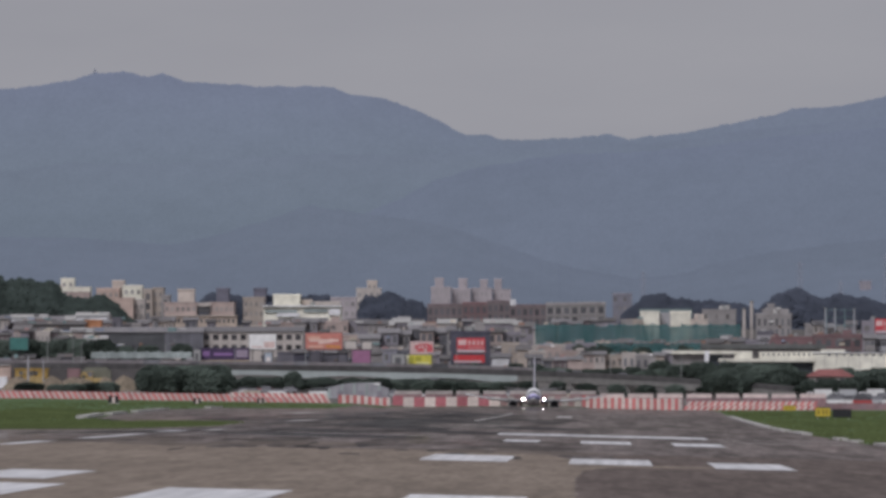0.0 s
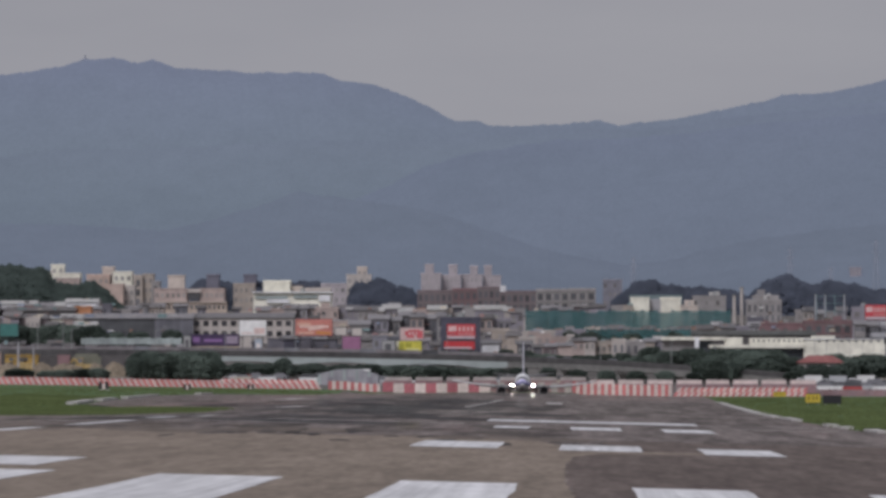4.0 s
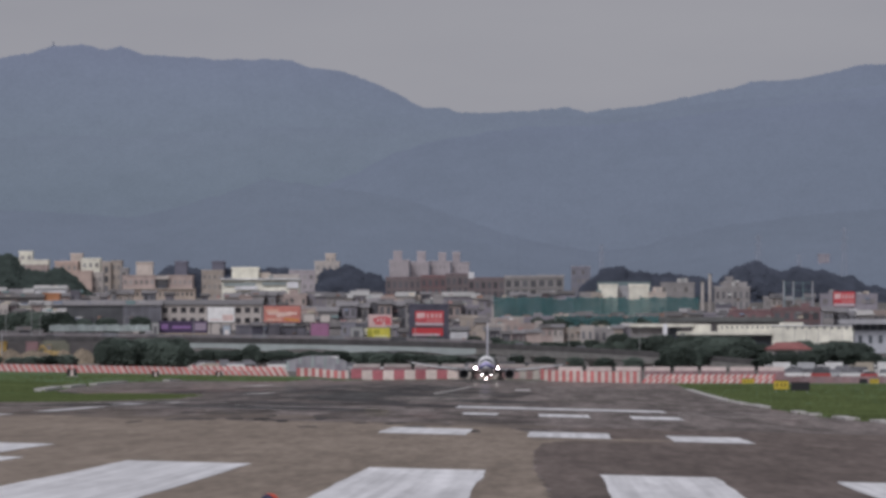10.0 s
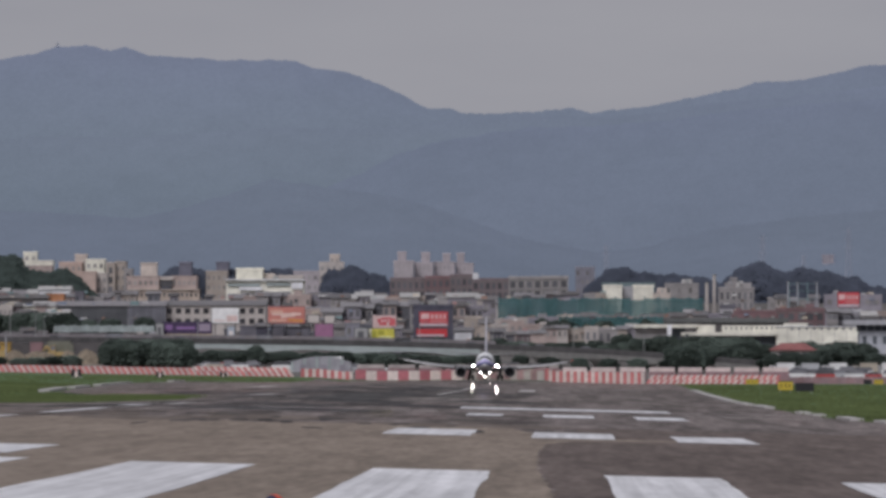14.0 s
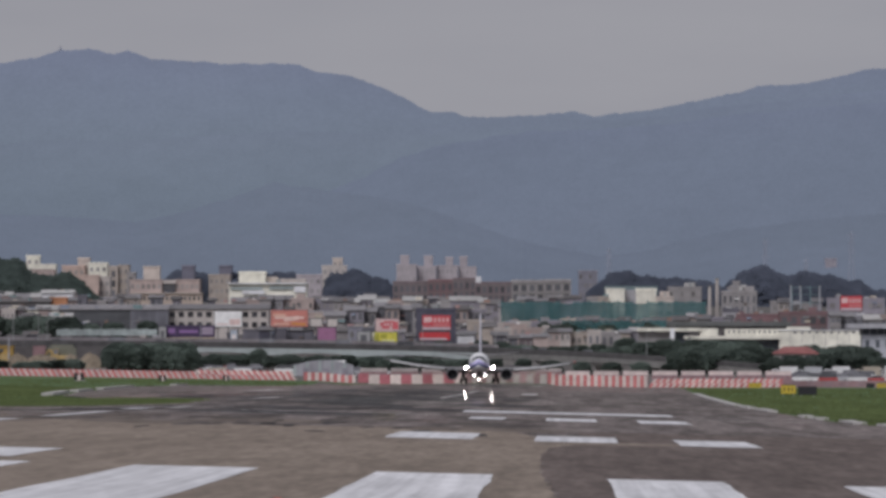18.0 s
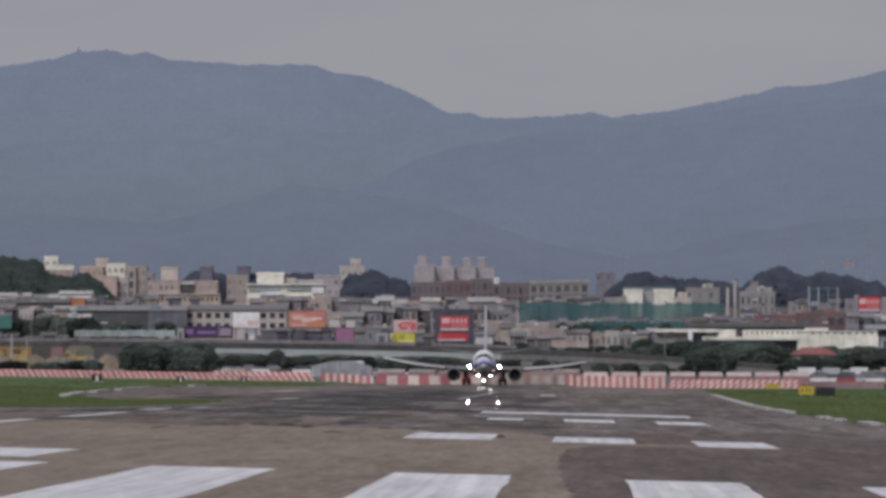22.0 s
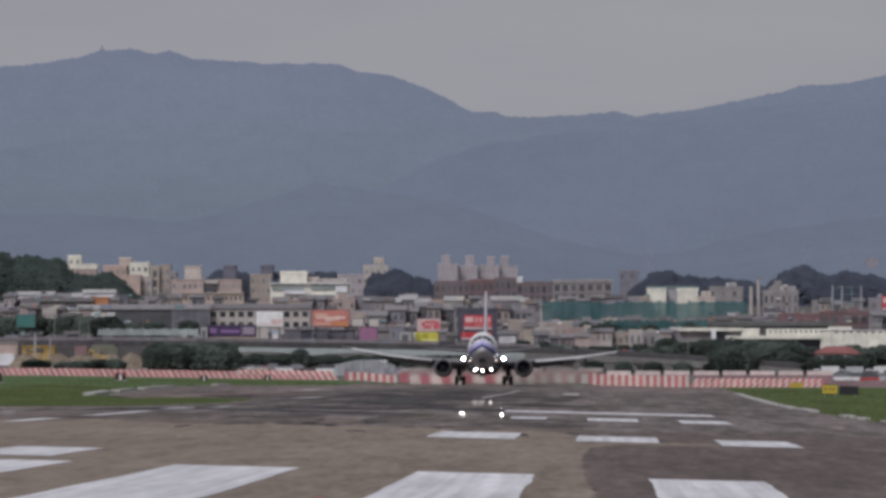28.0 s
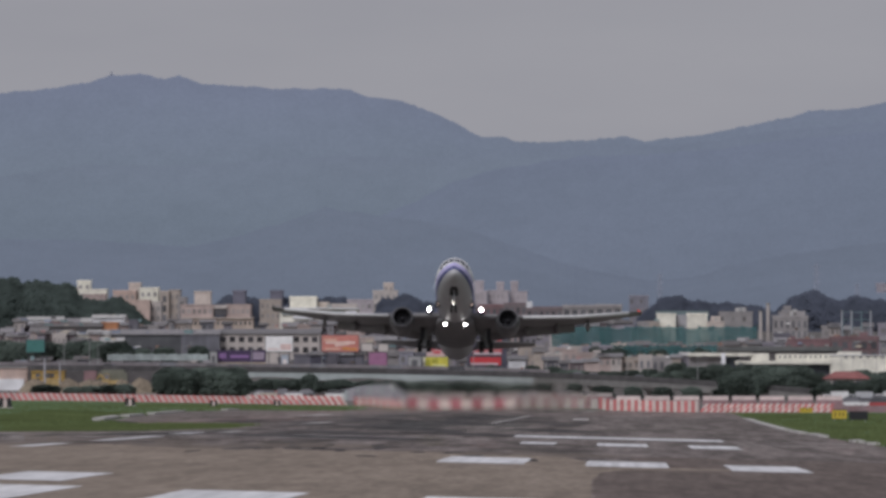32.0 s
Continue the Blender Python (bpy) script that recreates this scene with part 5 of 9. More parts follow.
building("grey_shed", 91.4, 96.07, 18.88, 3102, 16, "rose", 2, 3, "band", "flat", "grey metal roofed town shed")
building("grey_shed", 96.68, 99.85, 18.87, 3122, 16, "rose", 2, 2, "band", "dark", "grey metal roofed town shed")
building("grey_shed", 99.47, 104.91, 17.96, 3110, 16, "mauve", 2, 3, "band", "tin", "grey metal roofed town shed")
building("grey_shed", 105.11, 106.6, 18.04, 3116, 16, "grey", 2, 1, "band", "tin", "grey metal roofed town shed")
building("dark_warehouse", -141.32, -121.42, 20.27, 3000, 16, "char", 2, 0, "none", "tin", "long dark warehouse behind trees")
building("louvred_hall", -121.06, -110.81, 20.24, 2995, 16, "louvre", 2, 14, "ribs", "tin", "grey hall with upright louvres")
building("concrete_frame_block", -111.0, -82.89, 20.43, 3000, 18, "beige", 2, 11, "square", "tin", "concrete frame block with dark square openings")
building("low_house", -172.26, -169.15, 25.0, 3306, 14, "beige", 2, 2, "small", "flat", "low beige town house")
building("low_house", -169.15, -164.39, 25.83, 3306, 14, "beige", 2, 2, "small", "tin", "low beige town house")
building("low_house", -164.39, -161.82, 25.94, 3306, 14, "rose", 2, 1, "small", "pale", "low rose town house")
building("low_house", -162.02, -156.83, 26.37, 3310, 14, "mauve", 2, 3, "small", "flat", "low mauve town house")
building("low_house", -156.45, -150.98, 26.21, 3302, 14, "stone", 2, 3, "small", "dark", "low stone town house")
building("low_house", -150.98, -149.11, 25.75, 3302, 14, "rose", 2, 1, "small", "flat", "low rose town house")
building("low_house", -185.0, -180.82, 26.12, 3316, 14, "mauve", 2, 2, "small", "tin", "low mauve town house")
building("low_house", -180.49, -176.34, 26.33, 3310, 14, "rose", 2, 2, "small", "tin", "low rose town house")
building("low_house", -176.98, -173.09, 26.4, 3322, 14, "grey", 2, 2, "small", "dark", "low grey town house")
building("low_house", -140.35, -136.28, 24.28, 3252, 14, "mauve", 2, 2, "small", "tin", "low mauve town house")
building("low_house", -136.03, -133.6, 24.76, 3246, 14, "rose", 2, 1, "small", "tin", "low rose town house")
building("low_house", -133.35, -128.58, 25.02, 3240, 14, "tan", 2, 3, "small", "tin", "low tan town house")
building("low_house", -160.29, -155.35, 20.74, 3156, 14, "beige", 2, 3, "small", "tin", "low beige town house")
building("low_house", -155.64, -151.47, 21.26, 3162, 14, "stone", 2, 2, "small", "pale", "low stone town house")
building("low_house", -151.18, -148.83, 21.15, 3156, 14, "beige", 2, 1, "small", "pale", "low beige town house")
building("low_house", -140.99, -136.16, 18.15, 2960, 10, "white", 1, 2, "small", "pale", "low white town house")
building("low_house", -181.05, -177.65, 21.79, 3156, 14, "beige", 2, 2, "small", "tin", "low beige town house")
building("low_house", -176.86, -171.43, 21.3, 3142, 14, "mauve", 2, 3, "small", "flat", "low mauve town house")
building("low_house", -171.43, -166.69, 21.9, 3142, 14, "rose", 2, 3, "small", "dark", "low rose town house")
building("low_house", -167.43, -164.42, 21.14, 3156, 14, "tan", 2, 2, "small", "tin", "low tan town house")
building("low_house", -164.11, -159.99, 21.24, 3150, 14, "mauve", 2, 2, "small", "tin", "low mauve town house")
building("grey_block", -99.55, -95.12, 23.81, 3206, 16, "tan", 2, 2, "small", "tin", "weathered tan town block")
building("grey_block", -94.7, -90.89, 23.96, 3192, 16, "rose", 2, 2, "small", "flat", "weathered rose town block")
building("grey_block", -90.89, -87.36, 24.36, 3192, 16, "stone", 2, 2, "small", "tin", "weathered stone town block")
building("grey_block", -87.47, -84.03, 24.33, 3196, 16, "grey", 2, 2, "small", "tin", "weathered grey town block")
building("grey_block", -84.19, -81.61, 24.43, 3202, 16, "rose", 2, 1, "small", "tin", "weathered rose town block")
building("grey_block", -81.1, -74.53, 24.25, 3182, 16, "rose", 2, 4, "small", "flat", "weathered rose town block")
building("grey_block", -74.76, -72.18, 24.14, 3192, 16, "mauve", 3, 1, "small", "flat", "weathered mauve town block")
building("grey_block", -72.04, -68.77, 23.95, 3186, 16, "mauve", 3, 2, "small", "tin", "weathered mauve town block")
building("grey_block", -68.46, -63.11, 23.69, 3172, 16, "stone", 3, 3, "small", "tin", "weathered stone town block")
building("long_roof_hall", -64.46, -61.61, 23.64, 3206, 20, "beige", 2, 2, "small", "pale", "hall with a long pale roof")
building("long_roof_hall", -61.73, -56.97, 24.45, 3212, 20, "mauve", 2, 3, "small", "pale", "hall with a long pale roof")
building("long_roof_hall", -56.86, -52.75, 23.35, 3206, 20, "rose", 2, 2, "small", "pale", "hall with a long pale roof")
building("long_roof_hall", -52.52, -47.89, 23.64, 3192, 20, "rose", 2, 3, "small", "flat", "hall with a long pale roof")
building("long_roof_hall", -47.89, -42.77, 24.03, 3192, 20, "beige", 2, 3, "small", "pale", "hall with a long pale roof")
building("long_roof_hall", -42.88, -41.09, 23.98, 3200, 20, "tan", 2, 1, "small", "flat", "hall with a long pale roof")
building("long_roof_hall", -41.12, -37.66, 22.64, 3202, 18, "stone", 2, 2, "small", "flat", "hall with a long pale roof")
building("long_roof_hall", -37.66, -34.26, 22.56, 3202, 18, "stone", 2, 2, "small", "pale", "hall with a long pale roof")
building("long_roof_hall", -34.13, -31.9, 22.79, 3190, 18, "grey", 2, 1, "small", "pale", "hall with a long pale roof")
building("grey_block", -73.09, -68.26, 19.26, 3052, 14, "rose", 3, 3, "small", "flat", "weathered rose town block")
building("grey_block", -68.13, -62.52, 18.76, 3046, 14, "stone", 3, 3, "small", "tin", "weathered stone town block")
building("grey_block", -62.73, -57.28, 20.38, 3056, 14, "mauve", 3, 3, "open", "tin", "weathered mauve town block")
building("grey_block", -57.39, -53.99, 19.93, 3062, 14, "stone", 3, 2, "open", "tin", "weathered stone town block")
building("dark_frame_block", -54.16, -51.19, 21.46, 3072, 14, "louvre", 4, 2, "open", "tin", "dark framed building behind the billboards")
building("dark_frame_block", -51.09, -47.38, 21.01, 3066, 14, "rose", 4, 2, "open", "tin", "dark framed building behind the billboards")
building("dark_frame_block", -47.47, -43.41, 20.58, 3072, 14, "louvre", 4, 2, "open", "tin", "dark framed building behind the billboards")
building("dark_frame_block", -43.13, -40.96, 21.03, 3052, 14, "stone", 4, 1, "open", "tin", "dark framed building behind the billboards")
building("dark_frame_block", -31.36, -27.61, 20.61, 3056, 14, "rose", 4, 2, "open", "dark", "dark framed building behind the billboards")
building("dark_frame_block", -27.66, -22.56, 20.26, 3062, 14, "mauve", 4, 3, "open", "flat", "dark framed building behind the billboards")
building("long_roof_hall", -36.89, -33.92, 23.84, 3186, 14, "stone", 1, 2, "none", "flat", "hall with a long pale roof")
building("long_roof_hall", -33.92, -29.04, 23.99, 3186, 14, "mauve", 1, 3, "none", "pale", "hall with a long pale roof")
building("long_roof_hall", -28.99, -25.2, 23.98, 3180, 14, "mauve", 1, 2, "none", "pale", "hall with a long pale roof")
building("long_roof_hall", -25.13, -23.37, 23.43, 3172, 14, "beige", 1, 1, "none", "pale", "hall with a long pale roof")
building("grey_block", -23.33, -19.39, 22.9, 3166, 14, "mauve", 3, 2, "small", "dark", "weathered mauve town block")
building("grey_block", -19.35, -16.3, 21.98, 3160, 14, "beige", 3, 2, "small", "tin", "weathered beige town block")
building("beige_block", -27.15, -22.39, 16.82, 2982, 12, "tan", 2, 3, "small", "flat", "tan block beside the viaduct")
building("beige_block", -22.49, -20.18, 16.81, 2996, 12, "stone", 2, 1, "small", "flat", "stone block beside the viaduct")
building("beige_block", -22.68, -19.54, 15.25, 2972, 12, "tan", 3, 2, "small", "dark", "tan block beside the viaduct")
building("beige_block", -19.5, -14.64, 14.54, 2966, 12, "beige", 3, 3, "small", "flat", "beige block beside the viaduct")
building("beige_block", -14.57, -10.57, 15.42, 2952, 12, "rose", 3, 2, "small", "flat", "rose block beside the viaduct")
building("beige_block", -10.55, -6.14, 14.44, 2947, 12, "rose", 3, 3, "small", "flat", "rose block beside the viaduct")
building("beige_block", -6.14, -4.34, 15.08, 2947, 12, "beige", 3, 1, "small", "flat", "beige block beside the viaduct")
building("white_shed", -29.0, -24.42, 12.92, 2900, 10, "white", 1, 1, "none", "tin", "small white shed under the billboard")
building("low_house", -4.62, -1.37, 13.66, 2927, 10, "rose", 2, 2, "small", "dark", "low rose town house")
building("low_house", -1.37, 1.54, 13.68, 2927, 10, "beige", 2, 2, "small", "tin", "low beige town house")
building("low_house", 1.54, 6.48, 13.19, 2930, 10, "tan", 2, 3, "small", "flat", "low tan town house")
building("low_house", 6.14, 9.77, 13.71, 2917, 10, "beige", 2, 2, "tall", "flat", "low beige town house")
building("low_house", 9.82, 13.58, 13.44, 2931, 10, "stone", 2, 2, "tall", "flat", "low stone town house")
building("low_house", 11.04, 15.62, 13.65, 2996, 10, "stone", 1, 3, "none", "flat", "low stone town house")
building("low_house", 15.62, 18.14, 13.76, 2996, 10, "tan", 1, 1, "none", "tin", "low tan town house")
building("low_house", 18.18, 20.54, 14.31, 3002, 10, "mauve", 1, 1, "none", "pale", "low mauve town house")
building("grey_block", -15.83, -13.4, 17.12, 3070, 14, "grey", 2, 1, "small", "flat", "weathered grey town block")
building("grey_block", -13.37, -9.81, 16.81, 3062, 14, "beige", 2, 2, "small", "flat", "weathered beige town block")
building("grey_block", -9.88, -6.49, 16.88, 3082, 14, "mauve", 2, 2, "small", "flat", "weathered mauve town block")
building("grey_block", -6.49, -4.87, 17.24, 3082, 14, "mauve", 2, 1, "small", "tin", "weathered mauve town block")
building("grey_block", -4.84, -1.25, 17.08, 3067, 14, "mauve", 2, 2, "none", "flat", "weathered mauve town block")
building("grey_block", -1.25, 3.05, 17.65, 3067, 14, "tan", 2, 2, "none", "flat", "weathered tan town block")
building("grey_block", 3.06, 5.81, 17.15, 3075, 14, "mauve", 2, 2, "none", "tin", "weathered mauve town block")
building("grey_block", 5.79, 9.63, 17.53, 3067, 14, "mauve", 2, 2, "none", "dark", "weathered mauve town block")
building("grey_block", 9.68, 11.35, 16.88, 3081, 14, "beige", 2, 1, "none", "dark", "weathered beige town block")
building("grey_block", 11.37, 15.8, 16.73, 3087, 14, "mauve", 2, 2, "small", "dark", "weathered mauve town block")
building("grey_block", 15.74, 18.65, 17.32, 3075, 14, "mauve", 2, 2, "small", "dark", "weathered mauve town block")
building("grey_block", 18.72, 22.73, 17.25, 3087, 14, "rose", 2, 2, "small", "flat", "weathered rose town block")
building("grey_block", 22.73, 26.67, 17.04, 3087, 14, "rose", 2, 2, "small", "dark", "weathered rose town block")
building("grey_block", 26.56, 30.75, 17.16, 3075, 14, "stone", 2, 2, "small", "dark", "weathered stone town block")
building("grey_shed", 30.86, 35.37, 17.67, 3086, 14, "rose", 2, 3, "small", "dark", "grey metal roofed town shed")
building("grey_shed", 35.44, 38.0, 18.6, 3092, 14, "tan", 2, 1, "small", "tin", "grey metal roofed town shed")
building("grey_shed", 37.75, 41.28, 17.95, 3072, 14, "stone", 2, 2, "small", "tin", "grey metal roofed town shed")
building("grey_shed", 41.47, 45.88, 18.13, 3086, 14, "mauve", 2, 2, "small", "flat", "grey metal roofed town shed")
building("grey_shed", 45.79, 48.63, 18.49, 3080, 14, "grey", 2, 2, "small", "tin", "grey metal roofed town shed")
building("grey_block", -78.33, -74.99, 14.02, 2890, 10, "dark", 1, 2, "none", "flat", "weathered dark grey town block")
building("grey_block", -75.3, -70.25, 14.07, 2902, 10, "dark", 1, 3, "none", "tin", "weathered dark grey town block")
building("grey_block", -69.77, -67.5, 14.09, 2882, 10, "dark", 1, 1, "none", "dark", "weathered dark grey town block")
building("grey_block", -61.5, -58.24, 13.68, 2885, 10, "stone", 2, 2, "small", "dark", "weathered stone town block")
building("grey_block", -58.08, -54.23, 14.57, 2877, 10, "dusk", 2, 2, "small", "flat", "weathered grey town block")
building("grey_block", -54.5, -50.21, 14.21, 2891, 10, "louvre", 2, 3, "small", "flat", "weathered louvre town block")
building("low_house", -86.7, -82.26, 13.81, 2890, 10, "dark", 2, 3, "none", "flat", "low dark grey town house")
building("low_house", -82.26, -78.18, 14.07, 2890, 10, "navy", 2, 2, "none", "tin", "low dark grey town house")
building("grey_block", -45.35, -42.99, 13.34, 2872, 10, "mauve", 2, 1, "small", "tin", "weathered mauve town block")
building("grey_block", -43.2, -38.73, 12.35, 2886, 10, "grey", 2, 3, "small", "dark", "weathered grey town block")
building("sign_backing", -39.92, -29.3, 19.38, 2884, 3, "navy", 1, 0, "none", "flat", "dark framework behind the large red billboard")
building("town_house", -183.61, -181.6, 23.29, 3233, 10.0, "louvre", 2, 1, "tall", "dark", "small louvre town house among others")
building("town_house", -181.52, -178.12, 25.53, 3234, 8.0, "beige", 1, 2, "small", "dark", "small beige town house among others")
building("town_house", -178.79, -174.59, 24.27, 3241, 9.0, "brown", 2, 3, "none", "tin", "small brown town house among others")
building("town_house", -173.63, -170.7, 24.96, 3233, 10.0, "beige", 2, 2, "small", "flat", "small beige town house among others")
building("town_house", -170.77, -168.8, 25.33, 3238, 7.0, "tan", 2, 1, "small", "dark", "small tan town house among others")
building("town_house", -168.6, -164.74, 24.89, 3240, 8.0, "dark", 2, 3, "tall", "dark", "small dark town house among others")
building("town_house", -163.43, -160.4, 23.48, 3225, 9.0, "brown", 2, 2, "none", "dark", "small brown town house among others")
building("town_house", -160.26, -156.02, 23.76, 3226, 8.0, "stone", 2, 3, "small", "dark", "small stone town house among others")
building("town_house", -155.35, -151.81, 24.18, 3226, 8.0, "beige", 2, 2, "small", "dark", "small beige town house among others")
building("town_house", -151.57, -147.36, 24.44, 3236, 10.0, "rose", 2, 3, "tall", "tin", "small rose town house among others")
building("town_house", -146.23, -143.57, 25.57, 3222, 9.0, "dark", 1, 2, "tall", "flat", "small dark town house among others")
building("town_house", -144.07, -141.17, 23.93, 3240, 7.0, "mauve", 1, 2, "small", "dark", "small mauve town house among others")
building("town_house", -140.95, -138.16, 23.99, 3236, 9.0, "stone", 2, 2, "small", "flat", "small stone town house among others")
building("town_house", -134.95, -132.68, 25.67, 3240, 8.0, "stone", 2, 1, "tall", "dark", "small stone town house among others")
building("town_house", -131.7, -129.13, 24.89, 3221, 9.0, "tan", 2, 2, "small", "dark", "small tan town house among others")
building("town_house", -124.51, -120.87, 25.33, 3223, 7.0, "louvre", 2, 2, "tall", "tin", "small louvre town house among others")
building("town_house", -117.94, -115.54, 24.73, 3226, 9.0, "mauve", 2, 2, "tall", "dark", "small mauve town house among others")
building("town_house", -107.58, -105.65, 24.55, 3244, 7.0, "dark", 2, 1, "none", "dark", "small dark town house among others")
building("town_house", -105.0, -101.59, 23.3, 3227, 7.0, "tan", 1, 2, "none", "flat", "small tan town house among others")
building("town_house", -100.01, -96.41, 24.87, 3242, 10.0, "mauve", 2, 2, "tall", "flat", "small mauve town house among others")
building("town_house", -96.28, -93.43, 24.94, 3232, 7.0, "tan", 2, 2, "none", "dark", "small tan town house among others")
building("town_house", -92.78, -89.28, 24.53, 3229, 9.0, "dark", 2, 2, "small", "dark", "small dark town house among others")
building("town_house", -88.7, -84.57, 24.02, 3222, 10.0, "dark", 2, 3, "tall", "dark", "small dark town house among others")
building("town_house", -78.37, -75.7, 24.36, 3232, 10.0, "beige", 1, 2, "small", "dark", "small beige town house among others")
building("town_house", -75.79, -73.72, 25.17, 3239, 7.0, "stone", 2, 1, "small", "dark", "small stone town house among others")
building("town_house", -70.04, -67.97, 24.37, 3226, 9.0, "rose", 1, 1, "small", "flat", "small rose town house among others")
building("town_house", -64.74, -60.71, 24.54, 3243, 8.0, "tan", 1, 3, "small", "dark", "small tan town house among others")
building("town_house", -60.24, -57.15, 25.53, 3231, 9.0, "tan", 1, 2, "tall", "tin", "small tan town house among others")
building("town_house", -56.75, -53.18, 24.7, 3229, 9.0, "stone", 2, 2, "small", "dark", "small stone town house among others")
building("town_house", -53.19, -48.98, 24.53, 3242, 9.0, "brown", 2, 3, "small", "flat", "small brown town house among others")
building("town_house", -48.13, -44.15, 23.86, 3221, 7.0, "mauve", 2, 3, "none", "dark", "small mauve town house among others")
building("town_house", -41.15, -38.43, 25.03, 3244, 7.0, "dark", 2, 2, "tall", "tin", "small dark town house among others")
building("town_house", -37.75, -33.74, 24.72, 3228, 8.0, "mauve", 2, 3, "small", "dark", "small mauve town house among others")
building("town_house", -28.69, -25.06, 23.94, 3226, 10.0, "stone", 1, 2, "small", "flat", "small stone town house among others")
building("town_house", -16.32, -13.74, 23.6, 3220, 9.0, "mauve", 2, 2, "small", "dark", "small mauve town house among others")
building("town_house", -13.99, -12.18, 24.52, 3223, 10.0, "beige", 1, 1, "small", "tin", "small beige town house among others")
building("town_house", -12.04, -8.97, 24.86, 3239, 9.0, "louvre", 1, 2, "tall", "tin", "small louvre town house among others")
building("town_house", -8.83, -5.27, 24.07, 3224, 10.0, "mauve", 2, 2, "small", "tin", "small mauve town house among others")
building("town_house", -4.93, -3.02, 25.13, 3231, 10.0, "brown", 2, 1, "tall", "dark", "small brown town house among others")
building("town_house", -2.75, 0.03, 24.83, 3234, 10.0, "mauve", 1, 2, "small", "dark", "small mauve town house among others")
building("town_house", 0.25, 4.65, 24.97, 3223, 8.0, "mauve", 1, 3, "none", "dark", "small mauve town house among others")
building("town_house", 6.58, 9.95, 24.96, 3222, 10.0, "stone", 1, 2, "small", "flat", "small stone town house among others")
building("town_house", -178.95, -176.99, 20.68, 3091, 10.0, "brown", 2, 1, "small", "dark", "small brown town house among others")
building("town_house", -175.34, -173.8, 20.21, 3088, 9.0, "tan", 1, 1, "small", "tin", "small tan town house among others")
building("town_house", -173.71, -169.69, 20.08, 3086, 7.0, "brown", 1, 3, "small", "dark", "small brown town house among others")
building("town_house", -167.37, -164.92, 21.01, 3101, 8.0, "mauve", 1, 2, "none", "dark", "small mauve town house among others")
building("town_house", -164.85, -163.18, 21.07, 3104, 8.0, "brown", 2, 1, "small", "dark", "small brown town house among others")
building("town_house", -162.52, -158.65, 20.67, 3095, 9.0, "beige", 2, 3, "small", "flat", "small beige town house among others")
building("town_house", -159.01, -156.63, 20.73, 3102, 8.0, "brown", 1, 2, "small", "dark", "small brown town house among others")
building("town_house", -156.07, -153.61, 18.96, 3092, 10.0, "mauve", 2, 2, "small", "dark", "small mauve town house among others")
building("town_house", -153.95, -152.17, 18.95, 3101, 8.0, "rose", 2, 1, "small", "dark", "small rose town house among others")
building("town_house", -152.48, -149.41, 20.94, 3108, 8.0, "rose", 1, 2, "none", "dark", "small rose town house among others")
building("town_house", -149.49, -146.83, 19.44, 3107, 9.0, "mauve", 2, 2, "tall", "flat", "small mauve town house among others")
building("town_house", -146.1, -143.25, 18.76, 3099, 9.0, "beige", 2, 2, "small", "tin", "small beige town house among others")
building("town_house", -143.79, -140.03, 21.1, 3108, 9.0, "beige", 1, 3, "tall", "flat", "small beige town house among others")
building("town_house", -138.4, -136.87, 20.9, 3087, 8.0, "mauve", 2, 1, "small", "flat", "small mauve town house among others")
building("town_house", -136.92, -133.84, 20.28, 3089, 8.0, "stone", 1, 2, "small", "tin", "small stone town house among others")
building("town_house", -133.48, -130.59, 19.58, 3092, 7.0, "louvre", 1, 2, "small", "dark", "small louvre town house among others")
building("town_house", -126.87, -125.18, 20.97, 3091, 10.0, "brown", 1, 1, "none", "dark", "small brown town house among others")
building("town_house", -125.13, -122.71, 18.75, 3091, 9.0, "tan", 2, 2, "small", "dark", "small tan town house among others")
building("town_house", -123.12, -121.13, 19.52, 3103, 9.0, "brown", 1, 1, "small", "dark", "small brown town house among others")
building("town_house", -121.15, -119.47, 19.47, 3106, 10.0, "stone", 1, 1, "tall", "dark", "small stone town house among others")
building("town_house", -119.61, -115.83, 19.42, 3108, 10.0, "dark", 2, 3, "tall", "flat", "small dark town house among others")
building("town_house", -108.89, -104.85, 19.17, 3104, 9.0, "mauve", 2, 3, "small", "dark", "small mauve town house among others")
building("town_house", -104.52, -102.03, 19.25, 3095, 7.0, "beige", 2, 2, "small", "dark", "small beige town house among others")
building("town_house", -101.54, -98.79, 20.89, 3092, 10.0, "tan", 2, 2, "tall", "dark", "small tan town house among others")
building("town_house", -91.3, -88.09, 19.98, 3086, 8.0, "dark", 1, 2, "small", "dark", "small dark town house among others")
building("town_house", -83.02, -80.58, 19.87, 3096, 8.0, "louvre", 2, 2, "none", "dark", "small louvre town house among others")
building("town_house", -80.19, -78.09, 20.8, 3090, 8.0, "beige", 1, 1, "none", "dark", "small beige town house among others")
building("town_house", -74.34, -70.64, 19.62, 3096, 9.0, "beige", 2, 3, "none", "tin", "small beige town house among others")
building("town_house", -70.34, -66.41, 19.18, 3096, 10.0, "mauve", 2, 3, "small", "flat", "small mauve town house among others")
building("town_house", -66.37, -63.75, 18.62, 3091, 9.0, "tan", 1, 2, "tall", "tin", "small tan town house among others")
building("town_house", -55.95, -54.22, 20.32, 3105, 8.0, "beige", 2, 1, "tall", "dark", "small beige town house among others")
building("town_house", -54.01, -51.91, 20.38, 3101, 8.0, "mauve", 1, 1, "none", "dark", "small mauve town house among others")
building("town_house", -44.12, -41.32, 20.95, 3088, 9.0, "beige", 1, 2, "small", "flat", "small beige town house among others")
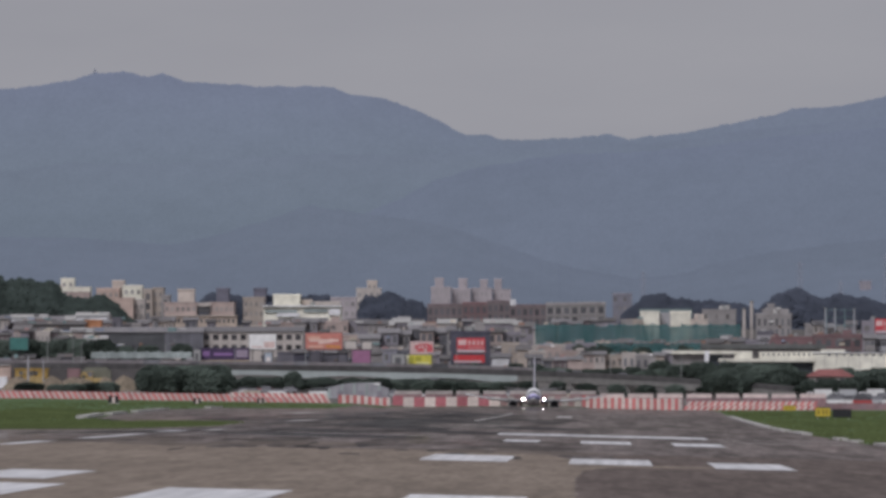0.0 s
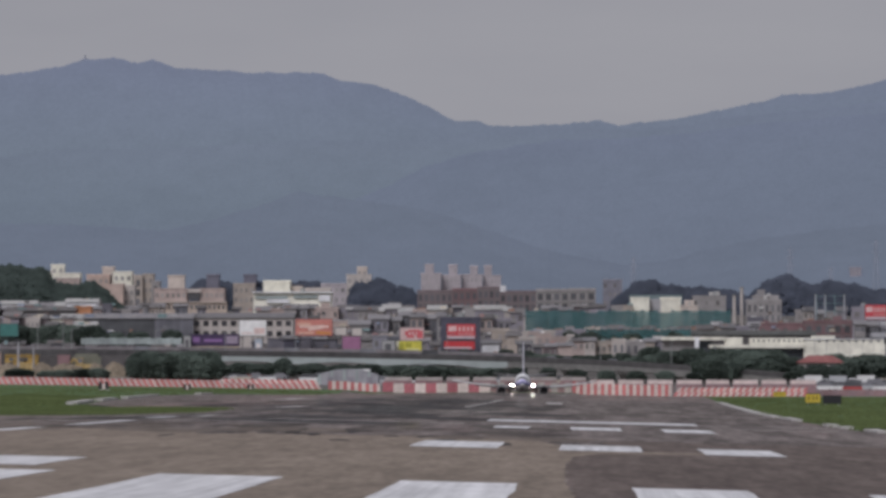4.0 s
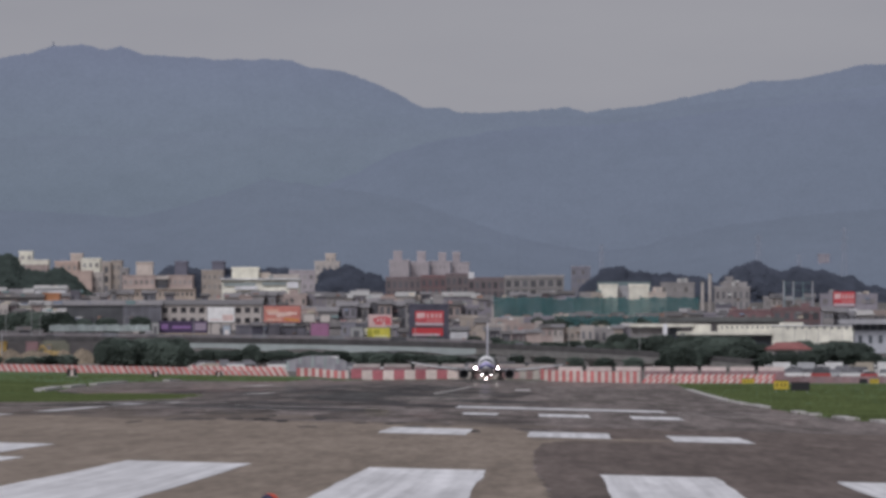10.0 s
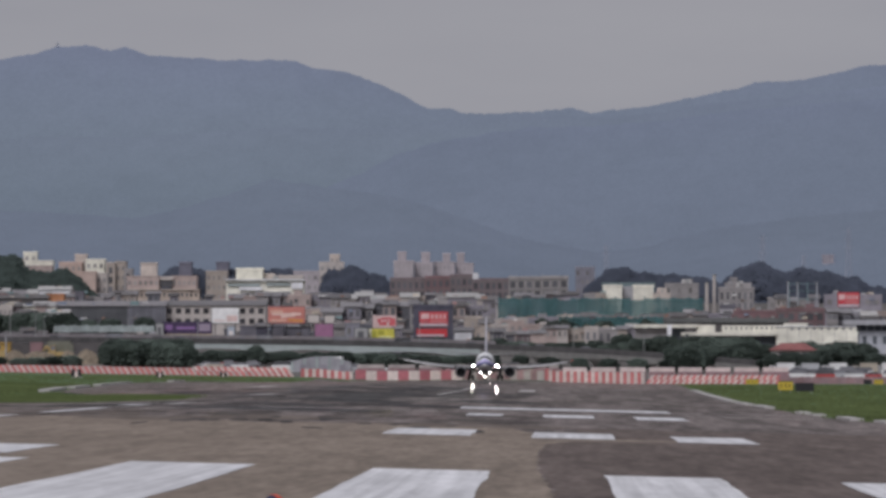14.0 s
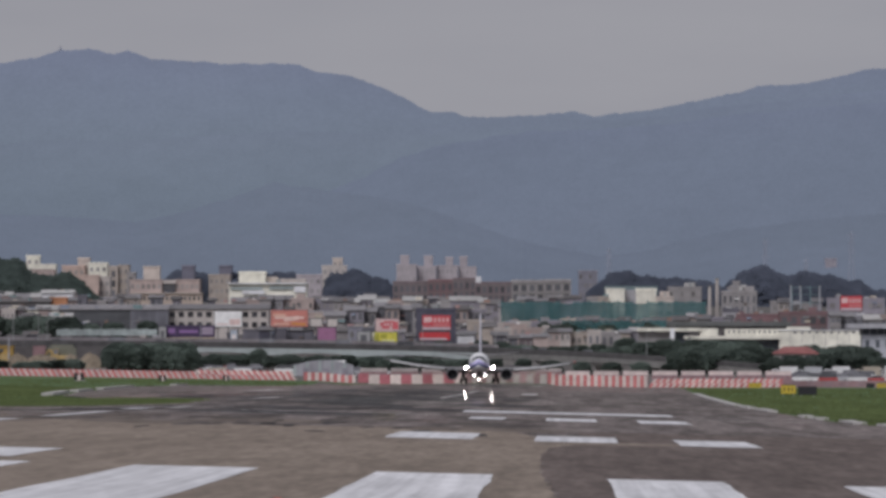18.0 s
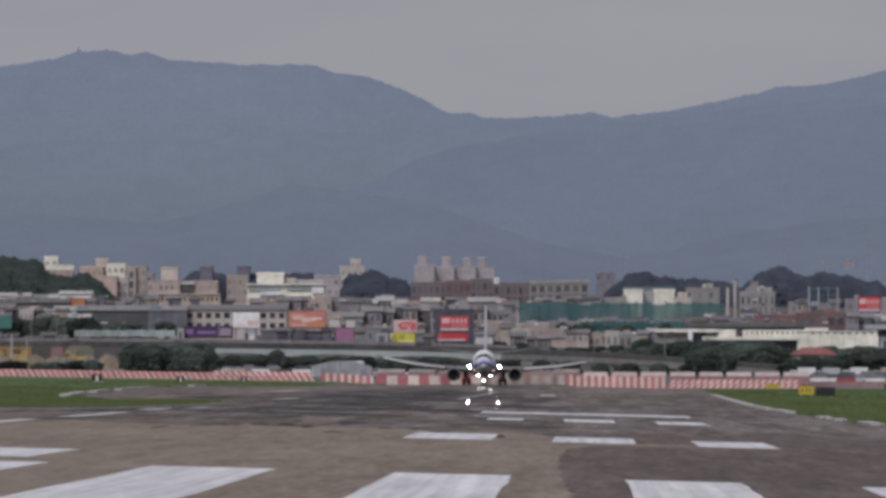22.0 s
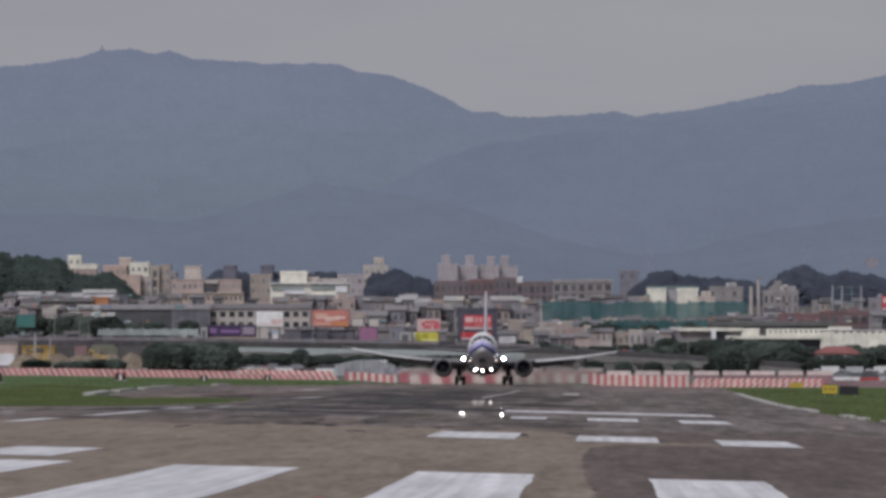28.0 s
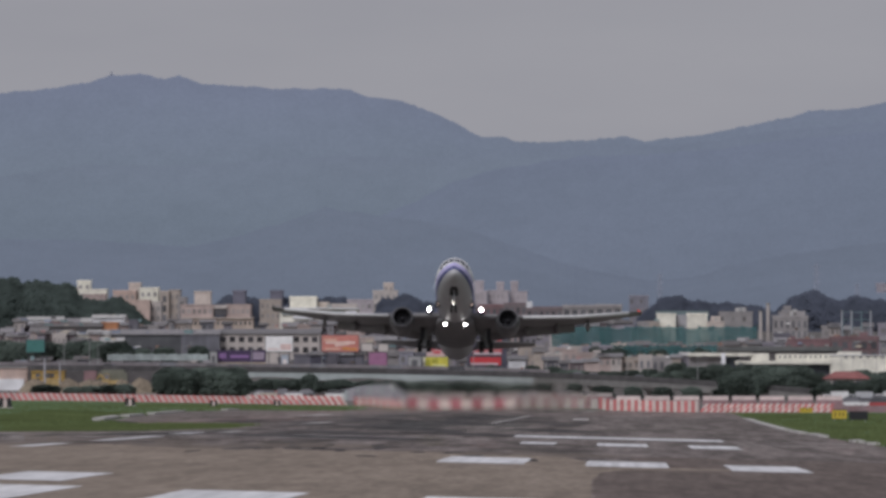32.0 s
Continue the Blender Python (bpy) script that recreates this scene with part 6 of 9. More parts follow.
building("town_house", -41.51, -38.46, 18.9, 3101, 10.0, "brown", 2, 2, "none", "dark", "small brown town house among others")
building("town_house", -38.2, -35.31, 18.63, 3104, 8.0, "stone", 2, 2, "small", "dark", "small stone town house among others")
building("town_house", -30.87, -28.01, 20.07, 3096, 7.0, "stone", 1, 2, "small", "dark", "small stone town house among others")
building("town_house", -27.55, -25.79, 20.83, 3102, 7.0, "mauve", 1, 1, "none", "dark", "small mauve town house among others")
building("town_house", -25.58, -21.53, 19.63, 3098, 9.0, "mauve", 2, 3, "none", "dark", "small mauve town house among others")
building("town_house", -174.15, -172.61, 15.58, 3008, 8.0, "stone", 2, 1, "small", "tin", "small stone town house among others")
building("town_house", -172.49, -170.13, 15.42, 3008, 10.0, "brown", 2, 2, "tall", "tin", "small brown town house among others")
building("town_house", -169.92, -166.54, 14.5, 3004, 8.0, "beige", 1, 2, "small", "dark", "small beige town house among others")
building("town_house", -166.57, -163.41, 15.21, 3005, 8.0, "beige", 2, 2, "none", "flat", "small beige town house among others")
building("town_house", -159.43, -155.59, 14.77, 3006, 7.0, "tan", 2, 3, "none", "tin", "small tan town house among others")
building("town_house", -155.29, -151.87, 14.57, 3006, 7.0, "tan", 1, 2, "small", "flat", "small tan town house among others")
building("town_house", -151.03, -146.98, 16.63, 3002, 10.0, "brown", 1, 3, "none", "tin", "small brown town house among others")
building("town_house", -145.27, -143.31, 16.0, 3024, 10.0, "beige", 2, 1, "small", "dark", "small beige town house among others")
building("town_house", -140.8, -138.75, 16.53, 3010, 10.0, "louvre", 2, 1, "small", "tin", "small louvre town house among others")
building("town_house", -135.28, -131.97, 15.66, 3015, 7.0, "stone", 1, 2, "small", "flat", "small stone town house among others")
building("town_house", -130.27, -126.62, 14.9, 3014, 10.0, "louvre", 2, 3, "none", "dark", "small louvre town house among others")
building("town_house", -123.04, -119.82, 15.31, 3012, 10.0, "mauve", 1, 2, "tall", "tin", "small mauve town house among others")
building("town_house", -119.24, -116.68, 16.37, 3007, 9.0, "rose", 2, 2, "small", "dark", "small rose town house among others")
building("town_house", -116.75, -113.0, 14.52, 3009, 8.0, "mauve", 2, 3, "small", "dark", "small mauve town house among others")
building("town_house", -113.09, -110.69, 16.38, 3018, 8.0, "mauve", 2, 2, "small", "flat", "small mauve town house among others")
building("town_house", -110.81, -108.25, 16.38, 3021, 8.0, "dark", 2, 2, "tall", "flat", "small dark town house among others")
building("town_house", -108.02, -103.98, 15.67, 3011, 7.0, "mauve", 2, 3, "none", "flat", "small mauve town house among others")
building("town_house", -104.61, -102.84, 16.31, 3023, 10.0, "mauve", 2, 1, "tall", "dark", "small mauve town house among others")
building("town_house", -102.39, -99.11, 15.94, 3016, 10.0, "beige", 2, 2, "small", "dark", "small beige town house among others")
building("town_house", -98.36, -96.7, 16.66, 3010, 8.0, "stone", 1, 1, "tall", "flat", "small stone town house among others")
building("town_house", -96.91, -95.46, 15.72, 3023, 7.0, "beige", 2, 1, "none", "tin", "small beige town house among others")
building("town_house", -95.55, -93.42, 16.44, 3023, 7.0, "rose", 1, 1, "small", "tin", "small rose town house among others")
building("town_house", -93.23, -89.74, 15.52, 3023, 8.0, "beige", 2, 2, "none", "flat", "small beige town house among others")
building("town_house", -89.5, -86.63, 15.02, 3011, 8.0, "rose", 2, 2, "small", "dark", "small rose town house among others")
building("town_house", -86.35, -82.97, 14.72, 3012, 9.0, "tan", 1, 2, "small", "dark", "small tan town house among others")
building("town_house", -80.33, -77.4, 14.98, 3023, 9.0, "beige", 1, 2, "tall", "tin", "small beige town house among others")
building("town_house", -76.4, -72.94, 15.11, 3005, 10.0, "dark", 2, 2, "none", "tin", "small dark town house among others")
building("town_house", -73.2, -70.99, 15.71, 3012, 9.0, "brown", 2, 2, "small", "flat", "small brown town house among others")
building("town_house", -67.86, -64.99, 16.35, 3018, 7.0, "brown", 2, 2, "none", "tin", "small brown town house among others")
building("town_house", -61.22, -59.15, 15.32, 3018, 7.0, "brown", 2, 1, "tall", "dark", "small brown town house among others")
building("town_house", -58.57, -55.05, 15.52, 3007, 7.0, "tan", 2, 2, "none", "flat", "small tan town house among others")
building("town_house", -54.87, -52.98, 14.98, 3004, 9.0, "dark", 2, 1, "small", "dark", "small dark town house among others")
building("town_house", -53.28, -50.38, 16.02, 3015, 9.0, "brown", 2, 2, "small", "tin", "small brown town house among others")
building("town_house", -50.48, -46.69, 15.14, 3010, 9.0, "mauve", 2, 3, "small", "dark", "small mauve town house among others")
building("town_house", -46.92, -44.26, 15.84, 3006, 9.0, "rose", 1, 2, "tall", "dark", "small rose town house among others")
building("town_house", -40.37, -37.91, 16.16, 3001, 10.0, "rose", 2, 2, "small", "flat", "small rose town house among others")
building("town_house", -34.87, -33.12, 16.63, 3021, 10.0, "louvre", 2, 1, "tall", "flat", "small louvre town house among others")
building("town_house", -32.67, -29.77, 14.68, 3002, 7.0, "dark", 2, 2, "none", "dark", "small dark town house among others")
building("town_house", -29.51, -25.92, 15.49, 3022, 9.0, "mauve", 2, 3, "small", "dark", "small mauve town house among others")
building("town_house", -26.08, -22.98, 14.87, 3011, 7.0, "stone", 2, 2, "none", "tin", "small stone town house among others")
building("town_house", -23.11, -19.49, 15.2, 3016, 10.0, "brown", 2, 3, "none", "dark", "small brown town house among others")
building("town_house", -18.82, -17.04, 16.13, 3017, 8.0, "beige", 2, 1, "small", "flat", "small beige town house among others")
building("town_house", -17.01, -14.27, 16.17, 3012, 7.0, "rose", 2, 2, "small", "flat", "small rose town house among others")
building("town_house", -163.56, -159.93, 12.14, 2921, 8.0, "mauve", 2, 3, "small", "flat", "small mauve town house among others")
building("town_house", -159.34, -155.99, 12.55, 2916, 7.0, "mauve", 1, 2, "tall", "dark", "small mauve town house among others")
building("town_house", -155.77, -153.31, 12.65, 2908, 10.0, "tan", 1, 2, "tall", "dark", "small tan town house among others")
building("town_house", -153.07, -150.99, 11.83, 2911, 10.0, "mauve", 2, 2, "none", "flat", "small mauve town house among others")
building("town_house", -151.26, -149.37, 11.96, 2913, 9.0, "beige", 1, 1, "small", "dark", "small beige town house among others")
building("town_house", -148.91, -146.53, 11.98, 2906, 8.0, "mauve", 2, 2, "none", "dark", "small mauve town house among others")
building("town_house", -146.86, -143.55, 12.91, 2914, 10.0, "louvre", 2, 2, "tall", "dark", "small louvre town house among others")
building("town_house", -143.81, -140.69, 12.2, 2925, 9.0, "brown", 2, 2, "tall", "dark", "small brown town house among others")
building("town_house", -136.16, -133.98, 11.93, 2907, 8.0, "mauve", 1, 2, "small", "dark", "small mauve town house among others")
building("town_house", -134.62, -131.19, 12.62, 2923, 8.0, "dark", 2, 2, "none", "dark", "small dark town house among others")
building("town_house", -130.98, -127.53, 11.83, 2924, 9.0, "louvre", 1, 2, "small", "flat", "small louvre town house among others")
building("town_house", -125.22, -123.57, 12.45, 2907, 8.0, "dark", 2, 1, "none", "dark", "small dark town house among others")
building("town_house", -119.17, -116.19, 12.68, 2922, 7.0, "beige", 2, 2, "small", "tin", "small beige town house among others")
building("town_house", -115.05, -113.62, 12.36, 2907, 10.0, "beige", 2, 1, "none", "flat", "small beige town house among others")
building("town_house", -112.17, -110.39, 11.93, 2926, 10.0, "beige", 2, 1, "none", "tin", "small beige town house among others")
building("town_house", -109.32, -106.84, 11.7, 2904, 9.0, "rose", 2, 2, "small", "flat", "small rose town house among others")
building("town_house", -104.38, -101.78, 12.01, 2903, 10.0, "rose", 1, 2, "tall", "flat", "small rose town house among others")
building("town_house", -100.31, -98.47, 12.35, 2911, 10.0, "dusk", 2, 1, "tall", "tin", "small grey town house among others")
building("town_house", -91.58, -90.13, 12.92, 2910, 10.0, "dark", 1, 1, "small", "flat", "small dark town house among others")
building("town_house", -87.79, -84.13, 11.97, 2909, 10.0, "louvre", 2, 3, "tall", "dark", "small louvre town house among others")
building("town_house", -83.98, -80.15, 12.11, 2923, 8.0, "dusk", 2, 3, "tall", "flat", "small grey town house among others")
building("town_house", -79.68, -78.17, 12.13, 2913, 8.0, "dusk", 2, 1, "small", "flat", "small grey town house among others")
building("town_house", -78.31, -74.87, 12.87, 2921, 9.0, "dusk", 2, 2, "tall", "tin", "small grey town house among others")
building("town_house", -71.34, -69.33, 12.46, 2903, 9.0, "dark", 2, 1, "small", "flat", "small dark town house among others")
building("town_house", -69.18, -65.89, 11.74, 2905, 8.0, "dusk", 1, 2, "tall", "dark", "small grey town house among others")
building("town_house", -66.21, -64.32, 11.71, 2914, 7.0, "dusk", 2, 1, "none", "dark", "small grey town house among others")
building("town_house", -61.05, -57.92, 12.29, 2905, 10.0, "dark", 2, 2, "none", "dark", "small dark town house among others")
building("town_house", -58.61, -54.93, 12.46, 2924, 7.0, "dark", 1, 3, "tall", "tin", "small dark town house among others")
building("town_house", -54.46, -50.74, 11.89, 2921, 9.0, "louvre", 1, 3, "tall", "dark", "small louvre town house among others")
building("town_house", -48.5, -44.71, 11.81, 2917, 7.0, "louvre", 1, 3, "small", "tin", "small louvre town house among others")
building("town_house", -40.23, -38.17, 11.78, 2921, 10.0, "mauve", 2, 1, "small", "dark", "small mauve town house among others")
building("town_house", -37.89, -36.02, 11.59, 2907, 8.0, "mauve", 2, 1, "tall", "dark", "small mauve town house among others")
building("town_house", -35.99, -33.41, 12.93, 2903, 8.0, "brown", 2, 2, "none", "dark", "small brown town house among others")
building("town_house", -33.27, -30.84, 12.97, 2903, 8.0, "brown", 1, 2, "small", "dark", "small brown town house among others")
building("town_house", -30.97, -27.95, 12.2, 2904, 7.0, "dusk", 2, 2, "tall", "tin", "small grey town house among others")
building("town_house", -28.04, -24.11, 12.84, 2912, 9.0, "mauve", 1, 3, "small", "dark", "small mauve town house among others")
building("town_house", -19.66, -15.79, 12.71, 2921, 10.0, "dark", 2, 3, "small", "tin", "small dark town house among others")
building("town_house", -15.28, -12.78, 11.89, 2911, 8.0, "louvre", 1, 2, "small", "dark", "small louvre town house among others")
building("town_house", -12.53, -8.66, 12.11, 2924, 9.0, "brown", 2, 3, "small", "tin", "small brown town house among others")
building("town_house", -8.42, -4.71, 12.32, 2914, 7.0, "rose", 2, 3, "none", "tin", "small rose town house among others")
billboard(-93.98, -86.7, 14.36, 18.45, 2880, "white", "white billboard with a pale pink print on a steel frame")
billboard(-78.88, -69.02, 14.36, 18.76, 2882, "orange", "orange-red billboard with a pale sweep on a steel frame")
billboard(-106.79, -93.65, 11.59, 14.61, 2870, "purple", "long purple billboard beside the road")
billboard(-50.69, -44.34, 12.97, 16.45, 2875, "redwhite", "red and white billboard on a steel frame")
billboard(-51.62, -44.83, 9.62, 12.79, 2868, "yellow", "bright yellow billboard with dark marks")
billboard(-38.07, -30.51, 13.4, 17.33, 2870, "redtext", "large red billboard with white marks in a dark frame")
billboard(-38.77, -30.62, 10.67, 12.78, 2866, "red", "low red banner board under the large billboard")
billboard(81.93, 88.31, 20.46, 24.83, 3190, "redtext", "red billboard with white marks on a roof")
billboard(-65.96, -61.13, 10.23, 14.0, 2868, "magenta", "magenta sign board beside the road")
billboard(-68.12, -65.09, 14.49, 16.46, 2876, "whiteplain", "small white sign board")
billboard(-63.57, -61.0, 14.34, 16.31, 2876, "whiteplain", "small white sign board")
billboard(-55.36, -51.89, 9.47, 12.93, 2866, "grey", "grey board with an opening's shade printed as a dark mark")
billboard(-108.38, -106.57, 10.38, 14.15, 2868, "grey", "grey upright board beside the purple billboard")
billboard(-159.3, -154.4, 14.3, 17.6, 2900, "teal", "faded teal board beside the trees")
billboard(-89.3, -87.49, 10.52, 13.39, 2866, "bluewhite", "pale blue and white upright sign")
viaduct([(-173.18, 9.91), (-129.52, 9.91), (-96.05, 9.62), (-62.58, 9.18), (-45.11, 8.81), (-29.11, 8.38), (-13.1, 7.87), (1.46, 7.29), (16.01, 6.49), (30.56, 5.54), (45.11, 4.38), (62.58, 3.07)], 2765)
woods([(-214.51, 41.16), (-189.28, 39.9), (-179.72, 39.18), (-175.76, 38.63), (-172.15, 36.11), (-168.55, 34.13), (-164.94, 33.05), (-161.88, 33.41), (-158.09, 33.77), (-154.49, 31.78), (-152.32, 29.26), (-149.26, 26.74), (-145.11, 25.3)], 3425, "dark wooded hill behind the houses")
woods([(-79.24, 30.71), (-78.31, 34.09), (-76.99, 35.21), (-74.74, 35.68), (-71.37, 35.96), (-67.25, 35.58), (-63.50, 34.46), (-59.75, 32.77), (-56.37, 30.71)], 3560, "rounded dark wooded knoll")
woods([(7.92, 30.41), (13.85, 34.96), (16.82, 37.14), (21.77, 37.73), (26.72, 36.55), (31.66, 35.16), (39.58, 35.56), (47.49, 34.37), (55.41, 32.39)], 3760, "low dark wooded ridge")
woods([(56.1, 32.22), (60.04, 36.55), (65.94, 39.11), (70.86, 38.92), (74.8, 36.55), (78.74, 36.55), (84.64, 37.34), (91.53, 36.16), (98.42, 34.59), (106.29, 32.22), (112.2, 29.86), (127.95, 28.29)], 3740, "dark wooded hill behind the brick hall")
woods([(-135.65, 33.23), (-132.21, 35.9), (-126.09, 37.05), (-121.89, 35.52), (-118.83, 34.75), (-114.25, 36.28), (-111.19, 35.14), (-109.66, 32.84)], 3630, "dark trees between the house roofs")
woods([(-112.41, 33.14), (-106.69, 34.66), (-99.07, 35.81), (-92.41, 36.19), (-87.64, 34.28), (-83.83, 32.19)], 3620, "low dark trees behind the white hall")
tree(-150.09, 2940, 6.19, 17.57)
tree(-144.93, 2945, 6.97, 18.53)
tree(-139.03, 2935, 6.80, 17.85)
tree(-134.16, 2930, 4.63, 16.28)
tree(-157.06, 2940, 7.74, 18.19)
tree(-114.89, 2950, 5.59, 17.0)
tree(-124.63, 2960, 6.23, 16.43)
tree(-130.64, 2955, 5.60, 16.09)
tree(-77.88, 2730, 4.31, 8.65)
tree(-84.93, 2735, 5.76, 6.93)
tree(-70.66, 2740, 7.21, 6.66)
tree(-62.01, 2740, 7.21, 6.37)
tree(-53.36, 2740, 6.35, 6.37)
tree(-44.71, 2740, 6.35, 6.08)
tree(-89.25, 2735, 4.32, 7.37)
tree(-11.17, 2830, 4.47, 9.81)
tree(-5.96, 2830, 3.87, 9.21)
tree(-0.74, 2830, 4.17, 9.36)
tree(3.72, 2830, 4.47, 9.81)
tree(8.64, 2830, 4.77, 10.11)
tree(12.66, 2830, 4.17, 9.51)
tree(16.26, 2860, 6.32, 12.01)
tree(20.25, 2850, 5.10, 10.47)
tree(23.96, 2845, 5.09, 10.75)
tree(28.0, 2800, 5.89, 8.84)
tree(33.04, 2790, 6.46, 9.69)
tree(37.51, 2795, 7.06, 10.59)
tree(42.58, 2790, 7.34, 10.42)
tree(47.64, 2785, 6.74, 9.97)
tree(51.94, 2780, 6.44, 9.07)
tree(56.96, 2775, 5.84, 7.31)
tree(62.07, 2775, 6.43, 7.89)
tree(67.31, 2780, 6.44, 8.78)
tree(64.11, 2800, 5.31, 10.01)
tree(72.56, 2785, 6.74, 9.68)
tree(77.69, 2785, 6.74, 9.38)
tree(83.4, 2742, 4.2, 4.9, "bush")
tree(-85.5, 2850, 6.00, 10.17)
tree(-22.24, 2855, 4.51, 11.09)
tree(-16.5, 2850, 4.50, 10.77)
tree(60.37, 3100, 3.92, 17.47)
tree(89.88, 3105, 6.54, 18.48)
tree(29.04, 2759, 5.56, 8.46)
tree(31.28, 2739, 6.47, 8.2)
tree(33.89, 2752, 4.96, 7.68)
tree(36.54, 2766, 5.56, 7.3)
tree(39.17, 2777, 7.17, 8.69)
tree(41.87, 2791, 5.39, 8.31)
tree(44.17, 2779, 6.35, 8.0)
tree(46.56, 2773, 5.13, 7.94)
tree(49.36, 2791, 5.79, 9.9)
tree(51.87, 2792, 6.25, 8.09)
tree(53.77, 2761, 6.81, 5.34)
tree(56.95, 2796, 7.12, 5.95)
tree(58.35, 2744, 7.19, 6.26)
tree(61.22, 2763, 5.51, 5.29)
tree(63.81, 2768, 6.60, 6.07)
tree(66.41, 2773, 5.98, 9.01)
tree(69.04, 2779, 6.51, 7.57)
tree(72.04, 2799, 7.47, 7.74)
tree(74.33, 2791, 6.77, 9.56)
tree(76.3, 2772, 7.49, 7.55)
tree(78.4, 2789, 6.2, 8.7)
tree(80.1, 2739, 5.2, 6.6)
tree(87.2, 2744, 4.4, 4.6, "bush")
tree(-92.64, 2729, 3.54, 6.5)
tree(-85.92, 2753, 4.93, 6.88)
tree(-78.47, 2756, 5.47, 6.68)
tree(-70.65, 2745, 4.09, 7.15)
tree(-63.0, 2739, 3.52, 7.0)
tree(-55.3, 2729, 4.67, 7.02)
tree(-48.29, 2755, 5.24, 6.74)
tree(-40.54, 2741, 5.27, 6.48)
tree(-33.08, 2745, 4.52, 6.03)
tree(-25.66, 2754, 4.61, 5.93)
tree(-18.08, 2748, 4.50, 5.98)
tree(-10.58, 2755, 3.96, 6.0)
tree(-3.02, 2728, 4.49, 5.52)
tree(4.45, 2729, 4.28, 5.33)
tree(11.93, 2730, 4.69, 5.13)
tree(19.52, 2747, 4.74, 5.19)
tree(27.06, 2749, 4.19, 4.76)
tree(-167.4, 2945, 5.33, 18.52)
tree(-163.97, 2939, 7.64, 17.98)
tree(-160.71, 2936, 6.72, 17.79)
tree(-157.99, 2943, 6.04, 17.7)
tree(-155.16, 2948, 6.02, 17.7)
tree(-152.0, 2947, 5.34, 17.19)
tree(-149.0, 2949, 6.05, 18.12)
tree(-145.35, 2938, 5.85, 18.15)
tree(-142.12, 2935, 6.98, 18.35)
tree(-139.17, 2938, 6.08, 16.45)
tree(-135.94, 2935, 7.37, 18.18)
tree(-16.41, 2835, 3.95, 8.77)
tree(-13.74, 2837, 3.32, 9.69)
tree(-11.08, 2845, 3.28, 8.89)
tree(-8.39, 2845, 3.27, 9.52)
tree(-5.66, 2832, 3.94, 8.85)
tree(-2.99, 2844, 3.19, 9.5)
tree(-0.3, 2834, 3.39, 9.41)
tree(2.4, 2848, 3.63, 9.37)
tree(5.1, 2848, 3.23, 9.86)
tree(7.76, 2834, 4.30, 8.64)
tree(10.42, 2828, 4.39, 8.7)
tree(13.16, 2841, 4.11, 8.84)
tree(15.8, 2832, 3.75, 9.47)
tree(18.52, 2838, 3.33, 9.75)
tree(-5.64, 3059, 3.68, 16.9, "bush")
tree(-3.55, 3067, 3.57, 16.05, "bush")
tree(-1.45, 3067, 3.77, 16.38, "bush")
tree(0.64, 3055, 3.62, 16.78, "bush")
tree(2.74, 3059, 3.54, 16.43, "bush")
tree(4.83, 3060, 3.81, 16.35, "bush")
tree(6.93, 3059, 3.14, 16.11, "bush")
tree(9.02, 3061, 3.65, 16.6, "bush")
tree(11.12, 3058, 3.42, 16.15, "bush")
tree(13.21, 3057, 3.66, 16.05, "bush")
tree(15.31, 3065, 3.69, 16.93, "bush")
tree(17.41, 3063, 3.73, 16.89, "bush")
tree(19.5, 3059, 3.16, 16.43, "bush")
tree(21.6, 3060, 3.36, 16.19, "bush")
tree(23.69, 3055, 2.95, 16.82, "bush")
tree(25.79, 3057, 2.97, 16.0, "bush")
tree(27.88, 3066, 2.98, 16.46, "bush")
tree(29.98, 3059, 3.20, 16.6, "bush")
tree(32.07, 3063, 3.47, 16.59, "bush")
hedge_rng = random.Random(31)
for k in range(24):
    hx = -90.5 + 2.9 * k
    tree(hx, 2752, hedge_rng.uniform(4.4, 5.6), lerp(hx, (-90, -25), (7.0, 5.7)) + hedge_rng.uniform(-0.35, 0.25), "bush")
for row_y, top in ((2701, 9.7), (2697, 9.3), (2692, 8.7)):
    for k in range(10):
        tree(-113.4 + 2.0 * k + row_y % 3 * 0.7 + hedge_rng.uniform(-0.5, 0.5), row_y, hedge_rng.uniform(5.2, 6.6), top + hedge_rng.uniform(-0.4, 0.35), "bush")
tree(-135.92, 2690, 5.10, 4.86, "bush")
tree(-131.67, 2690, 5.66, 5.14, "bush")
tree(-126.81, 2692, 7.08, 5.43, "bush")
tree(-123.17, 2690, 5.10, 5.57, "bush")
tree(-142.99, 2690, 7.08, 5.43, "bush")
tree(33.31, 2797, 4.32, 11.62)
tree(35.22, 2801, 4.89, 11.28)
tree(37.14, 2796, 4.09, 11.29)
tree(39.05, 2802, 4.98, 11.28)
tree(40.97, 2804, 4.75, 11.21)
tree(42.88, 2799, 4.56, 10.85)
tree(44.8, 2800, 4.85, 11.17)
tree(46.72, 2798, 4.62, 10.86)
tree(48.63, 2796, 4.46, 11.22)
tree(59.94, 2811, 4.93, 9.5)
tree(62.3, 2811, 4.71, 9.61)
tree(64.96, 2806, 3.72, 9.04)
tree(67.32, 2808, 4.85, 9.06)
tree(69.68, 2808, 4.63, 9.3)
tree(72.34, 2801, 4.41, 9.88)
tree(75.0, 2802, 4.69, 9.84)
tree(57.07, 2738, 3.28, 6.72, "bush")
tree(59.37, 2738, 4.19, 6.67, "bush")
tree(61.97, 2738, 3.20, 6.19, "bush")
tree(19.43, 2836, 4.85, 10.73)
tree(21.67, 2844, 5.01, 10.85)
tree(23.92, 2844, 3.64, 10.6)
tree(26.16, 2841, 4.66, 11.49)
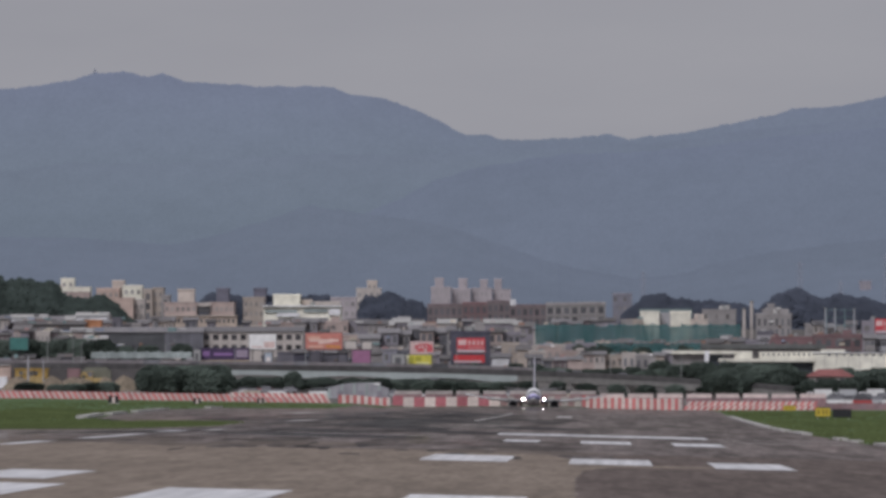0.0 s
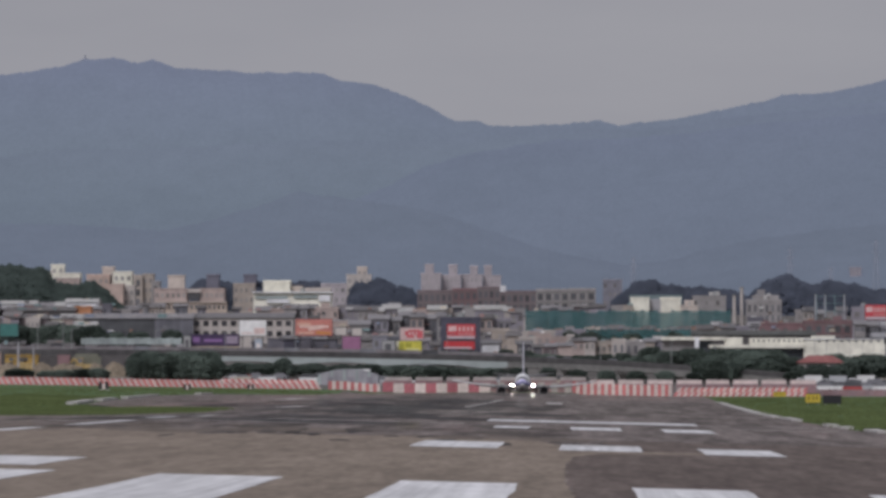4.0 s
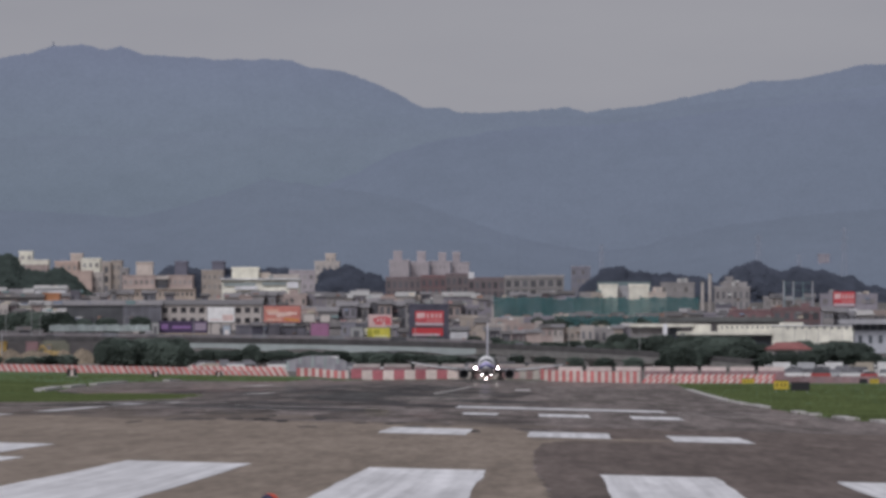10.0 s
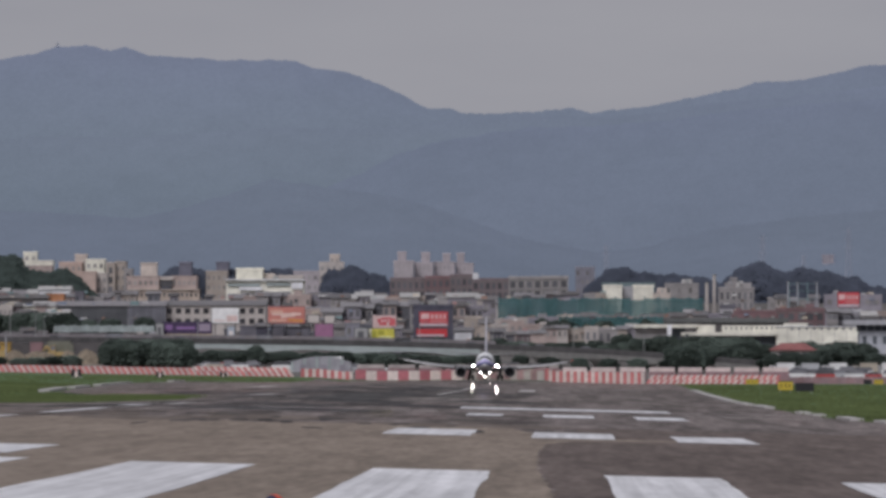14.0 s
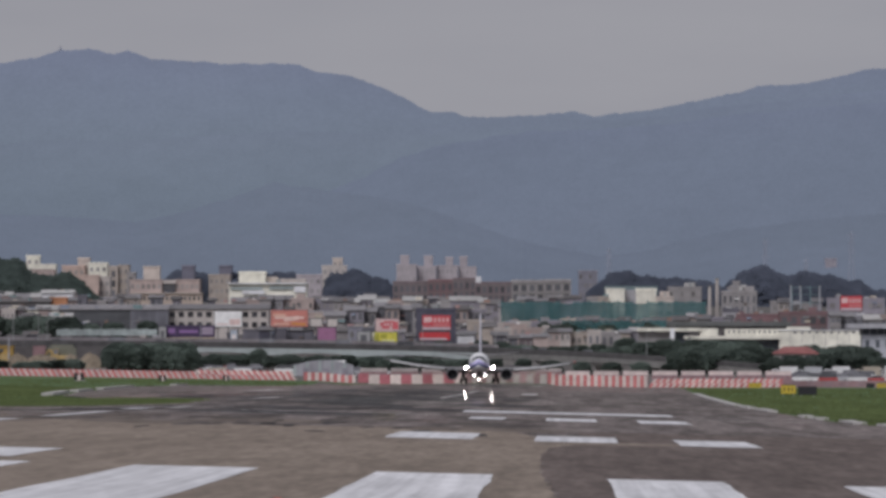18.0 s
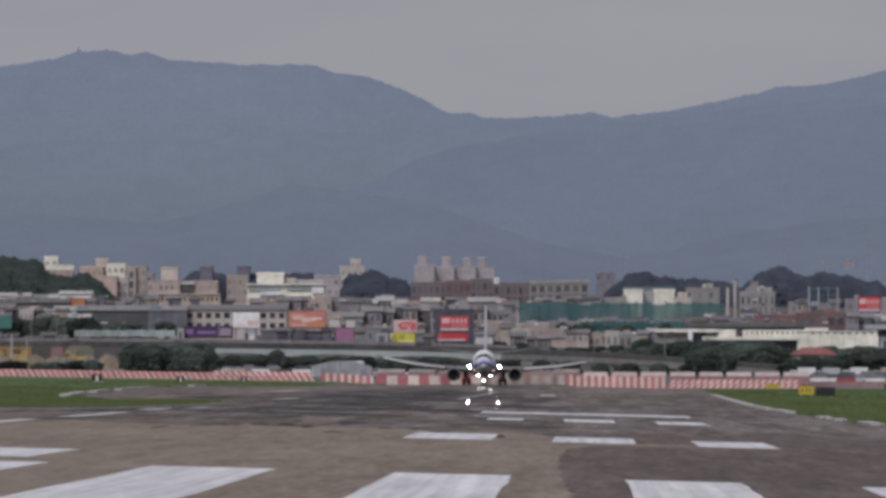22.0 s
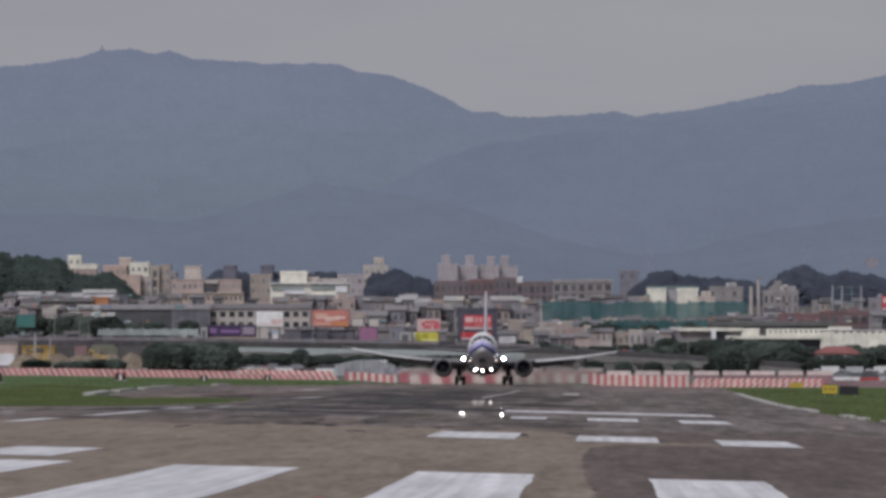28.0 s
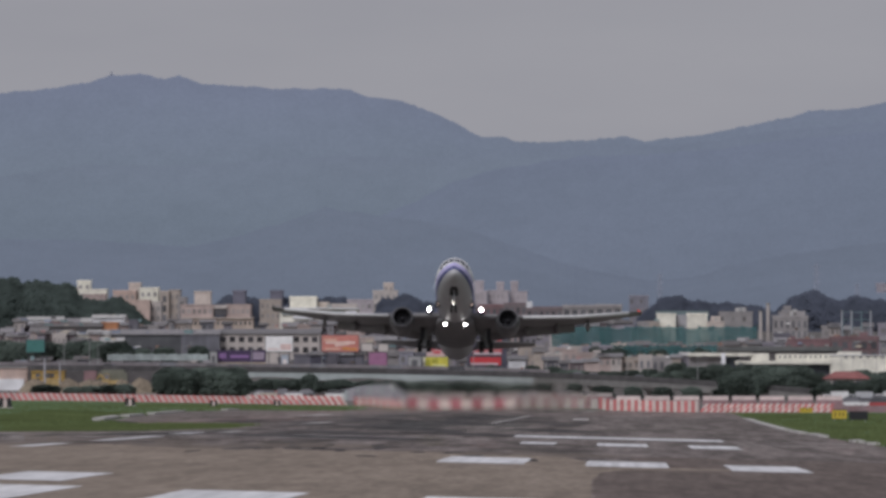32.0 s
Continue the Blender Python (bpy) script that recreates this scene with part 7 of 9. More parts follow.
tree(28.4, 2843, 4.98, 11.55)
tree(30.64, 2839, 4.43, 10.52)
tree(32.88, 2838, 3.86, 11.3)
building("hillside_house", -185.93, -181.34, 42.78, 3705, 8, "ivory", 1, 2, "soft", "flat", "cream stair tower of a pale hillside house")
building("hillside_house", -184.98, -175.06, 39.60, 3690, 12, "ivory", 2, 4, "soft", "flat", "pale house on the wooded hillside")
building("hillside_house", -191.33, -185.48, 40.29, 3700, 10, "tan", 2, 2, "soft", "flat", "low tan wing of a hillside house")
building("hillside_house", -182.54, -174.97, 37.75, 3680, 9, "rose", 2, 3, "soft", "flat", "rosy lower storey of a hillside house")
building("apartment_house", -164.02, -156.64, 37.25, 3500, 14, "salmon", 4, 4, "soft", "flat", "narrow salmon apartment house with rows of windows")
building("apartment_house", -159.31, -155.42, 39.85, 3510, 8, "cream", 2, 0, "none", "flat", "cream stair tower above a salmon apartment house")
building("apartment_house", -154.90, -148.84, 38.06, 3490, 14, "ivory", 5, 3, "soft", "flat", "narrow ivory apartment house with faint windows")
building("apartment_house", -154.32, -149.42, 33.55, 3440, 12, "salmon", 4, 0, "none", "flat", "blank salmon gable of an apartment house")
building("apartment_house", -149.64, -146.01, 33.05, 3445, 12, "beige", 5, 2, "soft", "flat", "narrow beige apartment house with faint windows")
building("apartment_house", -147.86, -144.92, 36.86, 3480, 14, "tan", 6, 1, "tall", "flat", "slim tan apartment tower with a window strip")
building("apartment_house", -144.82, -141.52, 37.24, 3482, 14, "tan", 6, 2, "soft", "flat", "slim tan apartment tower with faint windows")
building("apartment_house", -141.58, -139.02, 34.74, 3470, 14, "stone", 5, 1, "tall", "flat", "narrow stone-grey apartment house")
building("roof_house", -134.32, -129.09, 36.15, 3420, 8, "cream", 1, 0, "none", "flat", "plain cream stair house above the roofs")
building("apartment_block", -137.83, -127.62, 31.74, 3400, 18, "rose", 3, 6, "soft", "flat", "long rosy brown apartment block with faint windows")
building("apartment_block", -123.57, -115.87, 31.75, 3402, 18, "rose", 3, 5, "soft", "flat", "long rosy brown apartment block with faint windows")
building("white_hall", -105.54, -81.05, 30.13, 3370, 20, "ivory", 2, 0, "none", "flat", "long ivory hall with pale window bands")
composite("hall_front", 3369, "pale green glazed front of the ivory hall", "facade", [
    ("glazing", -104.80, -94.87, 28.08, 28.96, 0.4, 0.6, "palegreen"),
    ("glazing", -92.74, -85.28, 28.25, 29.23, 0.4, 0.6, "palegreen"),
    ("canopy", -101.25, -94.16, 26.83, 27.90, -1.0, 1.6, "white"),
    ("coping", -105.69, -80.85, 30.02, 30.38, -0.5, 1.2, "white"),
    ("panel", -84.93, -81.38, 27.36, 29.32, 0.2, 0.9, "white"),
])
building("white_hall", -102.80, -94.42, 34.09, 3385, 14, "ivory", 1, 0, "none", "flat", "tall plain ivory block of a white hall")
building("white_hall", -94.15, -90.76, 32.33, 3388, 10, "cream", 1, 2, "soft", "flat", "small cream block on a white hall")
building("white_hall", -90.15, -81.94, 31.83, 3392, 10, "beige", 1, 4, "soft", "flat", "low beige upper storey of a white hall")
building("apartment_house", -86.74, -78.70, 33.99, 3470, 10, "pink", 3, 4, "soft", "flat", "faded pink apartment house with faint windows")
building("apartment_house", -114.41, -107.69, 33.81, 3450, 14, "tan", 4, 4, "soft", "flat", "tan apartment house with faint windows")
building("hillside_house", -79.16, -75.88, 41.46, 3660, 10, "cream", 2, 2, "soft", "flat", "cream stair tower of a hillside house")
building("hillside_house", -82.59, -74.33, 38.76, 3650, 14, "beige", 3, 4, "soft", "flat", "beige house on the wooded knoll")
building("orange_shed", -153.74, -148.84, 24.68, 3205, 10, "orange", 1, 0, "none", "flat", "small orange metal town shed")
building("low_house", -169.11, -165.73, 24.69, 3205, 10, "red", 1, 0, "none", "flat", "low dull red town house")
building("long_roof_hall", -179.81, -169.09, 26.45, 3280, 10, "white", 1, 0, "none", "pale", "hall with a long pale roof")
building("long_roof_hall", -159.86, -150.51, 27.06, 3282, 10, "white", 1, 0, "none", "pale", "hall with a long white roof")
building("brown_shed", -173.74, -153.50, 23.81, 3200, 12, "umber", 1, 0, "none", "dark", "long dark brown shed among the houses")
building("white_shed", -160.00, -146.89, 20.88, 3110, 8, "ivory", 1, 0, "none", "pale", "low shed with a long pale roof")
building("low_house", -141.93, -136.62, 18.15, 2962, 10, "white", 1, 2, "soft", "pale", "low white town house")
composite("apartment_porch", 3396, "warm tan lower storey with dark arches under a beige block", "building", [
    ("wall", -137.13, -114.77, None, 27.23, 0.0, 6.0, "warm"),
    ("roof", -137.31, -114.59, 27.14, 27.50, -0.6, 7.0, "tan"),
    ("arch", -136.24, -135.52, 25.08, 26.33, -0.1, 0.3, "shade"),
    ("arch", -134.81, -134.09, 25.08, 26.33, -0.1, 0.3, "shade"),
    ("arch", -133.37, -132.66, 25.08, 26.33, -0.1, 0.3, "shade"),
    ("arch", -131.94, -131.23, 25.08, 26.33, -0.1, 0.3, "shade"),
    ("arch", -130.51, -129.80, 25.08, 26.33, -0.1, 0.3, "shade"),
    ("arch", -129.08, -128.36, 25.08, 26.33, -0.1, 0.3, "shade"),
    ("arch", -127.65, -126.93, 25.08, 26.33, -0.1, 0.3, "shade"),
    ("arch", -126.22, -125.50, 25.08, 26.33, -0.1, 0.3, "shade"),
    ("arch", -124.79, -124.07, 25.08, 26.33, -0.1, 0.3, "shade"),
    ("arch", -123.35, -122.64, 25.08, 26.33, -0.1, 0.3, "shade"),
    ("arch", -121.92, -121.21, 25.08, 26.33, -0.1, 0.3, "shade"),
    ("arch", -120.49, -119.78, 25.08, 26.33, -0.1, 0.3, "shade"),
    ("arch", -119.06, -118.34, 25.08, 26.33, -0.1, 0.3, "shade"),
    ("arch", -117.63, -116.91, 25.08, 26.33, -0.1, 0.3, "shade"),
    ("arch", -116.20, -115.48, 25.08, 26.33, -0.1, 0.3, "shade"),
    ("opening", -127.47, -123.44, 28.12, 30.44, 5.0, 2.0, "shade"),
    ("lintel", -127.65, -123.18, 30.36, 31.52, 4.5, 10.0, "beige"),
])
composite("white_warehouse", 2950, "long white warehouse with stepped roof beams behind dark trees", "warehouse", [
    ("roof_beam", 19.88, 37.43, 13.41, 14.34, -0.6, 16.0, "ivory"),
    ("wall", 20.04, 29.04, None, 13.41, 1.5, 14.0, "stone"),
    ("column", 28.89, 30.13, None, 14.26, -0.9, 1.2, "white"),
    ("glazing", 30.13, 33.86, None, 13.41, 2.0, 13.0, "slate"),
    ("roof_block", 37.12, 42.08, 12.01, 14.19, 0.0, 14.0, "ivory"),
    ("clerestory", 44.10, 61.02, 12.17, 14.03, 0.0, 16.0, "ivory"),
    ("roof_beam", 32.77, 58.85, 11.24, 12.17, -1.2, 14.0, "ivory"),
    ("wall", 33.86, 58.85, None, 11.39, 1.5, 14.0, "slate"),
    ("column", 33.70, 34.94, None, 11.70, -1.2, 1.0, "white"),
    ("hall", 58.85, 81.50, None, 13.64, -0.1, 20.0, "ivory"),
    ("coping", 58.69, 81.66, 13.57, 13.83, -0.4, 20.6, "white"),
    ("roof_block", 61.17, 67.54, 13.57, 14.65, 3.0, 10.0, "ivory"),
    ("mullion", 37.74, 37.97, 9.22, 11.24, 1.2, 0.3, "shade"),
    ("mullion", 39.13, 39.37, 9.22, 11.24, 1.2, 0.3, "shade"),
    ("mullion", 40.53, 40.76, 9.22, 11.24, 1.2, 0.3, "shade"),
    ("mullion", 41.93, 42.16, 9.22, 11.24, 1.2, 0.3, "shade"),
    ("mullion", 43.32, 43.56, 9.22, 11.24, 1.2, 0.3, "shade"),
    ("mullion", 44.72, 44.95, 9.22, 11.24, 1.2, 0.3, "shade"),
    ("mullion", 46.12, 46.35, 9.22, 11.24, 1.2, 0.3, "shade"),
    ("mullion", 47.52, 47.75, 9.22, 11.24, 1.2, 0.3, "shade"),
    ("mullion", 48.91, 49.14, 9.22, 11.24, 1.2, 0.3, "shade"),
    ("mullion", 50.31, 50.54, 9.22, 11.24, 1.2, 0.3, "shade"),
    ("mullion", 51.71, 51.94, 9.22, 11.24, 1.2, 0.3, "shade"),
    ("mullion", 53.10, 53.34, 9.22, 11.24, 1.2, 0.3, "shade"),
    ("mullion", 54.50, 54.73, 9.22, 11.24, 1.2, 0.3, "shade"),
    ("mullion", 55.90, 56.13, 9.22, 11.24, 1.2, 0.3, "shade"),
    ("mullion", 57.29, 57.53, 9.22, 11.24, 1.2, 0.3, "shade"),
    ("panel_joint", 61.79, 61.89, 8.91, 12.79, -0.2, 0.2, "stone"),
    ("panel_joint", 65.05, 65.15, 8.91, 12.79, -0.2, 0.2, "stone"),
    ("panel_joint", 68.31, 68.41, 8.91, 12.79, -0.2, 0.2, "stone"),
    ("panel_joint", 71.57, 71.66, 8.91, 12.79, -0.2, 0.2, "stone"),
    ("panel_joint", 74.83, 74.92, 8.91, 12.79, -0.2, 0.2, "stone"),
    ("panel_joint", 78.09, 78.18, 8.91, 12.79, -0.2, 0.2, "stone"),
    ("panel_joint", 81.35, 81.44, 8.91, 12.79, -0.2, 0.2, "stone"),
    ("vent", 44.88, 45.34, 13.02, 13.57, -0.1, 0.2, "shade"),
    ("vent", 46.27, 46.74, 13.02, 13.57, -0.1, 0.2, "shade"),
    ("vent", 47.67, 48.14, 13.02, 13.57, -0.1, 0.2, "shade"),
    ("vent", 49.07, 49.53, 13.02, 13.57, -0.1, 0.2, "shade"),
    ("vent", 50.46, 50.93, 13.02, 13.57, -0.1, 0.2, "shade"),
    ("vent", 51.86, 52.33, 13.02, 13.57, -0.1, 0.2, "shade"),
    ("vent", 53.26, 53.72, 13.02, 13.57, -0.1, 0.2, "shade"),
    ("vent", 54.65, 55.12, 13.02, 13.57, -0.1, 0.2, "shade"),
    ("vent", 56.05, 56.52, 13.02, 13.57, -0.1, 0.2, "shade"),
    ("vent", 57.45, 57.91, 13.02, 13.57, -0.1, 0.2, "shade"),
    ("vent", 58.85, 59.31, 13.02, 13.57, -0.1, 0.2, "shade"),
    ("vent", 62.88, 63.50, 12.87, 13.33, -0.2, 0.2, "shade"),
    ("vent", 64.90, 65.52, 12.87, 13.33, -0.2, 0.2, "shade"),
    ("vent", 66.92, 67.54, 12.87, 13.33, -0.2, 0.2, "shade"),
    ("vent", 68.93, 69.55, 12.87, 13.33, -0.2, 0.2, "shade"),
    ("vent", 70.95, 71.57, 12.87, 13.34, -0.2, 0.2, "shade"),
    ("vent", 72.97, 73.59, 12.87, 13.34, -0.2, 0.2, "shade"),
    ("vent", 74.99, 75.61, 12.87, 13.34, -0.2, 0.2, "shade"),
    ("vent", 77.00, 77.62, 12.87, 13.34, -0.2, 0.2, "shade"),
    ("vent", 79.02, 79.64, 12.87, 13.34, -0.2, 0.2, "shade"),
])
composite("corner_house", 2900, "pale blue-grey corner house under a wide flat canopy roof", "house", [
    ("canopy", 76.16, 95.38, 13.97, 15.27, -3.0, 18.0, "palegrey"),
    ("glazing", 79.97, 95.07, 12.29, 13.97, 1.0, 12.0, "slate"),
    ("wall", 80.27, 95.38, None, 12.29, 0.0, 16.0, "bluewhite"),
    ("window", 81.19, 82.26, 8.78, 10.92, -0.1, 0.3, "slate"),
    ("window", 83.94, 85.00, 8.78, 10.92, -0.1, 0.3, "slate"),
    ("window", 86.68, 87.75, 8.78, 10.92, -0.1, 0.3, "slate"),
    ("window", 89.43, 90.49, 8.78, 10.92, -0.1, 0.3, "slate"),
    ("mullion", 80.27, 80.50, 12.29, 13.97, 0.8, 0.3, "palegrey"),
    ("mullion", 82.26, 82.49, 12.29, 13.97, 0.8, 0.3, "palegrey"),
    ("mullion", 84.24, 84.47, 12.29, 13.97, 0.8, 0.3, "palegrey"),
    ("mullion", 86.22, 86.45, 12.29, 13.97, 0.8, 0.3, "palegrey"),
    ("mullion", 88.21, 88.44, 12.29, 13.97, 0.8, 0.3, "palegrey"),
    ("mullion", 90.19, 90.42, 12.29, 13.97, 0.8, 0.3, "palegrey"),
    ("mullion", 92.17, 92.40, 12.29, 13.97, 0.8, 0.3, "palegrey"),
    ("mullion", 94.15, 94.38, 12.29, 13.97, 0.8, 0.3, "palegrey"),
])
composite("lean_to", 2872, "white lean-to roof beside a pale corner house", "shed", [
    ("wall", 77.54, 83.58, None, 6.14, 1.0, 6.0, "beige"),
    ("roof", 76.93, 84.18, 6.06, 7.20, 0.0, 8.0, "white"),
])
composite("long_shed", 3040, "long low shed with a dark olive-grey roof", "shed", [
    ("roof", 28.81, 64.16, 15.22, 16.50, -0.5, 14.0, "olive"),
    ("wall", 28.97, 64.00, None, 15.22, 0.0, 12.0, "umber"),
])
composite("roof_dome", 3470, "white water tank on a flat brick roof", "tank", [
    ("tank", -28.85, -27.02, 31.25, 33.26, 0.0, 2.0, "white"),
])
# added wall: a brownish dark backing that covers the girder here
composite("retaining_wall", 2752, "dark brown-grey wall added under the road viaduct", "wall", [
    ("wall", -163.92, -117.22, None, 8.8, 0.0, 2.0, "umber"),
])
composite("site_cabin", 2738, "low dusty yellow site cabin behind the fence", "cabin", [
    ("wall", -149.09, -140.72, None, 8.65, 0.0, 5.0, "ochre"),
    ("roof", -149.23, -140.57, 8.51, 8.87, -0.3, 6.0, "ochre"),
    ("window", -148.08, -147.07, 7.21, 8.08, -0.1, 0.3, "slate"),
    ("window", -144.33, -143.32, 7.21, 8.08, -0.1, 0.3, "slate"),
])
composite("site_house", 2740, "pinkish site house with a white lower wall", "house", [
    ("wall", -158.88, -150.35, None, 9.67, 0.0, 6.0, "salmon"),
    ("skirt", -158.88, -151.08, None, 6.78, -1.0, 1.0, "white"),
    ("roof", -159.02, -150.21, 9.53, 9.89, -0.4, 7.0, "stone"),
])
composite("site_hoarding", 2736, "brown stacked site sheds behind the fence", "shed", [
    ("wall", -139.89, -132.68, None, 8.07, 0.0, 4.0, "umber"),
    ("wall", -135.57, -132.40, None, 8.79, -0.6, 4.0, "red"),
    ("slope", -132.40, -124.61, None, 8.36, 0.5, 5.0, "moss"),
    ("slope", -131.24, -125.47, None, 9.08, 3.0, 5.0, "moss"),
])
net_screen(-18.5, 41.0, 16.92, 22.8, 3120)
net_screen(-0.8, 28.8, 13.9, 17.1, 3058)
street_lamp(-142.23, 2766.5, 8.91, 7.5)
street_lamp(-135.68, 2766.5, 8.91, 7.4)
street_lamp(-133.5, 2766.5, 8.91, 6.6)
street_lamp(-111.8, 2766.5, 8.75, 6.4)
street_lamp(-93.9, 2766.5, 8.59, 6.0)
street_lamp(-75.7, 2766.5, 8.35, 5.6)
street_lamp(-55.32, 2766.5, 8.03, 5.6)
street_lamp(-36.69, 2766.5, 7.58, 6.4)
street_lamp(-17.76, 2766.5, 7.02, 6.1)
street_lamp(2.91, 2766.5, 6.21, 6.3)
street_lamp(21.11, 2766.5, 5.16, 7.3)
mast(-145.3, 2730, 0.3, 11.8, "pale upright site post behind the fence")
mast(-141.5, 2731, 0.24, 10.6, "slim pale site post behind the fence")
tree(-38.6, 2850, 3.4, 10.6, "bush")
tree(-35.9, 2851, 3.2, 10.2, "bush")
tree(-33.2, 2850, 3.6, 10.9, "bush")
tree(-30.6, 2852, 3.3, 10.2, "bush")
chimney(43.6, 3230, 0.59, 28.18)
chimney(45.89, 3235, 0.60, 30.61)
mast(69.05, 3280, 0.28, 28.6, "pale blue-grey post on a roof")
mast(71.99, 3280, 0.28, 28.42, "pale blue-grey post on a roof")
mast(77.86, 3280, 0.28, 28.42, "pale blue-grey post on a roof")
pylon(110.74, 4150, 57.02)
pylon(17.04, 4150, 50.46)
pylon(92.14, 4100, 45.99)
pylon(77.54, 4150, 54.18)
summit_mast(-227.48, 4840, 149.83, 146.27)
site_shed(-67.96, -52.95, 3.73, 5.14, 2690)
excavator(-128.98, 2735)
excavator(-144.11, 2738)
soil_heap(-120.76, 2725, 9.18, 7.06)
soil_heap(-133.63, 2730, 12.93, 6.64)
hoarding(-136.42, -109.44, 12.0, 13.6, 2880)
tree(53.8, 2748, 4.34, 6.38, "bush")
tree(56.98, 2748, 4.34, 5.8, "bush")
tree(60.46, 2748, 4.63, 6.09, "bush")
tree(63.93, 2748, 4.34, 6.67, "bush")
soil_heap(-138.97, 2722, 8.60, 6.91)
soil_heap(-131.09, 2722, 10.03, 6.33)
soil_heap(-125.36, 2722, 7.16, 6.76)
soil_heap(-147.56, 2722, 10.03, 6.76)
red_roof_house(53.31, 65.37, 6.99, 8.73, 2760)
vehicle("van", 0, 81.5, 2720.6, -9)
vehicle("car", 2, -48.19, 2715.8, 12)
vehicle("car", 0, 71.96, 2698.1, -10)
vehicle("car", 0, -42.93, 2714.3, 2)
vehicle("car", 2, -78.55, 2721.3, -11)
vehicle("van", 6, -6.56, 2709.2, -9)
vehicle("van", 0, 86.66, 2714.8, -6)
vehicle("van", 0, -70.44, 2696.4, -12)
vehicle("car", 6, 67.49, 2696.4, -12)
vehicle("car", 6, -10.87, 2699.2, 8)
vehicle("van", 6, 82.99, 2721.0, 6)
vehicle("car", 1, 82.97, 2700.9, -1)
vehicle("car", 2, -84.1, 2711.8, -7)
vehicle("van", 0, 75.93, 2708.0, 9)
vehicle("car", 6, -87.37, 2701.7, -5)
vehicle("van", 1, -53.0, 2703.8, 11)
vehicle("car", 0, -80.98, 2700.2, -9)
vehicle("car", 2, -60.5, 2712.3, -11)
vehicle("car", 0, -40.57, 2711.6, 4)
vehicle("van", 6, 66.46, 2705.6, 8)
vehicle("car", 0, -89.84, 2704.9, -3)
vehicle("car", 2, 75.12, 2711.0, 9)
vehicle("lorry", 4, -62.61, 2703.6, 1)
vehicle("car", 1, 61.17, 2711.3, 11)
vehicle("car", 3, -48.04, 2720.2, -9)
vehicle("van", 4, -65.48, 2704.7, 7)
vehicle("van", 1, -21.35, 2703.6, 3)
vehicle("car", 3, 63.58, 2712.4, -10)
vehicle("car", 2, 75.55, 2702.7, 5)
vehicle("car", 0, 73.27, 2715.2, -4)
vehicle("car", 4, 55.07, 2704.2, -7)
vehicle("lorry", 0, -58.66, 2720.6, -8)
vehicle("car", 1, -54.12, 2694.6, 3)
vehicle("van", 2, 72.18, 2713.8, -10)
vehicle("car", 2, 61.96, 2714.4, -3)
vehicle("van", 4, -12.87, 2715.2, 8)
vehicle("van", 2, -67.17, 2706.9, 11)
vehicle("van", 2, 59.55, 2699.6, -10)
vehicle("car", 2, 56.99, 2693.1, 11)
vehicle("car", 4, -84.63, 2721.1, 1)
vehicle("van", 3, -66.59, 2711.5, 10)
vehicle("lorry", 1, -60.52, 2715.7, 3)
vehicle("van", 0, 58.5, 2690, 4)
vehicle("van", 0, 63.2, 2689, -3)
vehicle("van", 1, 68.6, 2691, 2)
vehicle("van", 0, 73.2, 2688, 6)
vehicle("car", 4, 78.0, 2690, -4)
vehicle("van", 4, 65.8, 2686, 3)
vehicle("van", 0, 82.6, 2688, 4)
vehicle("van", 0, 87.6, 2691, -2)
for kind, paint, x, y, turn in (("lorry", 0, 55.6, 2716, 3), ("lorry", 1, 61.8, 2714, -4), ("van", 4, 66.0, 2722, 5), ("lorry", 0, 68.9, 2717, 2), ("van", 0, 73.6, 2723, -6), ("lorry", 6, 76.6, 2716, 4),
                                ("lorry", 0, 82.2, 2719, -3), ("van", 1, 86.6, 2722, 2), ("lorry", 1, 91.0, 2717, 5)):
    vehicle(kind, paint, x, y, turn)
road_vehicle("van", 3, -115.77, 2769.5, 8.84)
road_vehicle("car", 6, -131.25, 2769.5, 8.96)
road_vehicle("car", 1, -5.92, 2769.5, 6.63)
road_vehicle("van", 2, -41.14, 2769.5, 7.75)
road_vehicle("van", 3, -57.19, 2769.5, 8.11)
road_vehicle("car", 6, -130.45, 2769.5, 8.96)
road_vehicle("car", 1, -62.62, 2769.5, 8.23)
road_vehicle("car", 2, -98.71, 2769.5, 8.69)
road_vehicle("car", 3, -104.52, 2769.5, 8.74)
road_vehicle("car", 2, -32.77, 2769.5, 7.53)
road_vehicle("car", 3, -10.04, 2769.5, 6.80)
road_vehicle("car", 6, -23.56, 2769.5, 7.25)
road_vehicle("van", 6, -76.89, 2769.5, 8.41)
road_vehicle("car", 6, -82.94, 2769.5, 8.49)
road_vehicle("car", 2, -116.16, 2769.5, 8.84)
road_vehicle("car", 2, 5.87, 2769.5, 6.09)
RIDGE_FAR = [(-354, 130.5), (-290, 138.6), (-252, 142.4), (-239, 144.7), (-227, 147.8), (-214, 148.6), (-204, 146.3), (-197, 147.8), (-186, 144.0), (-168, 142.9), (-150, 141.7), (-132, 142.2), (-120, 141.4), (-113, 138.4), (-99, 136.8), (-87, 133.0), (-74, 127.2), (-66, 122.8), (-60, 120.0), (-50, 120.0), (-45, 118.0), (-33, 117.7), (-15, 118.5), (3, 120.0), (15, 118.2), (41, 121.3), (66, 126.4), (79, 129.2), (89, 132.0), (104, 132.2), (122, 135.6), (135, 139.1), (147, 139.9), (206, 145.8), (257, 140.7)]
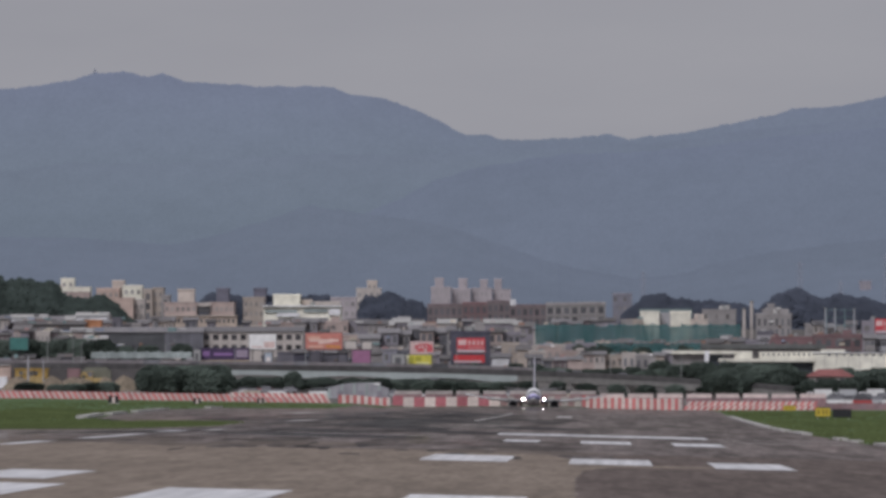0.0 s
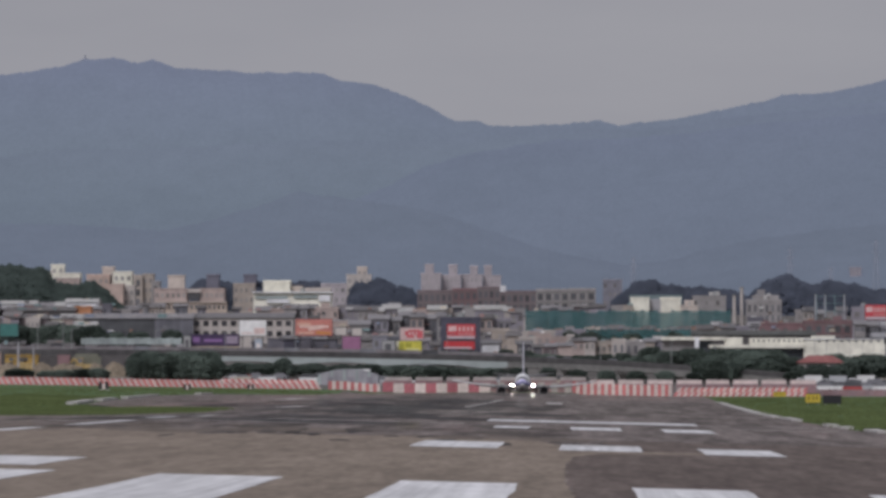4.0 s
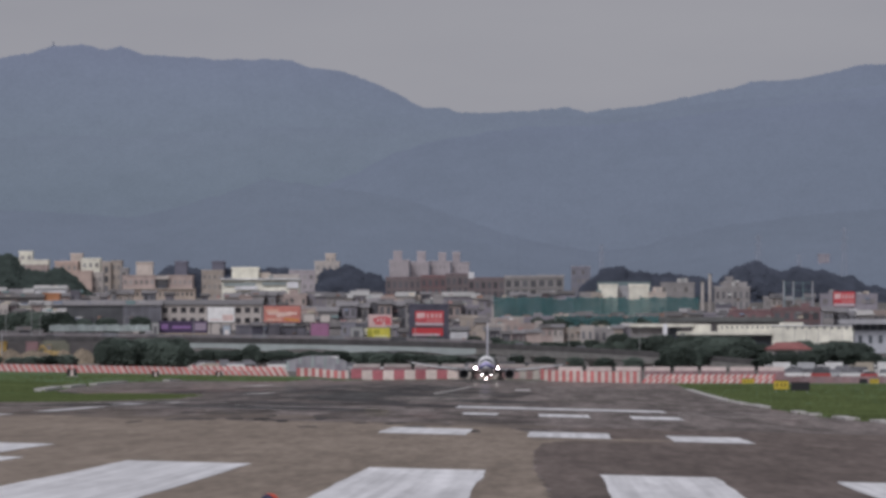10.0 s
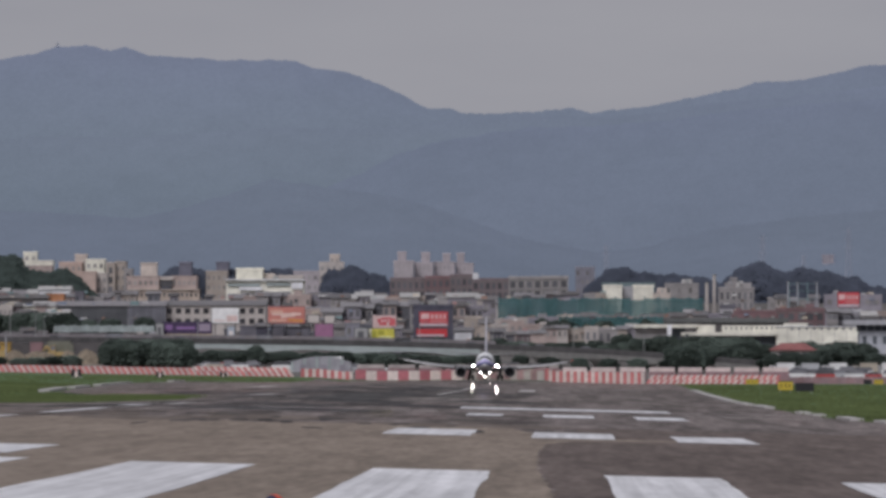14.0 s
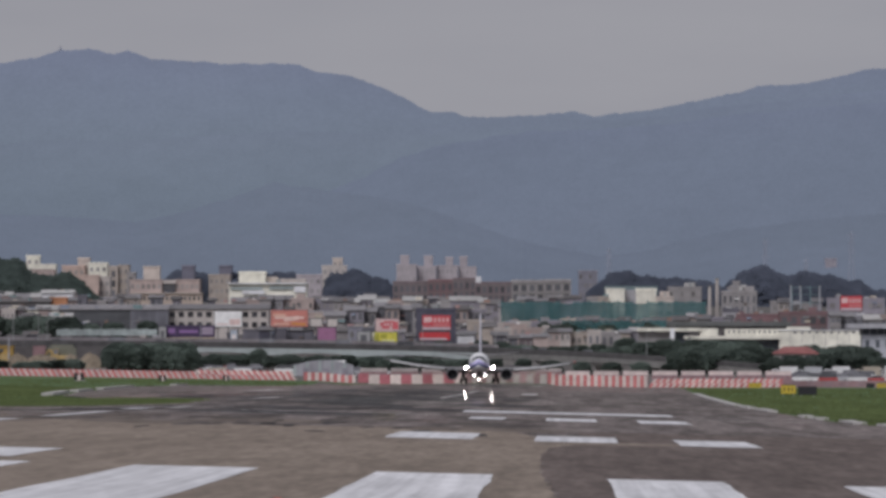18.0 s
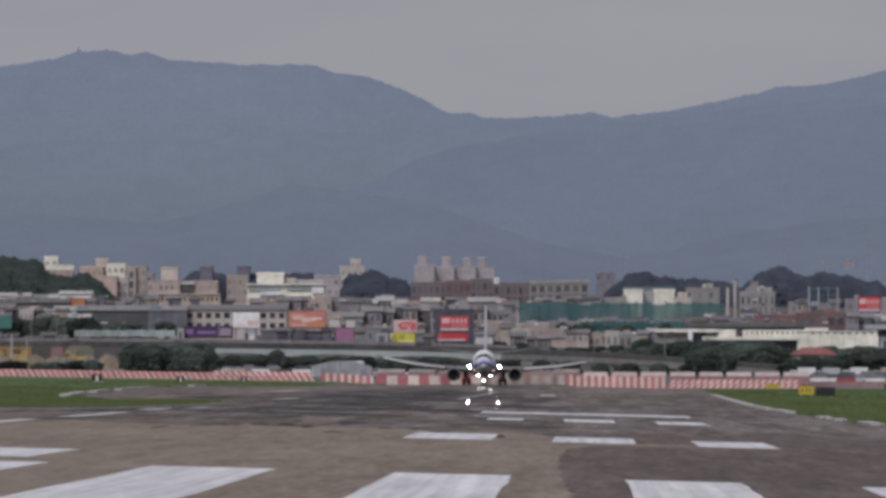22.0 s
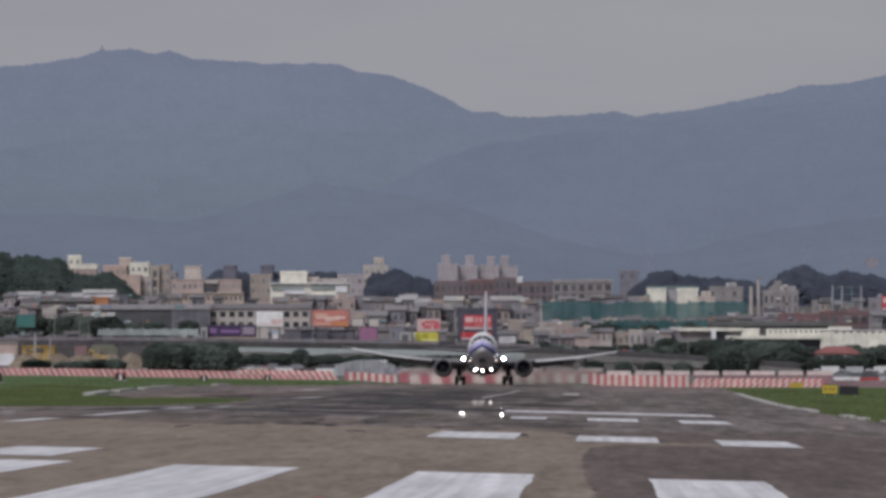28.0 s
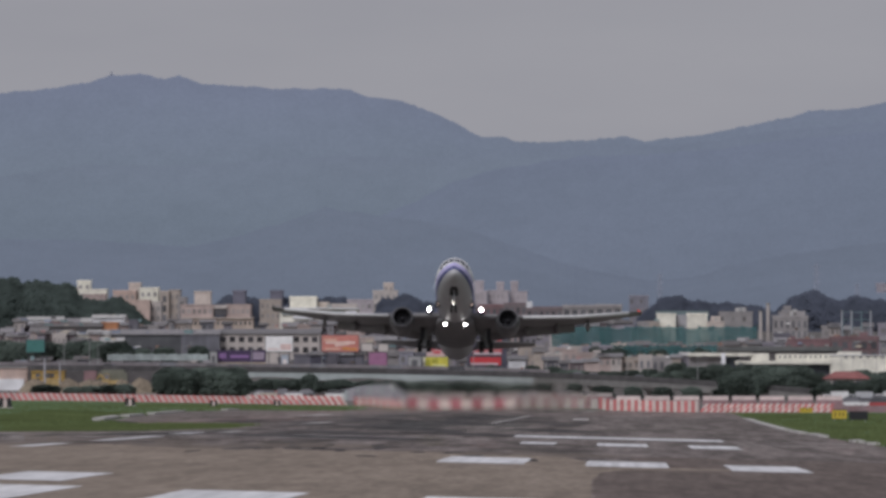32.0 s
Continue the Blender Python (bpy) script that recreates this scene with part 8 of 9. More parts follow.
RIDGE_R2 = [(-344, 82.2), (-270, 99.0), (-233, 104.5), (-195, 104.0), (-163, 105.7), (-121, 108.4), (-92, 107.4), (-67, 108.9), (-40, 112.9), (-15, 113.1), (15, 112.6), (40, 114.4), (64, 118.8), (101, 121.8), (143, 126.7), (200, 131.7)]
RIDGE_R3 = [(-146, 58.2), (-122, 67.8), (-103, 77.9), (-96, 81.7), (-84, 86.0), (-70, 93.7), (-55, 98.5), (-38, 101.4), (-17, 104.8), (12, 105.7), (38, 107.4), (74, 112.2), (139, 117.7), (194, 120.6)]
RIDGE_R4 = [(-322, 65.5), (-252, 67.3), (-215, 66.9), (-192, 65.5), (-176, 64.1), (-160, 67.3), (-148, 70.6), (-132, 75.7), (-119, 80.5), (-109, 78.7), (-95, 76.6), (-79, 74.7), (-63, 72.0), (-44, 65.5), (-25, 58.5), (-7, 53.9), (16, 50.2), (30, 51.6), (49, 56.7), (72, 61.3), (100, 65.0), (134, 67.8), (188, 72.4)]



# ---- scaffold on a roof, house on the far slope ----
def scaffold(x0, x1, z0, z1, y):
    """A skeleton of thin teal tubes on a flat roof."""
    t = thing("scaffold", (x0, y, land(x0, y)), "thin teal scaffold frame standing among the roofs", "scaffold")
    g = t.location.z
    w, n = x1 - x0, 4
    for k in range(n):
        for d in (0, 3):
            child("upright", tube("upright", (w * k / (n - 1), d, 0), (w * k / (n - 1), d, z1 - g), 0.1, TEAL_TUBE, 8), t)
    for z in (z0, (z0 + z1) / 2, z1 - 0.4):
        for d in (0, 3):
            child("rail", tube("rail", (-0.4, d, z - g), (w + 0.4, d, z - g), 0.075, TEAL_TUBE, 8), t)


TEAL_TUBE = material("teal_tube", (0.2, 0.3, 0.32), 0.6, grain=1.0, vary=0.15)
scaffold(69.4, 77.8, 23.4, 28.6, 3280)
# mauve walls put the slope's haze into a pale house's colour
building("hill_house", 105.0, 109.6, 48.6, 4328, 10, "mauve", 3, 3, "hazy", "flat", "pale house on the lower mountain slope")


# ---- mountains ----
def ridge(name, line, y, bands, grain, label, seed):
    """One range: a wooded slope that rises from its toe to the ridge line and falls behind."""
    xs, zs = [p[0] for p in line], [p[1] for p in line]
    xs = [-2600] + xs + [2600]
    zs = [zs[0] * 0.8] + zs + [zs[-1] * 0.8]
    cols = sorted({-2600, -1500, -900, -600, *np.linspace(-400, 260, 900).tolist(), 400, 600, 900, 1500, 2600})
    vs = []
    for x in cols:
        top = lerp(x, xs, zs) + noise.noise((x * 0.12, seed, 0)) * 0.9 + noise.noise((x * 0.5, seed, 3)) * 0.5 + noise.noise((x * 1.4, seed, 6)) * 0.4
        for q in (0, 0.2, 0.4, 0.6, 0.8, 1.0):
            spur = noise.noise((x * 0.02, q * 2, seed)) * 22 * (1 - q)
            vs.append((x, y - 130 * (1 - q) + spur * 0.6, 22 + (top - 22) * q ** 0.8))
        vs.append((x, y + 50, top * 0.6))
    n = 7
    fs = [(n * k + i, n * k + n + i, n * k + n + i + 1, n * k + i + 1) for k in range(len(cols) - 1) for i in range(n - 1)]
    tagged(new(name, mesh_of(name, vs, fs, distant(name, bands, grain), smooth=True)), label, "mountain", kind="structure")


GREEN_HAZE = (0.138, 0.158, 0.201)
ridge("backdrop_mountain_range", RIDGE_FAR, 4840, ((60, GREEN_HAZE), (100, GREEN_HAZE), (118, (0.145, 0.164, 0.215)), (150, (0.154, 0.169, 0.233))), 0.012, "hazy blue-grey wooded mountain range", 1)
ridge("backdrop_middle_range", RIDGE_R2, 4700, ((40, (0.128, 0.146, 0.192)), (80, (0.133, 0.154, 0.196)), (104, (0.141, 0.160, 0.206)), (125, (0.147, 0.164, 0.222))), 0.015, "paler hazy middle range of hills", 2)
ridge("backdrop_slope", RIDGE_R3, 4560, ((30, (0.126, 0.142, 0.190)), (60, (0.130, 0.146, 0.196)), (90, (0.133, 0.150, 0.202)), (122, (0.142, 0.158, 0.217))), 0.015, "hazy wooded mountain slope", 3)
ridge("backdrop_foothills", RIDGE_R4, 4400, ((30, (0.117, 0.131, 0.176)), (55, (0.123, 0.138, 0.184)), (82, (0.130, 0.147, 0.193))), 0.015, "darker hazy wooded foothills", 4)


# ---- the aircraft ----
def livery():
    """White crown, lilac and dark blue bands swept round the nose, grey belly."""
    m = bpy.data.materials.new("aircraft_livery")
    m.use_nodes = True
    n, l = m.node_tree.nodes, m.node_tree.links
    b = n["Principled BSDF"]
    b.inputs["Roughness"].default_value = 0.5
    co = n.new("ShaderNodeTexCoord")
    sp = n.new("ShaderNodeSeparateXYZ")
    l.new(co.outputs["Object"], sp.inputs["Vector"])
    ab = n.new("ShaderNodeMath")
    ab.operation = "ABSOLUTE"
    l.new(sp.outputs["X"], ab.inputs[0])
    add = n.new("ShaderNodeMath")
    add.operation = "MULTIPLY_ADD"
    add.inputs[1].default_value = 0.5
    l.new(ab.outputs["Value"], add.inputs[0])
    l.new(sp.outputs["Z"], add.inputs[2])
    mr = n.new("ShaderNodeMapRange")
    mr.inputs["From Min"].default_value, mr.inputs["From Max"].default_value = 2.0, 6.0
    l.new(add.outputs["Value"], mr.inputs["Value"])
    rp = n.new("ShaderNodeValToRGB")
    rp.color_ramp.interpolation = "CONSTANT"
    e = rp.color_ramp.elements
    e[0].position, e[0].color = 0.0, (0.5, 0.495, 0.51, 1)
    e[1].position, e[1].color = 0.305, (0.028, 0.036, 0.17, 1)
    for p, c in ((0.405, (0.5, 0.46, 0.74, 1)), (0.535, (0.80, 0.80, 0.81, 1))):
        k = e.new(p)
        k.color = c
    l.new(mr.outputs["Result"], rp.inputs["Fac"])
    ns = n.new("ShaderNodeTexNoise")
    ns.inputs["Scale"].default_value = 0.8
    l.new(co.outputs["Object"], ns.inputs["Vector"])
    r2 = n.new("ShaderNodeMapRange")
    r2.inputs["To Min"].default_value, r2.inputs["To Max"].default_value = 0.88, 1.08
    l.new(ns.outputs["Fac"], r2.inputs["Value"])
    v = n.new("ShaderNodeVectorMath")
    v.operation = "SCALE"
    l.new(rp.outputs["Color"], v.inputs[0])
    l.new(r2.outputs["Result"], v.inputs["Scale"])
    l.new(v.outputs["Vector"], b.inputs["Base Color"])
    return m


SKIN = livery()
WING_GREY = material("wing_grey", (0.21, 0.206, 0.21), 0.45, grain=0.6, vary=0.08)
TAIL_WHITE = material("tail_paint", (0.55, 0.54, 0.60), 0.4, grain=0.6, vary=0.08)
NACELLE = material("nacelle_grey", (0.16, 0.158, 0.168), 0.4, grain=1.0, vary=0.1)
LIP = material("polished_lip", (0.13, 0.13, 0.14), 0.45, metal=0.3, grain=2.0, vary=0.05)
SLAT = material("slat_metal", (0.64, 0.64, 0.65), 0.4, grain=1.0, vary=0.06)
COCKPIT = material("cockpit_glass", (0.06, 0.06, 0.075), 0.12, grain=2.0, vary=0.05, spec=0.25)
INTAKE = material("intake_dark", (0.02, 0.02, 0.022), 0.6, grain=2.0)
LAMP = material("landing_lamp", (0.9, 0.9, 0.9), 0.3, glow=(1.0, 0.97, 0.9), strength=220.0)
LAMP_BELLY = material("belly_lamp", (0.9, 0.9, 0.9), 0.3, glow=(1.0, 0.97, 0.9), strength=42.0)
LAMP_TAXI = material("taxi_lamp", (0.9, 0.85, 0.8), 0.3, glow=(1.0, 0.9, 0.78), strength=26.0)
LAMP_SMALL = material("turn_off_lamp", (0.9, 0.8, 0.7), 0.3, glow=(1.0, 0.76, 0.66), strength=4.0)
TIP_RED = material("red_tip_lamp", (0.6, 0.05, 0.04), 0.3, glow=(1.0, 0.08, 0.05), strength=0.2)


def loft(name, rings, mat, caps=True, smooth=True):
    n = len(rings[0])
    vs = [p for r in rings for p in r]
    fs = [(j * n + k, j * n + (k + 1) % n, (j + 1) * n + (k + 1) % n, (j + 1) * n + k) for j in range(len(rings) - 1) for k in range(n)]
    if caps:
        fs += [tuple(range(n - 1, -1, -1)), tuple(range((len(rings) - 1) * n, len(rings) * n))]
    return mesh_of(name, vs, fs, mat, smooth=smooth)


def airfoil(chord, thick, y0, place):
    """A closed section: place(y, h) turns chordwise and thickness offsets into a point."""
    up = [(0, 0), (0.02, 0.35), (0.08, 0.7), (0.25, 1.0), (0.5, 0.85), (0.8, 0.4), (1.0, 0.05)]
    pts = [place(y0 + u * chord, t * thick * 0.6) for u, t in up] + [place(y0 + u * chord, -t * thick * 0.4) for u, t in reversed(up[1:])]
    return pts


def lathe_y(name, prof, mat, cx, cz, n=28, squash=1.0):
    rings = []
    for y, r in prof:
        rings.append([(cx + r * math.cos(a), y, cz + r * math.sin(a) * (squash if math.sin(a) < 0 else 1)) for a in (2 * math.pi * k / n for k in range(n))])
    return loft(name, rings, mat, caps=False)


def wheel(name, parent, x, y, z, r, w):
    prof = [(-w / 2, r * 0.5), (-w / 2, r * 0.85), (-w * 0.36, r), (w * 0.36, r), (w / 2, r * 0.85), (w / 2, r * 0.5)]
    n = 20
    rings = [[(px, rr * math.cos(a), rr * math.sin(a)) for a in (2 * math.pi * k / n for k in range(n))] for px, rr in prof]
    o = child(name, loft(name, rings, TYRE), parent, (x, y, z))
    child("hub", tube("hub", (-w / 2 - 0.02, 0, 0), (w / 2 + 0.02, 0, 0), r * 0.45, POLE, 14), o)
    return o


def disc(name, r, mat):
    """A round lamp that faces forwards, with a slight dome."""
    rings = [[(q * math.cos(a), -d, q * math.sin(a)) for a in (2 * math.pi * k / 16 for k in range(16))] for q, d in ((r, 0), (r * 0.95, 0.05), (r * 0.6, 0.1), (0.02, 0.12))]
    return loft(name, rings, mat)


def baffle(r, front=0.85):
    """A short dark tube round a lamp, open to the front, added to keep its light off the airframe."""
    n = 16
    rings = [[(q * math.cos(a), y, q * math.sin(a)) for a in (2 * math.pi * k / n for k in range(n))] for y, q in ((-front, r), (-front, r + 0.03), (0.3, r + 0.03), (0.3, 0.02), (0.26, 0.02), (0.26, r), (-front * 0.65, r))]
    return loft("lamp_housing", rings, INTAKE, caps=False, smooth=False)


def aircraft():
    t = thing("airliner", (0, 0, 0), "white twin-engine jet airliner with lilac and blue nose bands, lights lit", "airplane")
    st = [(0, 0.06, 0.06, 2.72), (0.15, 0.25, 0.24, 2.74), (0.5, 0.53, 0.52, 2.8), (1.1, 0.84, 0.86, 2.92), (1.9, 1.14, 1.22, 3.06), (2.8, 1.39, 1.56, 3.2), (3.8, 1.58, 1.8, 3.28), (5, 1.71, 1.95, 3.31),
          (6.5, 1.79, 2.0, 3.32), (12, 1.79, 2.0, 3.32), (18, 1.79, 2.0, 3.32), (25, 1.79, 2.0, 3.32), (28, 1.71, 1.86, 3.46), (31, 1.41, 1.48, 3.8), (34, 0.95, 1.0, 4.15), (36.5, 0.49, 0.55, 4.42), (38, 0.15, 0.2, 4.55)]
    wings = []
    n = 32
    rings = []
    for s, w, h, z in st:
        rings.append([(w * math.sin(a), s - 18.6, z + 0.08 + h * math.cos(a)) for a in (2 * math.pi * k / n for k in range(n))])
    child("fuselage", loft("fuselage", rings, SKIN), t)
    # belly fairing
    rings = [[(w * math.sin(a), y, 1.75 + h * math.cos(a)) for a in (2 * math.pi * k / 20 for k in range(20))] for y, w, h in ((-6.6, 0.3, 0.2), (-5, 1.7, 0.5), (-1, 1.95, 0.62), (3, 1.8, 0.5), (5, 0.3, 0.2))]
    child("belly_fairing", loft("belly_fairing", rings, WING_GREY), t)
    # windscreen panes
    for s in (-1, 1):
        for a0, a1, q0, q1 in ((0.03, 0.44, 1.75, 2.6), (0.48, 0.9, 1.85, 2.75), (0.95, 1.25, 2.2, 2.95)):
            pts = []
            for q in (q0, q1):
                w = lerp(q, [r[0] for r in st], [r[1] for r in st])
                h = lerp(q, [r[0] for r in st], [r[2] for r in st])
                z = lerp(q, [r[0] for r in st], [r[3] for r in st])
                for a in (a0, a1):
                    pts.append((s * w * 1.012 * math.sin(a), q - 18.63, z + 0.1 + h * 1.012 * math.cos(a)))
            inner = [(x * 0.97, y + 0.05, z - 0.05) for x, y, z in pts]
            child("windscreen", mesh_of("windscreen", pts + inner, [(0, 1, 3, 2), (4, 6, 7, 5), (0, 4, 5, 1), (1, 5, 7, 3), (3, 7, 6, 2), (2, 6, 4, 0)], COCKPIT), t, label="dark cockpit window")
    # cabin windows, one small pane each
    pane = boxes("cabin_window", [(-0.02, 0.02, -0.13, 0.13, -0.18, 0.18)], GLASS_DARK)
    for s in (-1, 1):
        for k in range(42):
            child("cabin_window", pane, t, (s * 1.772, -12.3 + k * 0.62, 3.75), turn=(0, s * -13, 0))
    for s in (-1, 1):
        sec = []
        for x, le, ch, z, th in ((1.2, -5.5, 8.0, 2.15, 1.05), (3.0, -4.6, 6.9, 2.3, 0.85), (5.2, -3.5, 5.2, 2.52, 0.6), (9.0, -1.55, 3.9, 2.98, 0.42), (13.0, 0.5, 2.75, 3.6, 0.3), (17.0, 2.55, 1.6, 4.45, 0.18)):
            sec.append(airfoil(ch, th, le, lambda y, h, x=x, z=z: (s * x, y, z + h)))
        wing = child("wing", loft("wing", sec, WING_GREY), t)
        wings.append(wing)
        wl_ = [airfoil(c, th, le, lambda y, h, x=x, z=z: (s * x, y, z + h)) for x, le, c, z, th in ((17.0, 2.55, 1.6, 4.45, 0.18), (17.15, 2.8, 1.25, 4.49, 0.12), (17.22, 3.1, 0.7, 4.51, 0.05))]
        child("wing_tip", loft("wing_tip", wl_, WING_GREY), wing)
        child("tip_lamp", disc("tip_lamp", 0.11, TIP_RED if s > 0 else LIP), wing, (s * 16.95, 2.5, 4.47))
        for x, y, z in ((6.6, 0.6, 2.45), (9.4, 1.2, 2.82), (12.2, 1.9, 3.25)):
            r = [[(s * x + q * 0.22 * math.cos(a), y + dy, z - 0.12 + q * 0.3 * math.sin(a)) for a in (2 * math.pi * k / 10 for k in range(10))] for dy, q in ((-0.6, 0.1), (0, 0.8), (1.2, 1.0), (2.4, 0.55), (3.0, 0.1))]
            child("flap_fairing", loft("flap_fairing", r, WING_GREY), wing)
        # leading-edge slats and flaps set for take-off
        slat = [airfoil(0.7, 0.3, le, lambda y, h, x=x, z=z: (s * x, y, z + h)) for x, le, z in ((6.2, -3.3, 2.52), (11, -0.85, 3.14), (16, 1.75, 4.1))]
        child("slat", loft("slat", slat, SLAT), wing)
        flap = [airfoil(1.3, 0.16, te, lambda y, h, x=x, z=z: (s * x, y, z + h - (y - te0) * 0.28)) for x, te, z, te0 in ((2.2, 2.1, 2.14, 2.1), (5.2, 1.55, 2.46, 1.55), (11, 2.5, 3.2, 2.5))]
        child("flap", loft("flap", flap, WING_GREY), wing)
        # engine
        cx, cz = s * 4.83, 1.52
        eng = child("engine", lathe_y("engine", [(-6.95, 0.95), (-6.5, 1.06), (-5.6, 1.12), (-4.4, 1.07), (-3.2, 0.88), (-2.6, 0.78), (-2.6, 0.6), (-1.7, 0.42), (-1.1, 0.12)], NACELLE, cx, cz, squash=0.95), t)
        child("intake_lip", lathe_y("intake_lip", [(-6.5, 1.07), (-6.95, 0.96), (-7.1, 0.88), (-7.0, 0.83), (-6.7, 0.8)], LIP, cx, cz, squash=0.95), eng)
        child("intake_duct", lathe_y("intake_duct", [(-6.75, 0.8), (-6.2, 0.8), (-5.9, 0.79), (-5.88, 0.02)], INTAKE, cx, cz), eng)
        child("spinner", lathe_y("spinner", [(-6.55, 0.02), (-6.35, 0.14), (-5.95, 0.26)], DARK_FRAME, cx, cz, 16), eng)
        for k in range(12):
            a = 2 * math.pi * k / 12
            c, d = math.cos(a), math.sin(a)
            vs = [(cx + c * 0.24 - d * 0.05, -6.0, cz + d * 0.24 + c * 0.05), (cx + c * 0.24 + d * 0.05, -5.92, cz + d * 0.24 - c * 0.05), (cx + c * 0.78 + d * 0.1, -5.92, cz + d * 0.78 - c * 0.1), (cx + c * 0.78 - d * 0.1, -6.04, cz + d * 0.78 + c * 0.1)]
            child("fan_blade", mesh_of("fan_blade", vs + [(x, y + 0.02, z) for x, y, z in vs], [(0, 1, 2, 3), (7, 6, 5, 4), (0, 4, 5, 1), (1, 5, 6, 2), (2, 6, 7, 3), (3, 7, 4, 0)], DARK_FRAME), eng)
        pyl = [airfoil(c, 0.36, y, lambda yy, h, z=z: (cx + h, yy, z)) for y, c, z in ((-5.2, 4.6, 2.55), (-3.6, 4.2, 2.8))]
        child("pylon", loft("pylon", pyl, NACELLE), eng)
        # tailplane
        tp = [airfoil(c, th, le, lambda y, h, x=x, z=z: (s * x, y, z + h)) for x, le, c, z, th in ((0.5, 14.2, 4.0, 4.75, 0.4), (4.0, 16.0, 2.8, 5.15, 0.26), (7.2, 17.7, 1.5, 5.55, 0.14))]
        child("tailplane", loft("tailplane", tp, WING_GREY), t)
        # main gear
        gear = child("main_gear", tube("main_gear", (s * 2.75, -0.6, 2.25), (s * 2.86, -0.7, 0.35), 0.19, POLE, 12), t)
        child("gear_brace", tube("gear_brace", (s * 1.6, -0.5, 2.0), (s * 2.8, -0.7, 1.2), 0.08, POLE, 8), gear)
        child("axle", tube("axle", (s * 2.86 - 0.55, -0.7, 0.37), (s * 2.86 + 0.55, -0.7, 0.37), 0.09, DARK_FRAME, 10), gear)
        child("gear_door", boxes("gear_door", [(s * 3.05 - 0.2, s * 3.05 + 0.2, -1.15, -0.25, 0.95, 2.2)], DARK_FRAME), gear)
        for q in (-0.43, 0.43):
            wheel("wheel", gear, s * 2.86 + q, -0.7, 0.37, 0.55, 0.42)
        # lamps in the wing roots, beside them the turn-off lamps
        lamp = child("landing_lamp", disc("landing_lamp", 0.135, LAMP), t, (s * 2.4, -4.8, 2.72), "bright landing lamp")
        child("lamp_housing", baffle(0.2), lamp)
        lamp = child("turn_off_lamp", disc("turn_off_lamp", 0.075, LAMP_SMALL), t, (s * 1.58, -9.0, 2.2), "small warm turn-off lamp")
        child("lamp_housing", baffle(0.18), lamp)
    fin = [airfoil(c, th, le, lambda y, h, z=z: (h, y, z)) for z, le, c, th in ((4.9, 10.6, 7.2, 0.42), (6.0, 12.4, 5.9, 0.42), (9.0, 14.9, 4.3, 0.36), (12.5, 17.9, 2.4, 0.24))]
    child("fin", loft("fin", fin, TAIL_WHITE), t)
    ng = child("nose_gear", tube("nose_gear", (0, -15.4, 2.0), (0, -15.6, 0.15), 0.1, POLE, 12), t)
    for q in (-0.2, 0.2):
        wheel("wheel", ng, q, -15.6, 0.145, 0.345, 0.2)
    # proud dark panel: the open wheel bay's shade put into a colour
    bay = [[(q, y, z) for q, z in ((-w, z0), (w, z0), (w, z0 + 0.3), (-w, z0 + 0.3))] for y, w, z0 in ((-16.75, 0.2, 1.93), (-16.3, 0.36, 1.83), (-15.4, 0.36, 1.66), (-14.8, 0.3, 1.57))]
    child("gear_bay", loft("gear_bay", bay, INTAKE, smooth=False), ng, label="dark panel for the shade in the open wheel bay")
    for s in (-1, 1):
        child("nose_gear_door", boxes("nose_gear_door", [(s * 0.42 - 0.02, s * 0.42 + 0.02, -16.3, -14.6, 1.0, 1.6)], WING_GREY), ng)
    child("lamp_housing", baffle(0.16), child("taxi_lamp", disc("taxi_lamp", 0.1, LAMP_TAXI), ng, (0, -15.8, 0.56), "warm taxi lamp on the nose gear"))
    lamps = [child("belly_lamp", disc("belly_lamp", 0.135, LAMP_BELLY), t, (s * 0.93, -5.1, 1.4), "bright retractable belly lamp") for s in (-1, 1)]
    for o in lamps:
        child("lamp_housing", baffle(0.2, 0.4), o)
    return t, lamps, wings


airliner, belly_lamps, wings = aircraft()


